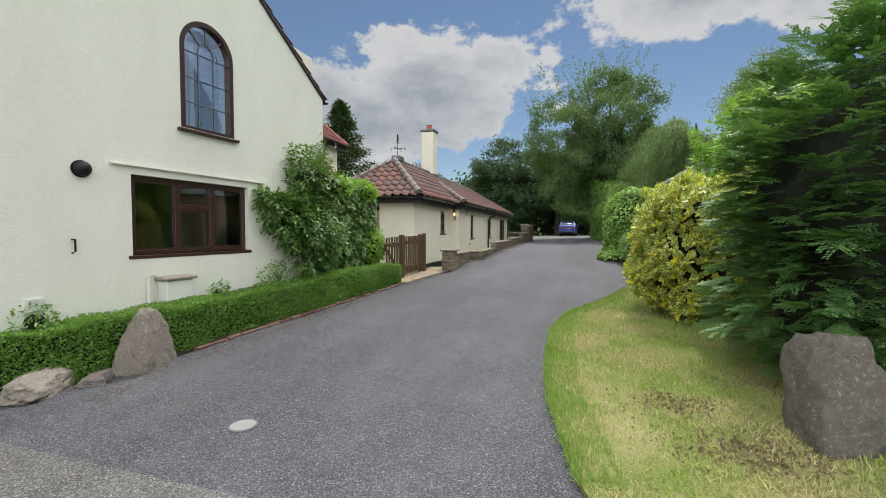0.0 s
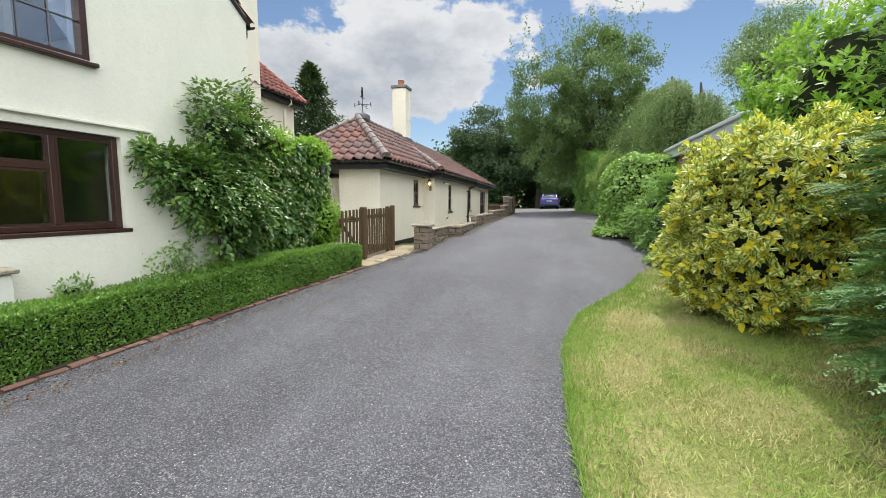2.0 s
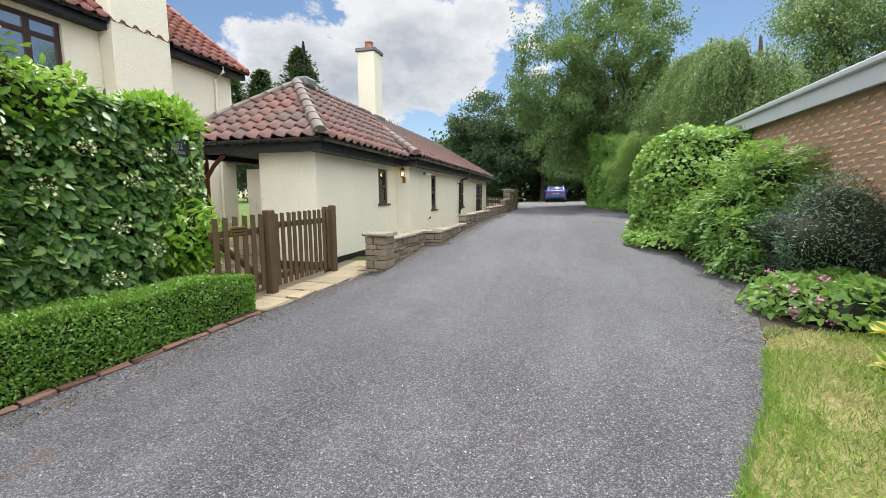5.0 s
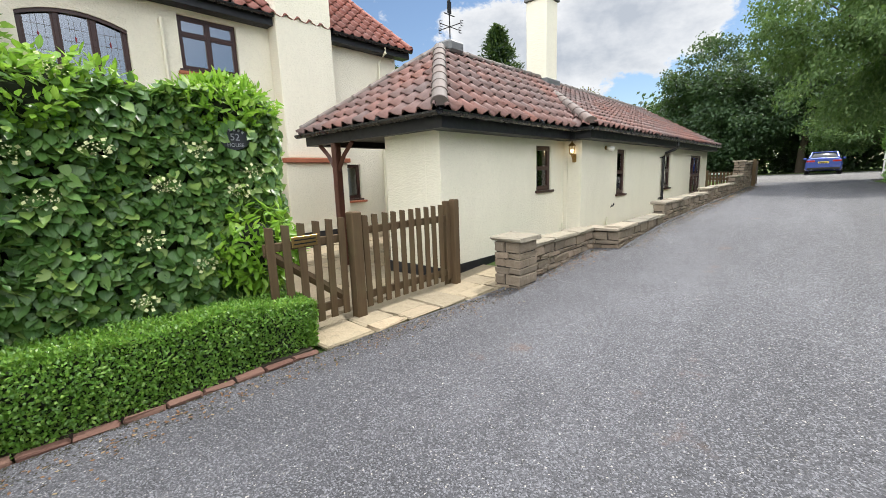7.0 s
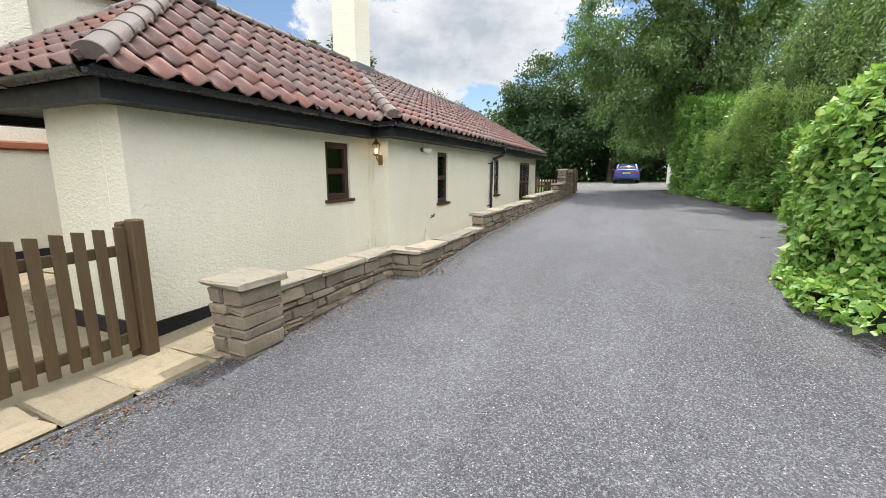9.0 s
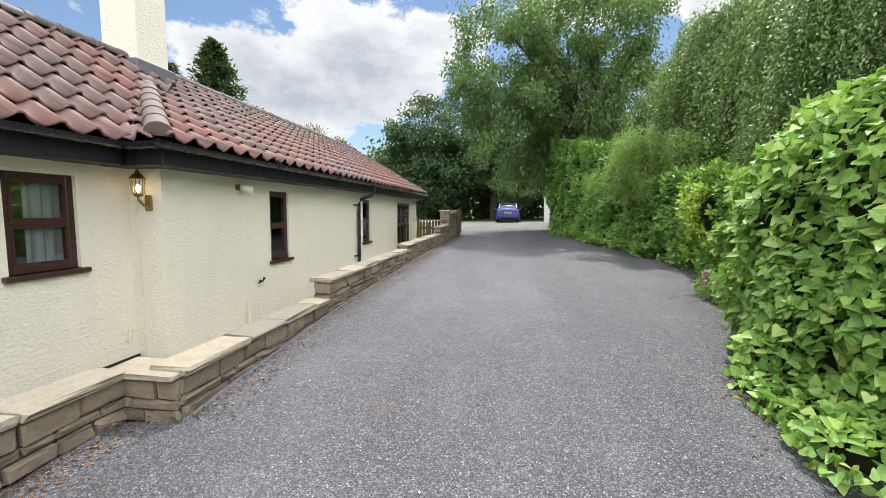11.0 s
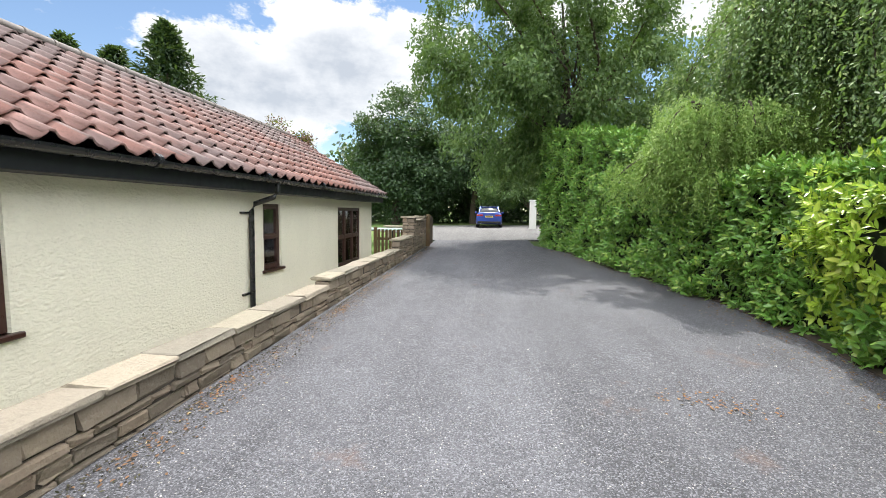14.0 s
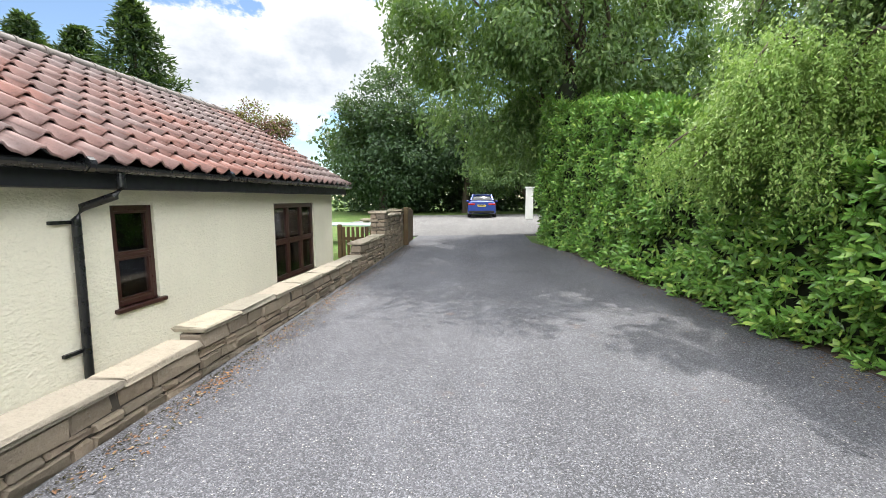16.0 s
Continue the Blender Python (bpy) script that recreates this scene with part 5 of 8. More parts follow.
sw = empty("stone_wall", "low stepped wall of split buff stone with pale copings", "wall")
stone_run(sw, (-3.50, 11.98), (-3.50, 14.02), 0.72, 6)
pier(sw, -3.76, 11.58, 0.38, 0.40, 0.86, 8)
stone_run(sw, (-3.64, 14.0), (-3.085, 14.0), 0.716, 6)
stone_run(sw, (-3.08, 14.02), (-3.08, 16.38), 0.74, 5)
stone_run(sw, (-3.08, 16.40), (-3.08, 20.50), 0.97, 6)
stone_run(sw, (-3.08, 20.52), (-3.08, 25.05), 1.07, 6)
stone_run(sw, (-3.08, 25.07), (-3.08, 26.95), 1.30, 8)
stone_run(sw, (-3.08, 27.32), (-3.08, 29.3), 1.74, 12)
pier(sw, -3.40, 26.95, 0.36, 0.36, 1.85, 12)
pier(sw, -3.40, 28.95, 0.34, 0.36, 1.84, 12)

structure(mesh_obj("side_path", box(-4.6, 12.3, -0.1, -3.3, 27.3, 0.06), FLAGSTONE), "sunken buff path between wall and bungalow", "path")

# ---- flagstones under the picket fence ----
fs = new("flagstone_path")
structure(fs, "strip of buff flagstones along the drive edge", "path")
y, k = 9.2, 0
while y < 11.9:
    L = (0.52, 0.38, 0.46, 0.42)[k % 4]
    t = (y - 9.2) / 2.4
    for x0, x1 in ((-4.32 + 0.02 * t, -4.0 + 0.12 * t), (-4.0 + 0.125 * t, -3.82 + 0.2 * t)) if k % 3 else ((-4.32, -3.83 + 0.2 * t),):
        w = x1 - x0 - 0.014
        o = new("flagstone", rough_block(w, L - 0.016, 0.05, k * 7 + int(x0 * 10), "flagstone", FLAGSTONE))
        o.parent = fs
        z0, z1 = gz(x0, y), gz(x0, y + L)
        o.matrix_local = Matrix.Translation((x0, y, z0 - 0.03)) @ Matrix.Rotation(math.atan2(z1 - z0, L), 4, "X")
    y += L
    k += 1

# ---- picket fence and gate ----
def picket_mesh(h, w=0.075, t=0.02):
    me = bpy.data.meshes.new("picket")
    bm = box(-t / 2, -w / 2, 0, t / 2, w / 2, h, None, 0.004)
    for v in bm.verts:
        if v.co.z > h * 0.9:
            v.co.z += -0.012 * (v.co.y / w)
    bm.normal_update()
    bm.to_mesh(me)
    bm.free()
    me.materials.append(FENCEWOOD)
    return me


FX = -4.26
fence = empty("picket_fence", "weathered brown picket fence between two square posts", "fence")
pk = picket_mesh(0.98)


def post_at(parent, x, y, w, h, name="post"):
    return part(name, box(x - w / 2, y - w / 2, gz(x, y) - 0.1, x + w / 2, y + w / 2, gz(x, y) + h, None, 0.012), FENCEWOOD, parent, "square weathered post")


post_at(fence, FX - 0.02, 9.86, 0.12, 1.12)
post_at(fence, FX + 0.02, 11.38, 0.10, 1.12)
post_at(fence, FX - 0.10, 11.36, 0.08, 1.1)
for z in (0.16, 0.86):
    part("rail", box(FX - 0.06, 9.93, gz(FX, 10.6) + z, FX - 0.02, 11.32, gz(FX, 10.6) + z + 0.08, None, 0.006), FENCEWOOD, fence)
n = 11
for i in range(n):
    y = 9.99 + i * (11.28 - 9.99) / (n - 1)
    o = new("picket", pk)
    o.parent = fence
    o.matrix_local = Matrix.Translation((FX, y, gz(FX, y) + 0.09)) @ Matrix.Rotation(random.uniform(-0.015, 0.015), 4, "X")
gate = empty("picket_gate", "open-slatted brown picket gate with a diagonal brace", "gate", at=pose(FX - 0.02, 9.78, 0))
for i in range(6):
    o = new("picket", pk)
    o.parent = gate
    o.matrix_local = Matrix.Translation((0.0, -0.08 - i * 0.145, gz(FX, 9.7 - i * 0.14) + 0.1)) @ Matrix.Rotation(random.uniform(-0.015, 0.015), 4, "X")
for z in (0.18, 0.84):
    part("rail", box(-0.06, -0.86, gz(FX, 9.4) + z, -0.02, -0.02, gz(FX, 9.4) + z + 0.08, None, 0.006), FENCEWOOD, gate)
part("brace", rod([(-0.04, -0.04, gz(FX, 9.7) + 0.24), (-0.04, -0.84, gz(FX, 9.7) + 0.84)], 0.045, None, 4), FENCEWOOD, gate, "diagonal wooden brace")
plaque = part("plaque", box(0.012, -0.62, gz(FX, 9.4) + 0.86, 0.022, -0.36, gz(FX, 9.4) + 0.96, None, 0.003), BRASS, gate, "small worn name plaque, unreadable")
for i in range(2):
    part("inscription", box(0.023, -0.6, gz(FX, 9.4) + 0.885 + i * 0.035, 0.0245, -0.38, gz(FX, 9.4) + 0.897 + i * 0.035), IRON, gate, "worn line of lettering")
# far gate by the end of the wall
fg = empty("wooden_gate", "grey wooden gate standing open at the wall end", "gate", at=pose(-2.98, 29.35, 0))
for i in range(7):
    h = 1.06 - 0.03 * abs(i - 3)
    part("board", box(-0.02, i * 0.14, gz(-3, 30) + 0.04, 0.02, i * 0.14 + 0.135, gz(-3, 30) + h), FENCEWOOD, fg)
part("post", box(-0.07, -0.16, gz(-3, 30) - 0.1, 0.07, -0.02, gz(-3, 30) + 1.08, None, 0.02), FENCEWOOD, fg)
part("ledge", box(-0.05, 0, gz(-3, 30) + 0.3, -0.022, 0.98, gz(-3, 30) + 0.4), FENCEWOOD, fg)

# far garden fence and table beyond the bungalow
ff = empty("picket_fence", "short brown picket fence at the bungalow's end", "fence", group="garden fences")
for i in range(9):
    o = new("picket", pk)
    o.parent = ff
    o.matrix_local = Matrix.Translation((-4.25 + i * 0.12, 27.55, gz(-4, 27.5) - 0.3)) @ Matrix.Rotation(math.pi / 2, 4, "Z")
part("rail", box(-4.32, 27.57, gz(-4, 27.5) + 0.35, -3.2, 27.6, gz(-4, 27.5) + 0.43), FENCEWOOD, ff)
post_at(ff, -4.36, 27.57, 0.1, 0.75)
tb = empty("garden_table", "pale green garden table on dark legs", "table", at=pose(-5.2, 30.6, gz(-5.2, 30.6) - 0.2))
GREENTOP = plain("green_tabletop", (0.33, 0.45, 0.42), 0.4, 0, 0.1, 6, 0.1)
part("tabletop", box(-0.95, -0.6, 0.70, 0.95, 0.6, 0.75, None, 0.015), GREENTOP, tb, "pale green tabletop")
for x in (-0.8, 0.8):
    for y in (-0.48, 0.48):
        part("leg", box(x - 0.04, y - 0.04, -0.05, x + 0.04, y + 0.04, 0.70), IRON, tb)
bn = empty("garden_bench", "low stone garden bench on the far lawn", "bench", at=pose(-5.0, 34.3, gz(-5, 34.3)))
part("seat", box(-0.8, -0.25, 0.42, 0.8, 0.25, 0.5, None, 0.015), CAPSTONE, bn)
for x in (-0.6, 0.6):
    part("leg", box(x - 0.08, -0.2, -0.08, x + 0.08, 0.2, 0.42), CAPSTONE, bn)
tp = empty("gate_post", "white painted square post by the court", "post", at=pose(1.85, 42.0, gz(1.85, 42)))
part("shaft", box(-0.2, -0.2, -0.1, 0.2, 0.2, 1.75, None, 0.015), WHITEPVC, tp)
part("cap", box(-0.25, -0.25, 1.75, 0.25, 0.25, 1.83, None, 0.02), WHITEPVC, tp)

# ---- boulders ----
def boulder(name, at, size, seed, label, taper=0.45, rough=0.06):
    bm = bmesh.new()
    bmesh.ops.create_icosphere(bm, subdivisions=5, radius=1)
    off = Vector((seed * 3.1, seed * 1.7, seed))
    cut = random.Random(seed)
    planes = [(Vector(p), 1.0) for p in ((1, 0, 0), (-1, 0, 0), (0, 1, 0), (0, -1, 0), (0, 0, 1), (0, 0, -1))]
    planes += [(Vector((cut.uniform(-1, 1), cut.uniform(-1, 1), cut.uniform(-0.5, 1))).normalized(), cut.uniform(1.06, 1.3)) for _ in range(9)]
    for v in bm.verts:
        d = v.co.normalized()
        # split faces: the stone is bounded by a few flat planes, its arrises worn round
        near = sorted(h / max(d.dot(p), 0.05) for p, h in planes)[:3]
        c = d * (near[0] * 0.86 + near[1] * 0.10 + min(near[2], 2.0) * 0.04)
        c = Vector([max(-1.08, min(1.08, k)) for k in c])
        c *= 1 + rough * 0.5 * noise.noise(d * 1.6 + off) + rough * 0.6 * noise.noise(d * 4.5 + off) + rough * 0.25 * noise.noise(d * 13 + off)
        t = (c.z + 1) / 2
        k = 1 - taper * t
        v.co = Vector((c.x * size[0] * k, c.y * size[1] * k, (t - 0.08) * size[2]))
    for f in bm.faces:
        f.smooth = True
    ob = mesh_obj(name, bm, BOULDER)
    ob.matrix_world = at
    return tagged(ob, label, "boulder", "stones at the drive mouth")


boulder("boulder", pose(-4.52, 3.32, gz(-4.5, 3.3), 3, 5, 20), (0.20, 0.28, 0.68), 3, "tapering grey lichened standing stone at the hedge", 0.52, 0.11)
boulder("boulder", pose(-4.85, 2.58, gz(-4.85, 2.6), 0, 0, 30), (0.17, 0.34, 0.22), 5, "low flat grey rock before the hedge", 0.2, 0.14)
boulder("boulder", pose(-4.62, 2.92, gz(-4.6, 2.9), 0, 0, 35), (0.13, 0.2, 0.07), 8, "flat buff stone slab at the drive edge", 0.2, 0.12)
boulder("boulder", pose(1.62, 3.30, gz(1.5, 3.3), -4, 0, 10), (0.20, 0.20, 0.77), 17, "tall rough grey gatepost stone under the yew", 0.06, 0.12)

# manhole cover
mh = empty("manhole_cover", "small round pale metal cover in the asphalt", "cover", at=pose(-2.42, 2.52, gz(-2.42, 2.52)))
part("rim", rod([(0, 0, -0.02), (0, 0, 0.006)], 0.105, None, 28), LEAD, mh)
part("lid", rod([(0, 0, 0.0), (0, 0, 0.009)], 0.09, None, 28), COVER, mh, "pale round lid")

# brick edging along the hedge, and the pale kerb by the lawn
def edging(name, path, w, h, gap, piece, material, label, lift=0.0):
    e = new(name)
    structure(e, label, "kerb")
    me = {}
    k = 0
    for (x0, y0), (x1, y1) in zip(path, path[1:]):
        a, b = Vector((x0, y0, 0)), Vector((x1, y1, 0))
        L = (b - a).length
        n = max(1, round(L / gap))
        yaw = math.atan2(b.y - a.y, b.x - a.x)
        key = round(L / n, 2)
        for i in range(n):
            kk = (key, k % 3)
            if kk not in me:
                me[kk] = rough_block(L / n - 0.008, w, h, k + 40, piece, material)
            p = a.lerp(b, i / n)
            o = new(piece, me[kk])
            o.parent = e
            z0 = gz(p.x, p.y)
            q = a.lerp(b, (i + 1) / n)
            o.matrix_local = Matrix.Translation((p.x, p.y, z0 - h + 0.02 + lift)) @ Matrix.Rotation(yaw, 4, "Z") @ Matrix.Rotation(-math.atan2(gz(q.x, q.y) - z0, L / n), 4, "Y") @ Matrix.Translation((0, 0, random.uniform(-0.005, 0.005)))
            k += 1
    return e


edging("brick_edging", LEFT_EDGE[3:], 0.07, 0.08, 0.22, "brick", KERBBRICK, "worn red brick edging under the box hedge", 0.004)
edging("lawn_kerb", RIGHT_EDGE[6:9], -0.06, 0.1, 0.6, "kerb_stone", CAPSTONE, "narrow pale concrete lawn edging", 0.01)

# ---- parked car ----
def paint(name, c):
    n = Nodes(name)
    n.b.inputs["Coat Weight"].default_value = 1.0
    n.b.inputs["Coat Roughness"].default_value = 0.04
    f = n.noise(900, 2)
    return n.done(n.mix(f, tuple(v * 0.8 for v in c), tuple(min(1, v * 1.2) for v in c)), 0.35, 0.55)


CARBLUE = paint("blue_car_paint", (0.012, 0.042, 0.27))
TYRE = plain("tyre_rubber", (0.012, 0.012, 0.012), 0.85)
ALLOY = plain("alloy_rim", (0.35, 0.35, 0.36), 0.3, 0.9)
TAIL = plain("red_tail_lamp", (0.32, 0.01, 0.012), 0.2)
PLATE = plain("yellow_plate", (0.62, 0.50, 0.08), 0.5)
CARGLASS = plain("tinted_glass", (0.02, 0.025, 0.03), 0.06)
car = empty("car", "metallic blue saloon car parked tail towards the drive", "car", at=pose(-0.9, 46.0, gz(-0.9, 46)))


def hull(sections, name, mat_, label=""):
    """Lofted body: each section is y, half-width low, half-width high, z low, z high."""
    bm = bmesh.new()
    rings = []
    for y, wl, wh, z0, z1 in sections:
        zm = z0 + (z1 - z0) * 0.55
        prof = [(-wl * 0.9, z0), (-wl, z0 + 0.08), (-wl * 1.01, zm), (-wh, z1 - 0.04), (-wh * 0.86, z1), (0, z1 + 0.015), (wh * 0.86, z1), (wh, z1 - 0.04), (wl * 1.01, zm), (wl, z0 + 0.08), (wl * 0.9, z0)]
        rings.append([bm.verts.new((x, y, z)) for x, z in prof])
    for u, v in zip(rings, rings[1:]):
        for i in range(len(u)):
            bm.faces.new((u[i], u[(i + 1) % len(u)], v[(i + 1) % len(u)], v[i]))
    bm.faces.new(rings[0][::-1])
    bm.faces.new(rings[-1])
    bmesh.ops.recalc_face_normals(bm, faces=bm.faces[:])
    for f in bm.faces:
        f.smooth = len(f.verts) == 4
    return part(name, bm, mat_, car, label)


hull([(2.33, 0.74, 0.70, 0.32, 0.62), (2.2, 0.86, 0.8, 0.24, 0.74), (1.5, 0.91, 0.84, 0.2, 0.88), (0.6, 0.91, 0.86, 0.2, 0.95), (-1.3, 0.91, 0.86, 0.2, 0.98), (-2.0, 0.90, 0.82, 0.22, 1.03), (-2.28, 0.86, 0.78, 0.30, 1.04), (-2.35, 0.80, 0.70, 0.36, 0.98)], "body", CARBLUE, "metallic blue body")
hull([(0.75, 0.80, 0.72, 0.92, 0.98), (0.05, 0.80, 0.60, 0.93, 1.36), (-0.55, 0.80, 0.58, 0.94, 1.43), (-1.1, 0.80, 0.58, 0.95, 1.38), (-1.75, 0.78, 0.66, 0.98, 1.08)], "cabin", CARGLASS, "tinted cabin glass")
part("roof", box(-0.56, -1.12, 1.395, 0.56, 0.0, 1.445, None, 0.02), CARBLUE, car)
for x in (-0.80, 0.80):
    for y in (1.42, -1.42):
        tw = part("wheel", rod([(x - 0.11, y, 0.33), (x - 0.09, y, 0.33), (x + 0.09, y, 0.33), (x + 0.11, y, 0.33)], [0.29, 0.33, 0.33, 0.29], None, 28), TYRE, car)
        part("rim", rod([(x - 0.115, y, 0.33), (x + 0.115, y, 0.33)], 0.2, None, 20), ALLOY, tw)
for s in (1, -1):
    part("tail_lamp", box(s * 0.42, -2.365, 0.78, s * 0.84, -2.2, 0.90, None, 0.02), TAIL, car, "red wrap-round tail lamp")
    part("mirror", box(s * 0.90, 0.35, 0.95, s * 1.08, 0.5, 1.08, None, 0.03), CARBLUE, car)
    part("exhaust", rod([(s * 0.55, -2.36, 0.32), (s * 0.55, -2.2, 0.32)], 0.05, None, 14), ALLOY, car)
    part("pillar", rod([(s * 0.70, -1.7, 1.06), (s * 0.60, -1.1, 1.41)], 0.05, None, 6), CARBLUE, car)
part("number_plate", box(-0.26, -2.375, 0.70, 0.26, -2.355, 0.81, None, 0.004), PLATE, car, "yellow rear plate, unreadable")
part("plate_marks", box(-0.2, -2.379, 0.735, 0.2, -2.376, 0.775), IRON, car)
part("bumper", box(-0.78, -2.38, 0.30, 0.78, -2.2, 0.44, None, 0.03), TYRE, car, "dark lower bumper")
part("rear_screen_frame", box(-0.62, -1.99, 1.035, 0.62, -1.9, 1.06, None, 0.01), CARBLUE, car)

# ---- garage bricks ----
brick_me = rough_block(0.212, 0.1, 0.063, 3, "brick", BRICK)
count = 0
garage_wall = [o for o in gar.children if o.name.startswith("wall")][0]
V, Q = [], []
bv = [tuple(v.co) for v in brick_me.vertices]
bq = [tuple(p.vertices) for p in brick_me.polygons]
r, z = 0, 0.2
while z < GZ1 - 0.05:
    y = GY0 + (0.11 if r % 2 else 0.0)
    while y + 0.212 <= GY1:
        m = Matrix.Translation((GX + 0.016 + random.uniform(-0.003, 0.003), y + 0.212, z)) @ Matrix.Rotation(-math.pi / 2, 4, "Z")
        if z > 1.75 and y > 11.2 and count < 290:
            o = new("brick", brick_me)
            o.parent = garage_wall
            o.matrix_local = m
            count += 1
        else:
            k = len(V)
            V += [tuple(m @ Vector(c)) for c in bv]
            Q += [tuple(k + i for i in q) for q in bq]
        y += 0.223
    z += 0.0745
    r += 1
jm = bpy.data.meshes.new("brick_rest")
jm.from_pydata(V, [], Q)
jm.materials.append(BRICK)
j = new("brick_rest", jm)
j.parent = garage_wall
j["kind"] = "stuff"


# ---- plants ----
rng = np.random.default_rng(7)


def unit(v):
    return v / np.maximum(np.linalg.norm(v, axis=1, keepdims=True), 1e-9)


def fast_mesh(name, V, faces, material, uv=None, smooth=False):
    """A mesh from arrays: V (n, 3); faces (m, k) of one kind; uv (m * k, 2)."""
    me = bpy.data.meshes.new(name)
    m, k = faces.shape
    me.vertices.add(len(V))
    me.vertices.foreach_set("co", np.ascontiguousarray(V, np.float32).ravel())
    me.loops.add(m * k)
    me.loops.foreach_set("vertex_index", np.ascontiguousarray(faces, np.int32).ravel())
    me.polygons.add(m)
    me.polygons.foreach_set("loop_start", np.arange(0, m * k, k, dtype=np.int32))
    if uv is not None:
        layer = me.uv_layers.new(name="leaf")
        layer.data.foreach_set("uv", np.ascontiguousarray(uv, np.float32).ravel())
    me.update(calc_edges=True)
    me.materials.append(material)
    return me


def leaf_mesh(name, P, A, N, length, width, material, kind="leaf", fold=0.25):
    """One joined mesh of leaves: bases P, axes A, upper faces towards N; length and width numbers or arrays."""
    n = len(P)
    A = unit(A)
    B = unit(np.cross(N, A))
    N = np.cross(A, B)
    L = np.broadcast_to(np.asarray(length, float), (n,))[:, None]
    W = np.broadcast_to(np.asarray(width, float), (n,))[:, None] / 2
    if kind == "leaf":
        prof = ((0, 0, 0), (-0.8, 0.3, 1), (-0.85, 0.62, 1), (0, 1, -0.35), (0.85, 0.62, 1), (0.8, 0.3, 1))
        faces = ((0, 3, 2, 1), (0, 5, 4, 3))
    elif kind == "ivy":
        half = ((-0.42, 0.0, 0.45), (-0.86, 0.06, 0.9), (-1.0, 0.30, 1.05), (-0.70, 0.50, 0.55), (-0.40, 0.76, 0.1))
        prof = ((0, 0.13, 0), *half, (0, 1, -0.6), *[(-u, v, f) for u, v, f in half[::-1]])
        faces = ((0, 6, 5, 4, 3, 2, 1), (0, 11, 10, 9, 8, 7, 6))
    elif kind == "heart":
        prof = ((0, 0.06, 0), (-0.95, 0.16, 1), (-0.9, 0.55, 0.8), (0, 1, -0.5), (0.9, 0.55, 0.8), (0.95, 0.16, 1))
        faces = ((0, 3, 2, 1), (0, 5, 4, 3))
    else:
        prof = ((0, 0, 0), (-1, 0.5, 0.6), (0, 1, -0.2), (1, 0.5, 0.6))
        faces = ((0, 3, 2, 1),)
    V = np.stack([P + B * W * u + A * L * v + N * (W * fold * f) for u, v, f in prof], 1).reshape(-1, 3)
    F = (np.arange(n)[:, None, None] * len(prof) + np.array(faces)[None]).reshape(-1, len(faces[0]))
    tuv = np.array([[(prof[i][0] + 1) / 2, prof[i][1]] for f in faces for i in f])
    return fast_mesh(name, V, F, material, np.tile(tuv, (n, 1)))


def foliage(parent, P, A, N, length, width, material, kind="leaf", fold=0.25, name="foliage", label=""):
    ob = new(name, leaf_mesh(name, P, A, N, length, width, material, kind, fold))
    ob.parent = parent
    if label:
        ob["label"] = label
    return ob


def lump(points, scale, amount, seed):
    """Smooth displacement by point, in metres."""
    off = Vector((seed * 7.3, seed * 2.9, seed * 5.1))
    return np.array([noise.noise(Vector(p) * scale + off) for p in points]) * amount


def shrub_surface(n, center, radii, power, seed, rough, floor_z=None):
    d = unit(rng.normal(size=(n, 3)))
    r = (np.abs(d / np.array(radii)) ** power).sum(1) ** (-1 / power)
    P = d * r[:, None]
    N = unit(np.sign(P) * np.abs(P / np.array(radii)) ** (power - 1) / np.array(radii))
    P = P + np.array(center)
    P = P + N * lump(P, 2.2, rough, seed)[:, None]
    if floor_z is not None:
        keep = P[:, 2] > floor_z
        P, N = P[keep], N[keep]
    return P, N


# solid dark hull behind the leaves, standing in for a shrub's inner shade
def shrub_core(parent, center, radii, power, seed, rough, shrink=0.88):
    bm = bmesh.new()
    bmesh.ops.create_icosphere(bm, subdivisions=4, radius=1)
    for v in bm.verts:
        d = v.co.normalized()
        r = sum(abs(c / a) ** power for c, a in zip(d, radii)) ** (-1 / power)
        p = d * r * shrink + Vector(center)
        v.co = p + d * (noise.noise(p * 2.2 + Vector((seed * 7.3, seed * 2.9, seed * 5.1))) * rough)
    return part("inner_growth", bm, CORE, parent, "near-black solid core, inner shade put into its colour")


def whorls(P, D, per, length, width, reach, droop, open_lo=0.45, open_hi=1.45):
    """Leafy shoots: at each tip P, along D, leaves set in a spiral, small and upright within, long and spread without.
    Returns bases, axes, faces, lengths and widths."""
    D = unit(D)
    U = unit(np.cross(D, rng.normal(size=D.shape)))
    V = np.cross(D, U)
    out = [[], [], [], [], []]
    a0 = rng.random(len(P)) * 6.28
    for k in range(per):
        r = (k + 0.5) / per
        a = a0 + k * 2.4 + rng.normal(size=len(P)) * 0.2
        th = open_lo + (open_hi - open_lo) * r + rng.normal(size=len(P)) * 0.16
        side = U * np.cos(a)[:, None] + V * np.sin(a)[:, None]
        A = D * np.cos(th)[:, None] + side * np.sin(th)[:, None]
        A[:, 2] -= droop * r
        size = (0.55 + 0.5 * r) * rng.uniform(0.8, 1.2, len(P))
        for store, v in zip(out, (P - D * (reach * r), A, D + rng.normal(size=P.shape) * 0.15 + np.array((0, 0, 0.35)), length * size, width * size)):
            store.append(v)
    return [np.concatenate(v) for v in out]


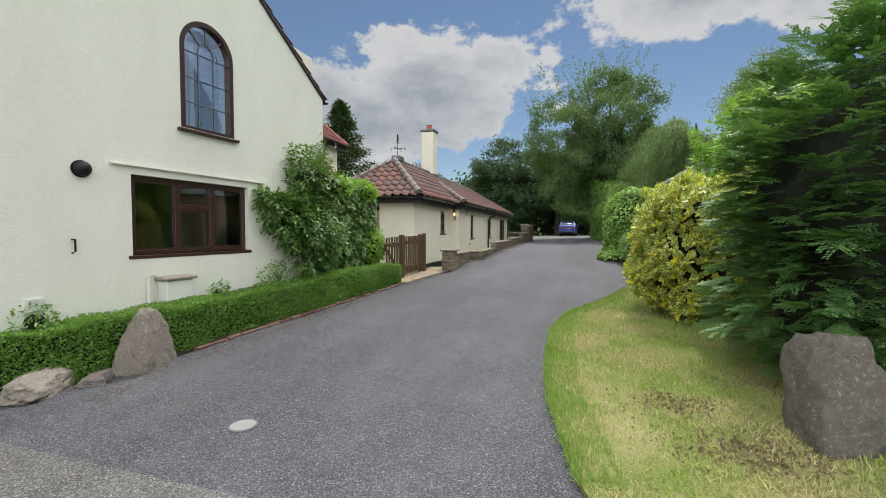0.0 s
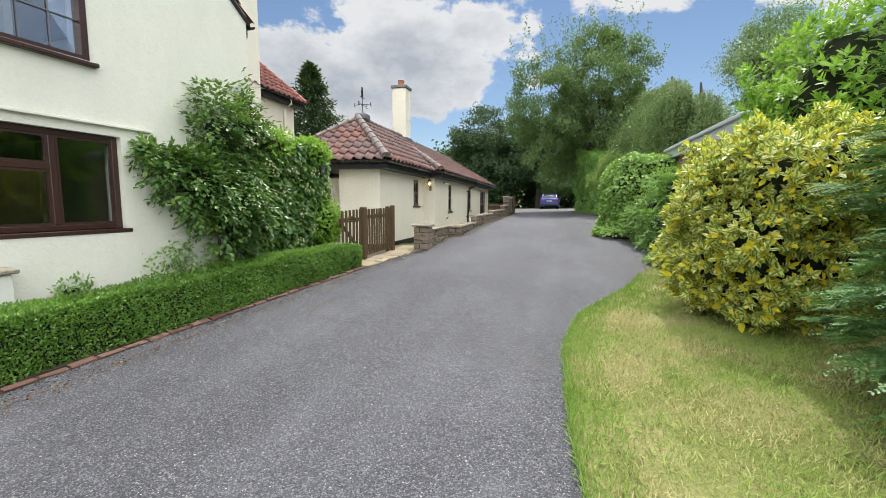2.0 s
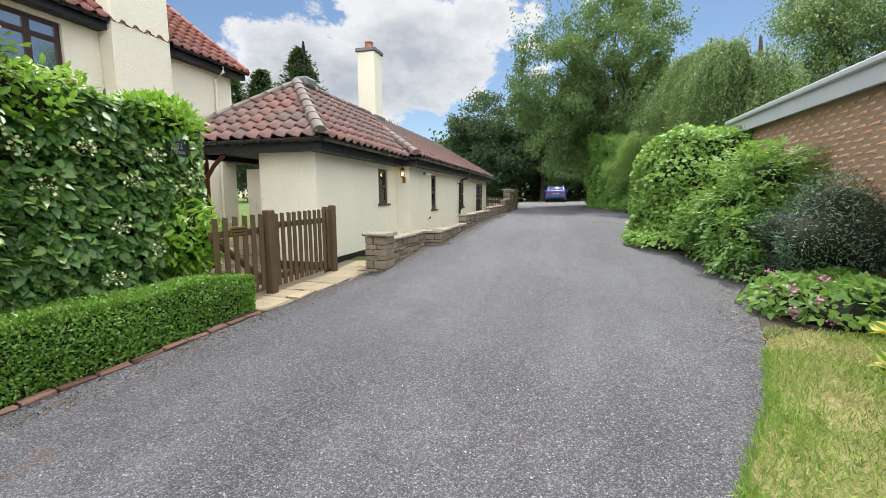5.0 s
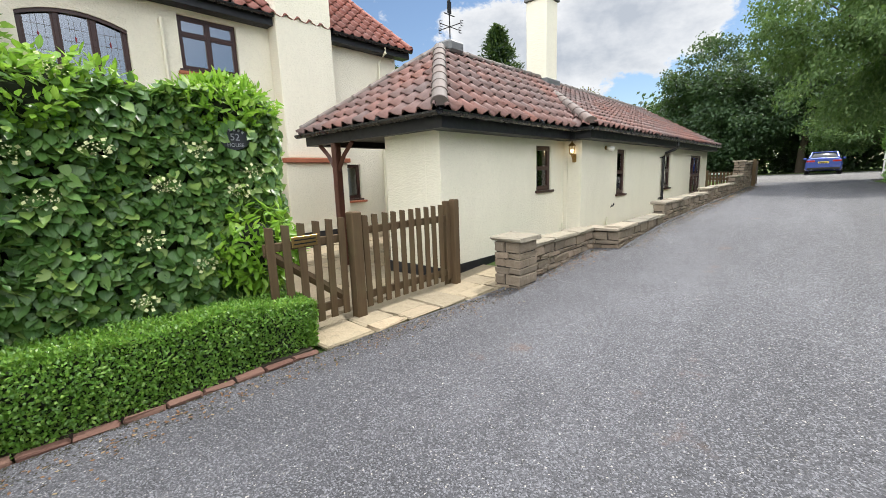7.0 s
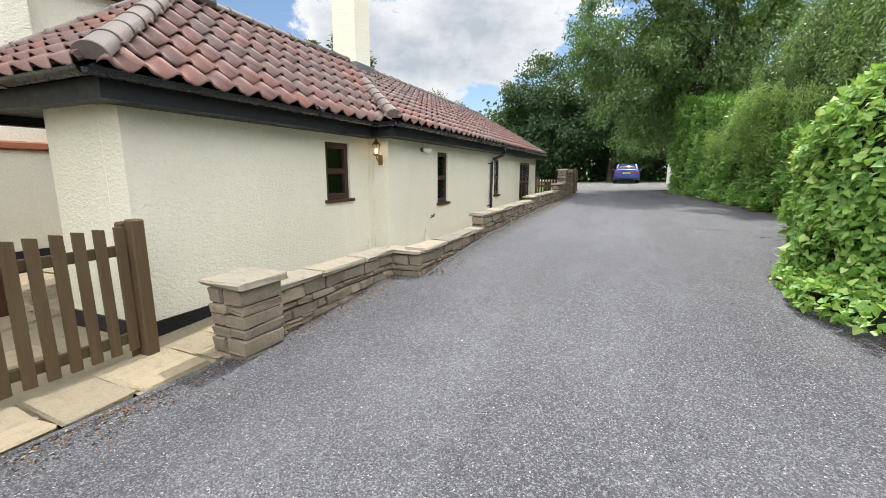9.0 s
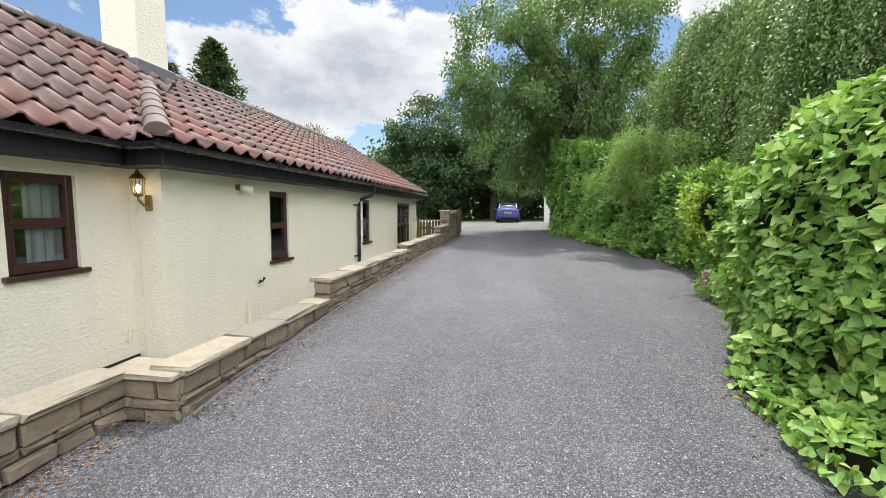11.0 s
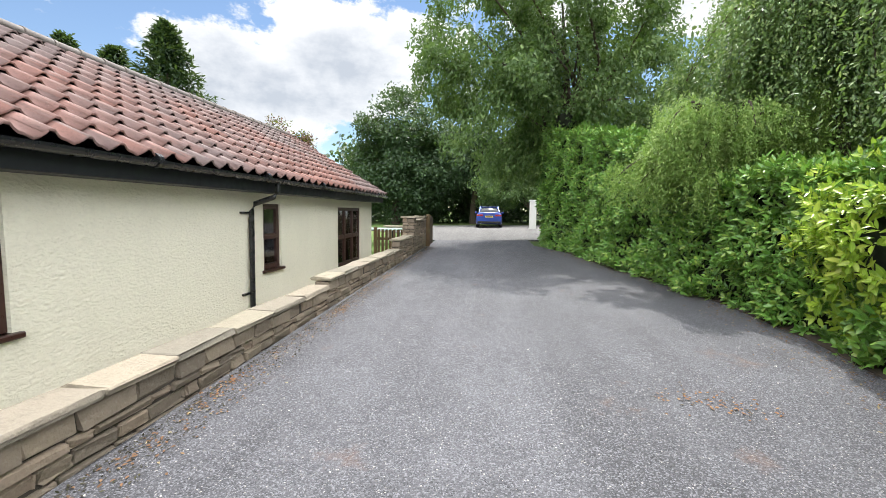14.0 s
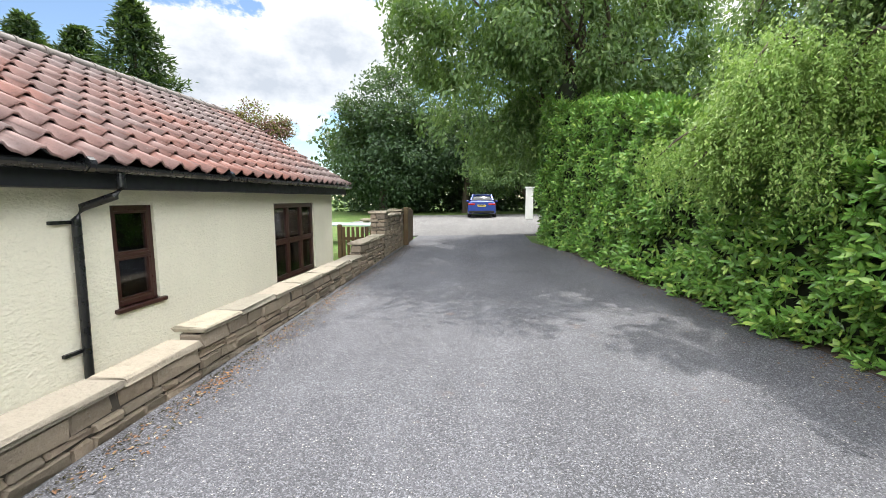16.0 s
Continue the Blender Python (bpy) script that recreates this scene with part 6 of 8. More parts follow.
def shoot_shrub(name, label, category, center, radii, shoots, per, length, width, material, power=2.4, seed=1, rough=0.15, up=0.35, droop=0.15, depth=0.2, reach=0.07, shrink=0.84, singles=0):
    """A shrub built of leafy shoots that stand out from its rounded body."""
    e = empty(name, label, category, at=pose(center[0], center[1], gz(center[0], center[1])))
    c = np.array(center) - np.array(e.matrix_world.translation)
    P, N = shrub_surface(shoots, c, radii, power, seed, rough, 0.06)
    P = P - N * (rng.random(len(P)) ** 1.3 * depth)[:, None] + N * 0.04
    D = N + rng.normal(size=P.shape) * 0.3 + np.array((0, 0, up))
    P, A, F, L, W = whorls(P, D, per, length, width, reach, droop)
    lift = P[:, 2] > 0.02
    P, A, F, L, W = P[lift], A[lift], F[lift], L[lift], W[lift]
    if singles:
        P, A, F = single_leaves(e, P, A, F, length * 0.85, width * 0.85, material, "leaf", singles)
        L, W = length * rng.uniform(0.55, 1.1, len(P)), width * rng.uniform(0.6, 1.1, len(P))
    foliage(e, P, A, F, L, W, material)["kind"] = "stuff"
    shrub_core(e, tuple(c), radii, power, seed, rough, shrink)
    return e


def lobed_shrub(name, label, category, at, lobes, length, width, material, seed, hang=0.45):
    """A straggling shrub: one body of several lobes, each (centre, radii, leaves), tied by stems."""
    e = empty(name, label, category, at=pose(at[0], at[1], gz(*at)))
    o = np.array(e.matrix_world.translation)
    PP, AA, NN = [], [], []
    for k, (c, r, n) in enumerate(lobes):
        c = np.array(c) - o
        P, N = shrub_surface(n // 5, c, r, 2.1, seed + k, 0.3, 0.05)
        P = P - N * (rng.random(len(P)) ** 1.4 * min(r) * 0.9)[:, None]
        # each point carries a spray of leaves in two rows along a drooping stalk
        D = unit(N + rng.normal(size=P.shape) * 0.55 + np.array((0.25, 0, 0.05)))
        S = unit(np.cross(D, np.array((0, 0, 1.0)) + rng.normal(size=P.shape) * 0.2))
        for j in range(5):
            t = j / 4
            q = P + D * (length * 2.0 * t) + np.array((0, 0, -length * 0.8)) * t ** 2
            PP.append(q)
            AA.append(unit(D * (0.5 + t) + S * ((1, -1)[j % 2] * (1 - 0.6 * t)) + np.array((0, 0, -hang)) + rng.normal(size=P.shape) * 0.15))
            NN.append(np.cross(S, D) * np.sign(np.cross(S, D)[:, 2:3] + 1e-9) + N * 0.5)
        if min(r) > 0.3:
            stem = rod([(c[0] * 0.2, c[1] * 0.3, 0), tuple(c * np.array((0.5, 0.4, 0.55))), tuple(c)], [0.03, 0.02, 0.008], None, 7)
            part("stem", stem, BARK, e)
            shrub_core(e, tuple(c), r, 2.1, seed + k, 0.15, 0.5)
    P = np.concatenate(PP)
    foliage(e, P, np.concatenate(AA), np.concatenate(NN), length * rng.uniform(0.7, 1.2, len(P)), width * rng.uniform(0.8, 1.2, len(P)), material)["kind"] = "stuff"
    return e


def single_leaves(e, P, A, N, length, width, material, kind, singles):
    """Sets the leaves nearest the drive apart as objects of their own; returns the rest."""
    if not singles:
        return P, A, N
    base = e.matrix_world.translation
    x, y = P[:, 0] + base.x, P[:, 1] + base.y
    order = np.argsort(np.abs(x + 0.8) + 0.3 * np.abs(y - np.median(y)) + rng.random(len(P)) * 0.35)
    me = leaf_mesh("leaf", np.zeros((1, 3)), np.array([[0.0, 1, 0]]), np.array([[0.0, 0, 1]]), length, width, material, kind)
    for i in order[:singles]:
        a = Vector(A[i]).normalized()
        b = Vector(N[i]).cross(a).normalized()
        m = Matrix((b, a, b.cross(a))).transposed().to_4x4()
        m.translation = P[i]
        o = new("leaf", me)
        o.parent = e
        o.matrix_local = m @ Matrix.Scale(random.uniform(0.8, 1.25), 4)
    rest = order[singles:]
    return P[rest], A[rest], N[rest]


def shrub(name, label, category, center, radii, n, length, width, material, power=2.4, seed=1, rough=0.15, kind="leaf", hang=0.3, spread=0.6, depth=0.14, shrink=0.86, singles=0):
    e = empty(name, label, category, at=pose(center[0], center[1], gz(center[0], center[1])))
    inv = e.matrix_world.translation
    c = np.array(center) - np.array(inv)
    P, N = shrub_surface(n, c, radii, power, seed, rough, 0.02)
    P = P - N * (rng.random(len(P)) ** 1.5 * depth)[:, None]
    out = unit(N + rng.normal(size=P.shape) * 0.45)
    A = unit(rng.normal(size=P.shape) * spread + out * 0.45 + np.array([0, 0, -hang]))
    N2 = out + np.array([0, 0, 0.5])
    P, A, N2 = single_leaves(e, P, A, N2, length, width, material, kind, singles)
    foliage(e, P, A, N2, length * rng.uniform(0.7, 1.25, len(P)), width * rng.uniform(0.8, 1.2, len(P)), material, kind)["kind"] = "stuff"
    shrub_core(e, tuple(c), radii, power, seed, rough, shrink)
    return e


def tree(name, label, trunk, height, crown_c, crown_r, clusters, per, length, width, material, seed, cluster_r=0.9, limbs=14, trunk_r=0.18, weep=0.0, kind="leaf", shell=0.45, category="tree", low=None, flat=0.7):
    rnd = np.random.default_rng(seed)
    tx, ty = trunk
    base = gz(tx, ty)
    e = empty(name, label, category, at=pose(tx, ty, base))
    o = np.array((tx, ty, base))
    cc = np.array(crown_c) - o
    d = unit(rnd.normal(size=(clusters, 3)))
    C = cc + d * np.array(crown_r) * (rnd.random(clusters) ** shell)[:, None]
    C = C + np.stack([lump(C, 0.45, 1.0, seed + k) for k in range(3)], 1) * np.array(crown_r) * 0.35
    if low is not None:
        C[:, 2] = np.maximum(C[:, 2], low - base + rnd.random(clusters) * 0.8)
    R = cluster_r * rnd.uniform(0.55, 1.3, clusters)
    q = unit(rnd.normal(size=(clusters * per, 3))) * (rnd.random(clusters * per) ** 0.42)[:, None]
    idx = np.repeat(np.arange(clusters), per)
    P = C[idx] + q * R[idx][:, None] * np.array((1.15, 1.15, flat))
    out = unit(P - cc)
    if weep:
        P[:, 2] -= weep * rnd.random(len(P)) ** 1.3
    A = unit(rnd.normal(size=P.shape) * 0.6 + out * 0.35 + np.array((0, 0, -0.45 - weep * 0.5)))
    N = unit(rnd.normal(size=P.shape) * 0.55 + out * 0.35 + np.array((0, 0, 0.8)))
    foliage(e, P, A, N, length * rnd.uniform(0.65, 1.3, len(P)), width * rnd.uniform(0.7, 1.25, len(P)), material, kind, 0.3, "crown")["kind"] = "stuff"
    tr = bmesh.new()
    top = np.array((cc[0], cc[1], cc[2] + crown_r[2] * 0.45))
    pts = [np.array((0, 0, -0.1)), np.array((0.03, 0.02, height * 0.18)), cc * 0.45 + np.array((0.1, -0.1, height * 0.1)), cc * 0.8, top]
    rod(pts, [trunk_r * 1.35, trunk_r, trunk_r * 0.8, trunk_r * 0.5, 0.03], tr, 12)
    part("trunk", tr, BARK, e, "grey-brown furrowed trunk")
    for i in rnd.permutation(clusters)[:limbs]:
        s = pts[2] * (1 - 0.6 * rnd.random()) + pts[3] * 0.3 * rnd.random()
        t = C[i]
        mid = (s + t) / 2 + rnd.normal(size=3) * 0.25 + np.array((0, 0, 0.25))
        part("limb", rod([s, s * 0.6 + mid * 0.4, mid, t], [trunk_r * 0.42, trunk_r * 0.33, trunk_r * 0.22, 0.015], None, 7), BARK, e)
    return e


# long clipped hedges: sampled on their front, top and ends
def hedge_points(front, back, z_top, n, seed, bulge):
    """front, back: matching lists of (x, y); z_top: list of heights. Returns points and outward normals."""
    f, b = np.array(front, float), np.array(back, float)
    seg = np.linalg.norm(np.diff(f, axis=0), axis=1)
    cum = np.concatenate([[0], np.cumsum(seg)])
    s = rng.random(n) * cum[-1]
    fx, fy = np.interp(s, cum, f[:, 0]), np.interp(s, cum, f[:, 1])
    bx, by = np.interp(s, cum, b[:, 0]), np.interp(s, cum, b[:, 1])
    zt = np.interp(s, cum, z_top)
    zb = ground_z(fx, fy)
    dep = np.hypot(bx - fx, by - fy)
    h = zt - zb
    which = rng.random(n) * (h + dep + 0.25 * h)
    t = rng.random(n)
    P, N = np.zeros((n, 3)), np.zeros((n, 3))
    out = np.stack([fx - bx, fy - by, np.zeros(n)], 1) / np.maximum(dep, 1e-6)[:, None]
    m = which < h
    P[m] = np.stack([fx, fy, zb + t * h], 1)[m]
    N[m] = out[m]
    k = (which >= h) & (which < h + dep)
    P[k] = np.stack([fx + (bx - fx) * t, fy + (by - fy) * t, zt], 1)[k]
    N[k] = (0, 0, 1)
    e = which >= h + dep
    end = rng.random(n) < 0.5
    i0 = np.where(end, 0, len(f) - 1)
    u = rng.random(n)
    ex, ey = f[i0, 0] * (1 - u) + b[i0, 0] * u, f[i0, 1] * (1 - u) + b[i0, 1] * u
    ez = ground_z(ex, ey)
    P[e] = np.stack([ex, ey, ez + t * (np.array(z_top)[i0] - ez)], 1)[e]
    d0, d1 = unit((f[0] - f[1])[None])[0], unit((f[-1] - f[-2])[None])[0]
    nn = np.where(end[:, None], np.array([*d0, 0]), np.array([*d1, 0]))
    N[e] = nn[e]
    # round the top edges over
    rim = np.clip((P[:, 2] - (zt - 0.12)) / 0.12, 0, 1)
    P[m] -= (out * (rim ** 2 * 0.06)[:, None])[m]
    N = unit(N + np.stack([np.zeros(n), np.zeros(n), rim * 0.8], 1))
    P = P + N * lump(P, 1.8, bulge, seed)[:, None]
    return P, N


# dark prism within the hedge; its colour stands in for inner shade
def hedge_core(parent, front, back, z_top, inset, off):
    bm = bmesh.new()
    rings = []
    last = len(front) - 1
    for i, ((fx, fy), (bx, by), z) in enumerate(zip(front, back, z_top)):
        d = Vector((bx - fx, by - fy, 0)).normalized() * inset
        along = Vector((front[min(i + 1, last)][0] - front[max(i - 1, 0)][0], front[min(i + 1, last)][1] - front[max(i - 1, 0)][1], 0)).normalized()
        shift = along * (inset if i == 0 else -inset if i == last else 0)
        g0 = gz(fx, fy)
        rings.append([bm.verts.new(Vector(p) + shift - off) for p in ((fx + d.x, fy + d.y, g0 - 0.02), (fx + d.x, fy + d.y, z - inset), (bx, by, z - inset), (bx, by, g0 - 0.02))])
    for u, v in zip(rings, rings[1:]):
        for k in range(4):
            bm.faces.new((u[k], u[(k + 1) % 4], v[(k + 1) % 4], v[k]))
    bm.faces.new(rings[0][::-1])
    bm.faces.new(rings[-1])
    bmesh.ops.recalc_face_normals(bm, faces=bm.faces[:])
    return part("inner_growth", bm, CORE, parent, "near-black solid core, inner shade put into its colour")


def hedge(name, label, front, back, z_top, n, length, width, material, kind, bulge, depth, hang, spread, seed, inset, singles=0, per=0):
    x0, y0 = front[0]
    e = empty(name, label, "hedge", at=pose(x0, y0, gz(x0, y0)))
    o = np.array(e.matrix_world.translation)
    P, N = hedge_points(front, back, z_top, n, seed, bulge)
    P = P - N * (rng.random(len(P)) ** 1.6 * depth)[:, None] - o
    out = unit(N + rng.normal(size=P.shape) * 0.4)
    A = unit(rng.normal(size=P.shape) * spread + out * 0.5 + np.array([0, 0, -hang]))
    N2 = out + np.array([0, 0, 0.55])
    if per:
        P, A, N2, _, _ = whorls(P, N + rng.normal(size=P.shape) * 0.3 + np.array((0, 0, spread)), per, length, width, 0.09, hang)
    P, A, N2 = single_leaves(e, P, A, N2, length, width, material, kind, singles)
    foliage(e, P, A, N2, length * rng.uniform(0.65, 1.25, len(P)), width * rng.uniform(0.8, 1.2, len(P)), material, kind)["kind"] = "stuff"
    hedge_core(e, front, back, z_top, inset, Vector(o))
    return e


box_front = [(-5.35, 0.9), (-5.02, 2.0), (-4.74, 3.0), (-4.56, 3.9), (-4.38, 5.2), (-4.30, 5.9), (-4.19, 7.25), (-4.07, 8.1), (-3.95, 8.95), (-4.0, 9.2)]
box_back = [(-5.7, 0.9), (-5.36, 2.0), (-5.22, 3.0), (-5.06, 3.9), (-4.90, 5.2), (-4.82, 5.9), (-4.70, 7.25), (-4.58, 8.1), (-4.46, 8.95), (-4.42, 9.22)]
hedge("box_hedge", "low clipped bright green box hedge along the drive", box_front, box_back, [0.40, 0.42, 0.44, 0.46, 0.50, 0.54, 0.60, 0.62, 0.60, 0.56], 92000, 0.031, 0.018, L_BOX, "diamond", 0.07, 0.10, -0.25, 0.6, 3, 0.07)
climber = hedge("climber_hedge", "tall climber-covered hedge with broad green leaves", [(-4.72, 6.9), (-4.70, 7.6), (-4.70, 8.6), (-4.78, 9.25), (-4.95, 9.45)], [(-5.5, 6.9), (-5.5, 7.6), (-5.5, 8.6), (-5.5, 9.3), (-5.5, 9.5)], [2.30, 2.42, 2.44, 2.40, 2.28], 9500, 0.105, 0.085, L_HYD, "heart", 0.16, 0.12, 0.75, 0.45, 5, 0.16, 260)
lobed_shrub("climbing_shrub", "loose green climbing shrub spreading over the white wall", "shrub", (-4.85, 6.75), [((-4.80, 6.75, 1.35), (0.40, 0.62, 0.85), 4200), ((-4.82, 6.2, 1.62), (0.32, 0.48, 0.52), 2200), ((-4.86, 5.86, 1.84), (0.2, 0.3, 0.26), 700), ((-4.90, 5.58, 1.98), (0.11, 0.18, 0.12), 220), ((-4.82, 6.62, 2.28), (0.32, 0.42, 0.42), 1500), ((-4.9, 6.52, 2.68), (0.15, 0.22, 0.28), 420), ((-4.9, 7.25, 2.42), (0.32, 0.42, 0.42), 1300), ((-4.95, 7.3, 2.85), (0.18, 0.3, 0.36), 450)], 0.085, 0.045, L_HYD, 4)
shrub("climbing_shrub", "bright loose growth topping the climber hedge", "shrub", (-5.02, 7.7, 2.24), (0.42, 0.75, 0.36), 1500, 0.09, 0.045, L_BRIGHT, 2.0, 6, 0.2, "leaf", -0.2, 0.6, 0.15, 0.6)
shrub("climbing_shrub", "bright green laurel tuft on the hedge top", "shrub", (-5.0, 8.95, 2.28), (0.35, 0.5, 0.28), 1300, 0.10, 0.04, L_BRIGHT, 2.0, 7, 0.12, "leaf", -0.3, 0.6, 0.1, 0.6)
shrub("laurel_shoot", "glossy laurel shoots at the hedge corner", "shrub", (-4.66, 9.05, 1.0), (0.22, 0.4, 0.45), 700, 0.13, 0.042, L_BRIGHT, 2.0, 8, 0.1, "leaf", 0.1, 0.5, 0.1, 0.5)
shrub("wall_plant", "small green self-sown plant at the wall foot", "plant", (-5.12, 6.0, 0.6), (0.2, 0.5, 0.42), 900, 0.06, 0.03, L_SHRUB, 2.0, 9, 0.12, "leaf", -0.2, 0.7, 0.1, 0.5)
for y, s in ((2.75, 0.2), (4.2, 0.14), (4.85, 0.2)):
    shrub("wall_plant", "small green self-sown plant at the wall foot", "plant", (-5.16 + 0.08 * (y - 4), y, 0.46), (0.13, s, 0.17), 350, 0.05, 0.022, L_SHRUB, 2.0, int(y * 5), 0.06, "leaf", -0.3, 0.7, 0.08, 0.4)

# lacy cream flower heads on the climber
for y, z in ((7.15, 2.28), (7.45, 2.4), (7.75, 2.42), (7.5, 1.86), (7.62, 1.55), (8.35, 1.62), (8.2, 1.2), (8.9, 1.55), (9.05, 1.72), (8.55, 0.95), (8.1, 0.72), (7.3, 1.95), (7.95, 1.9), (6.9, 2.2), (8.6, 1.9)):
    n = 46
    c = np.array((-4.62, y, z))
    P = c + rng.normal(size=(n, 3)) * np.array((0.025, 0.055, 0.03))
    P = np.concatenate([P, c + np.array([[0.03, 0.085 * math.cos(a), 0.06 * math.sin(a)] for a in np.linspace(0, 6.0, 8)])])
    ob = new("flower_head", leaf_mesh("flower_head", P, rng.normal(size=P.shape), np.tile((1.0, 0, 0.3), (len(P), 1)), np.concatenate([np.full(n, 0.014), np.full(8, 0.035)]), np.concatenate([np.full(n, 0.012), np.full(8, 0.035)]), PETAL_CREAM, "diamond"))
    ob.parent = climber
    ob.matrix_parent_inverse = climber.matrix_world.inverted()
    ob["label"] = "flat lacy cream flower head"
    ob["kind"] = "stuff"

# house number plaque in the climber
pl = empty("number_plaque", "dark oval house plaque with the worn number 52", "sign", at=pose(-4.63, 8.92, 2.0))
DULLWHITE = plain("worn_lettering", (0.30, 0.31, 0.33), 0.7, 0, 0.3, 60, 0.1)
SLATE = plain("slate", (0.022, 0.026, 0.034), 0.5, 0, 0.2, 20, 0.2)
pm = bmesh.new()
ring = [(0.125 * math.cos(a), 0.095 * math.sin(a)) for a in [k * 2 * math.pi / 32 for k in range(32)]]
lo, hi = [pm.verts.new((-0.012, y, z)) for y, z in ring], [pm.verts.new((0.0, y, z)) for y, z in ring]
pm.faces.new(hi)
pm.faces.new(lo[::-1])
for i in range(32):
    pm.faces.new((lo[i], lo[(i + 1) % 32], hi[(i + 1) % 32], hi[i]))
part("board", pm, SLATE, pl, "dark slate oval")


def lettering(text, size, y, z, parent):
    cu_ = bpy.data.curves.new("lettering", "FONT")
    cu_.body, cu_.size, cu_.align_x, cu_.align_y, cu_.extrude = text, size, "CENTER", "CENTER", 0.0015
    ob = new("lettering", cu_)
    ob.data.materials.append(DULLWHITE)
    ob.parent = parent
    ob.matrix_local = pose(0.003, y, z, 90, 0, 90)
    ob["label"] = "white painted lettering"
    return ob


lettering("52", 0.085, 0, 0.012, pl)
lettering("HOUSE", 0.045, 0, -0.055, pl)
for k in range(5):
    a = radians(90 + (k - 2) * 21)
    part("lettering_bar", box(0.001, -0.009, -0.012, 0.003, 0.009, 0.012), DULLWHITE, pl, "worn letter of an unreadable line").matrix_local = pose(0, 0.105 * math.cos(a), 0.078 * math.sin(a), math.degrees(a) - 90)
# leaves grown over the plaque's rim
ang = np.array([0.1, 0.5, 0.9, 1.35, 1.7, 2.2, 2.9, 3.3, 3.8, 4.2, 4.6, 5.0, 5.4, 5.9, 0.3, 2.6, 4.9, 1.1])
P = np.stack([np.full(18, -4.612) + rng.uniform(0, 0.02, 18), 8.92 + 0.15 * np.cos(ang), 2.03 + 0.125 * np.sin(ang)], 1)
over = new("leaf_spray", leaf_mesh("leaf_spray", P, np.stack([rng.uniform(0, 0.4, 18), rng.normal(size=18) * 0.5 - 0.5 * np.cos(ang), -0.8 + rng.normal(size=18) * 0.3], 1), np.tile((1.0, 0, 0.5), (18, 1)) + rng.normal(size=(18, 3)) * 0.3, 0.10, 0.078, L_HYD, "heart"))
over.parent = climber
over.matrix_parent_inverse = climber.matrix_world.inverted()
over["kind"] = "stuff"

# climbing rose on the wing wall
rose = empty("climbing_rose", "red climbing rose on the cream wall", "rose", at=pose(-9.3, 10.68, gz(-9.3, 10.68)))
cx = []
for (y, z), n_l in (((-0.45, 1.35), 260), ((0.0, 1.3), 300), ((0.2, 0.9), 240), ((-0.25, 0.8), 160), ((-0.55, 2.45), 160), ((-0.15, 2.75), 120), ((-0.6, 2.9), 90), ((-0.35, 1.9), 110)):
    cx.append(np.array((0.12, y, z)) + rng.normal(size=(n_l, 3)) * np.array((0.1, 0.2, 0.2)))
P = np.concatenate(cx)
foliage(rose, P, rng.normal(size=P.shape) + np.array((0.3, 0, -0.3)), np.tile((0.8, 0, 0.5), (len(P), 1)) + rng.normal(size=P.shape) * 0.4, 0.06, 0.036, L_SHRUB)
part("stem", rod([(0.06, 0.0, 0), (0.07, -0.1, 0.8), (0.06, -0.3, 1.6), (0.06, -0.4, 2.4), (0.06, -0.3, 3.0)], [0.02, 0.018, 0.014, 0.01, 0.006], None, 7), BARK, rose)
spots = [(-0.05, 1.75), (0.25, 1.5), (0.1, 1.15), (0.3, 0.98), (0.42, 0.78), (-0.2, 1.1), (-0.45, 1.05), (-0.6, 1.0), (-0.65, 1.5), (0.05, 0.95), (-0.3, 2.95), (-0.75, 2.75), (-0.5, 2.4), (-0.05, 2.3), (0.35, 1.25), (-0.15, 1.5), (0.22, 0.7), (-0.5, 1.35)]
for y, z in spots:
    n = 22
    P = np.array((0.24, y, z)) + rng.normal(size=(n, 3)) * 0.022
    A = unit(rng.normal(size=(n, 3)) + np.array((0.5, 0, 0.2)))
    ob = new("bloom", leaf_mesh("bloom", P, A, rng.normal(size=(n, 3)), 0.088, 0.088, PETAL_RED, "leaf", 0.5))
    ob.parent = rose
    ob["label"] = "full red rose bloom"
pot = empty("flower_pot", "terracotta pot of red flowers by the wall", "pot", at=pose(-8.6, 10.3, gz(-8.6, 10.3) - 0.02))
part("body", rod([(0, 0, 0), (0, 0, 0.28), (0, 0, 0.33)], [0.13, 0.19, 0.2], None, 20), TERRACOTTA, pot)
P = np.array((0, 0, 0.42)) + rng.normal(size=(160, 3)) * np.array((0.12, 0.12, 0.08))
foliage(pot, P, rng.normal(size=P.shape), np.tile((0.3, 0, 1.0), (len(P), 1)), 0.05, 0.03, L_SHRUB)

# ---- the other side of the drive ----
yew = empty("yew", "dense dark green yew with feathery drooping sprays", "conifer", at=pose(2.3, 4.4, gz(2.3, 4.4)))
yo = np.array(yew.matrix_world.translation)
yc, yr = np.array((2.46, 4.45, 1.5)), (1.16, 1.05, 1.85)
P0, N0 = shrub_surface(2900, yc - yo, yr, 2.2, 12, 0.35, 0.12)
P0 = P0 - N0 * (rng.random(len(P0)) ** 1.3 * 0.36 + 0.06)[:, None]
D0 = unit(N0 * np.array((1, 1, 0.45)) + rng.normal(size=P0.shape) * np.array((0.3, 0.3, 0.16)))
S0 = unit(np.cross(D0, np.array((0, 0, 1.0)) + rng.normal(size=P0.shape) * 0.18))
L0 = 0.27 * rng.uniform(0.55, 1.35, len(P0))
PP, AA, NN, LL = [], [], [], []
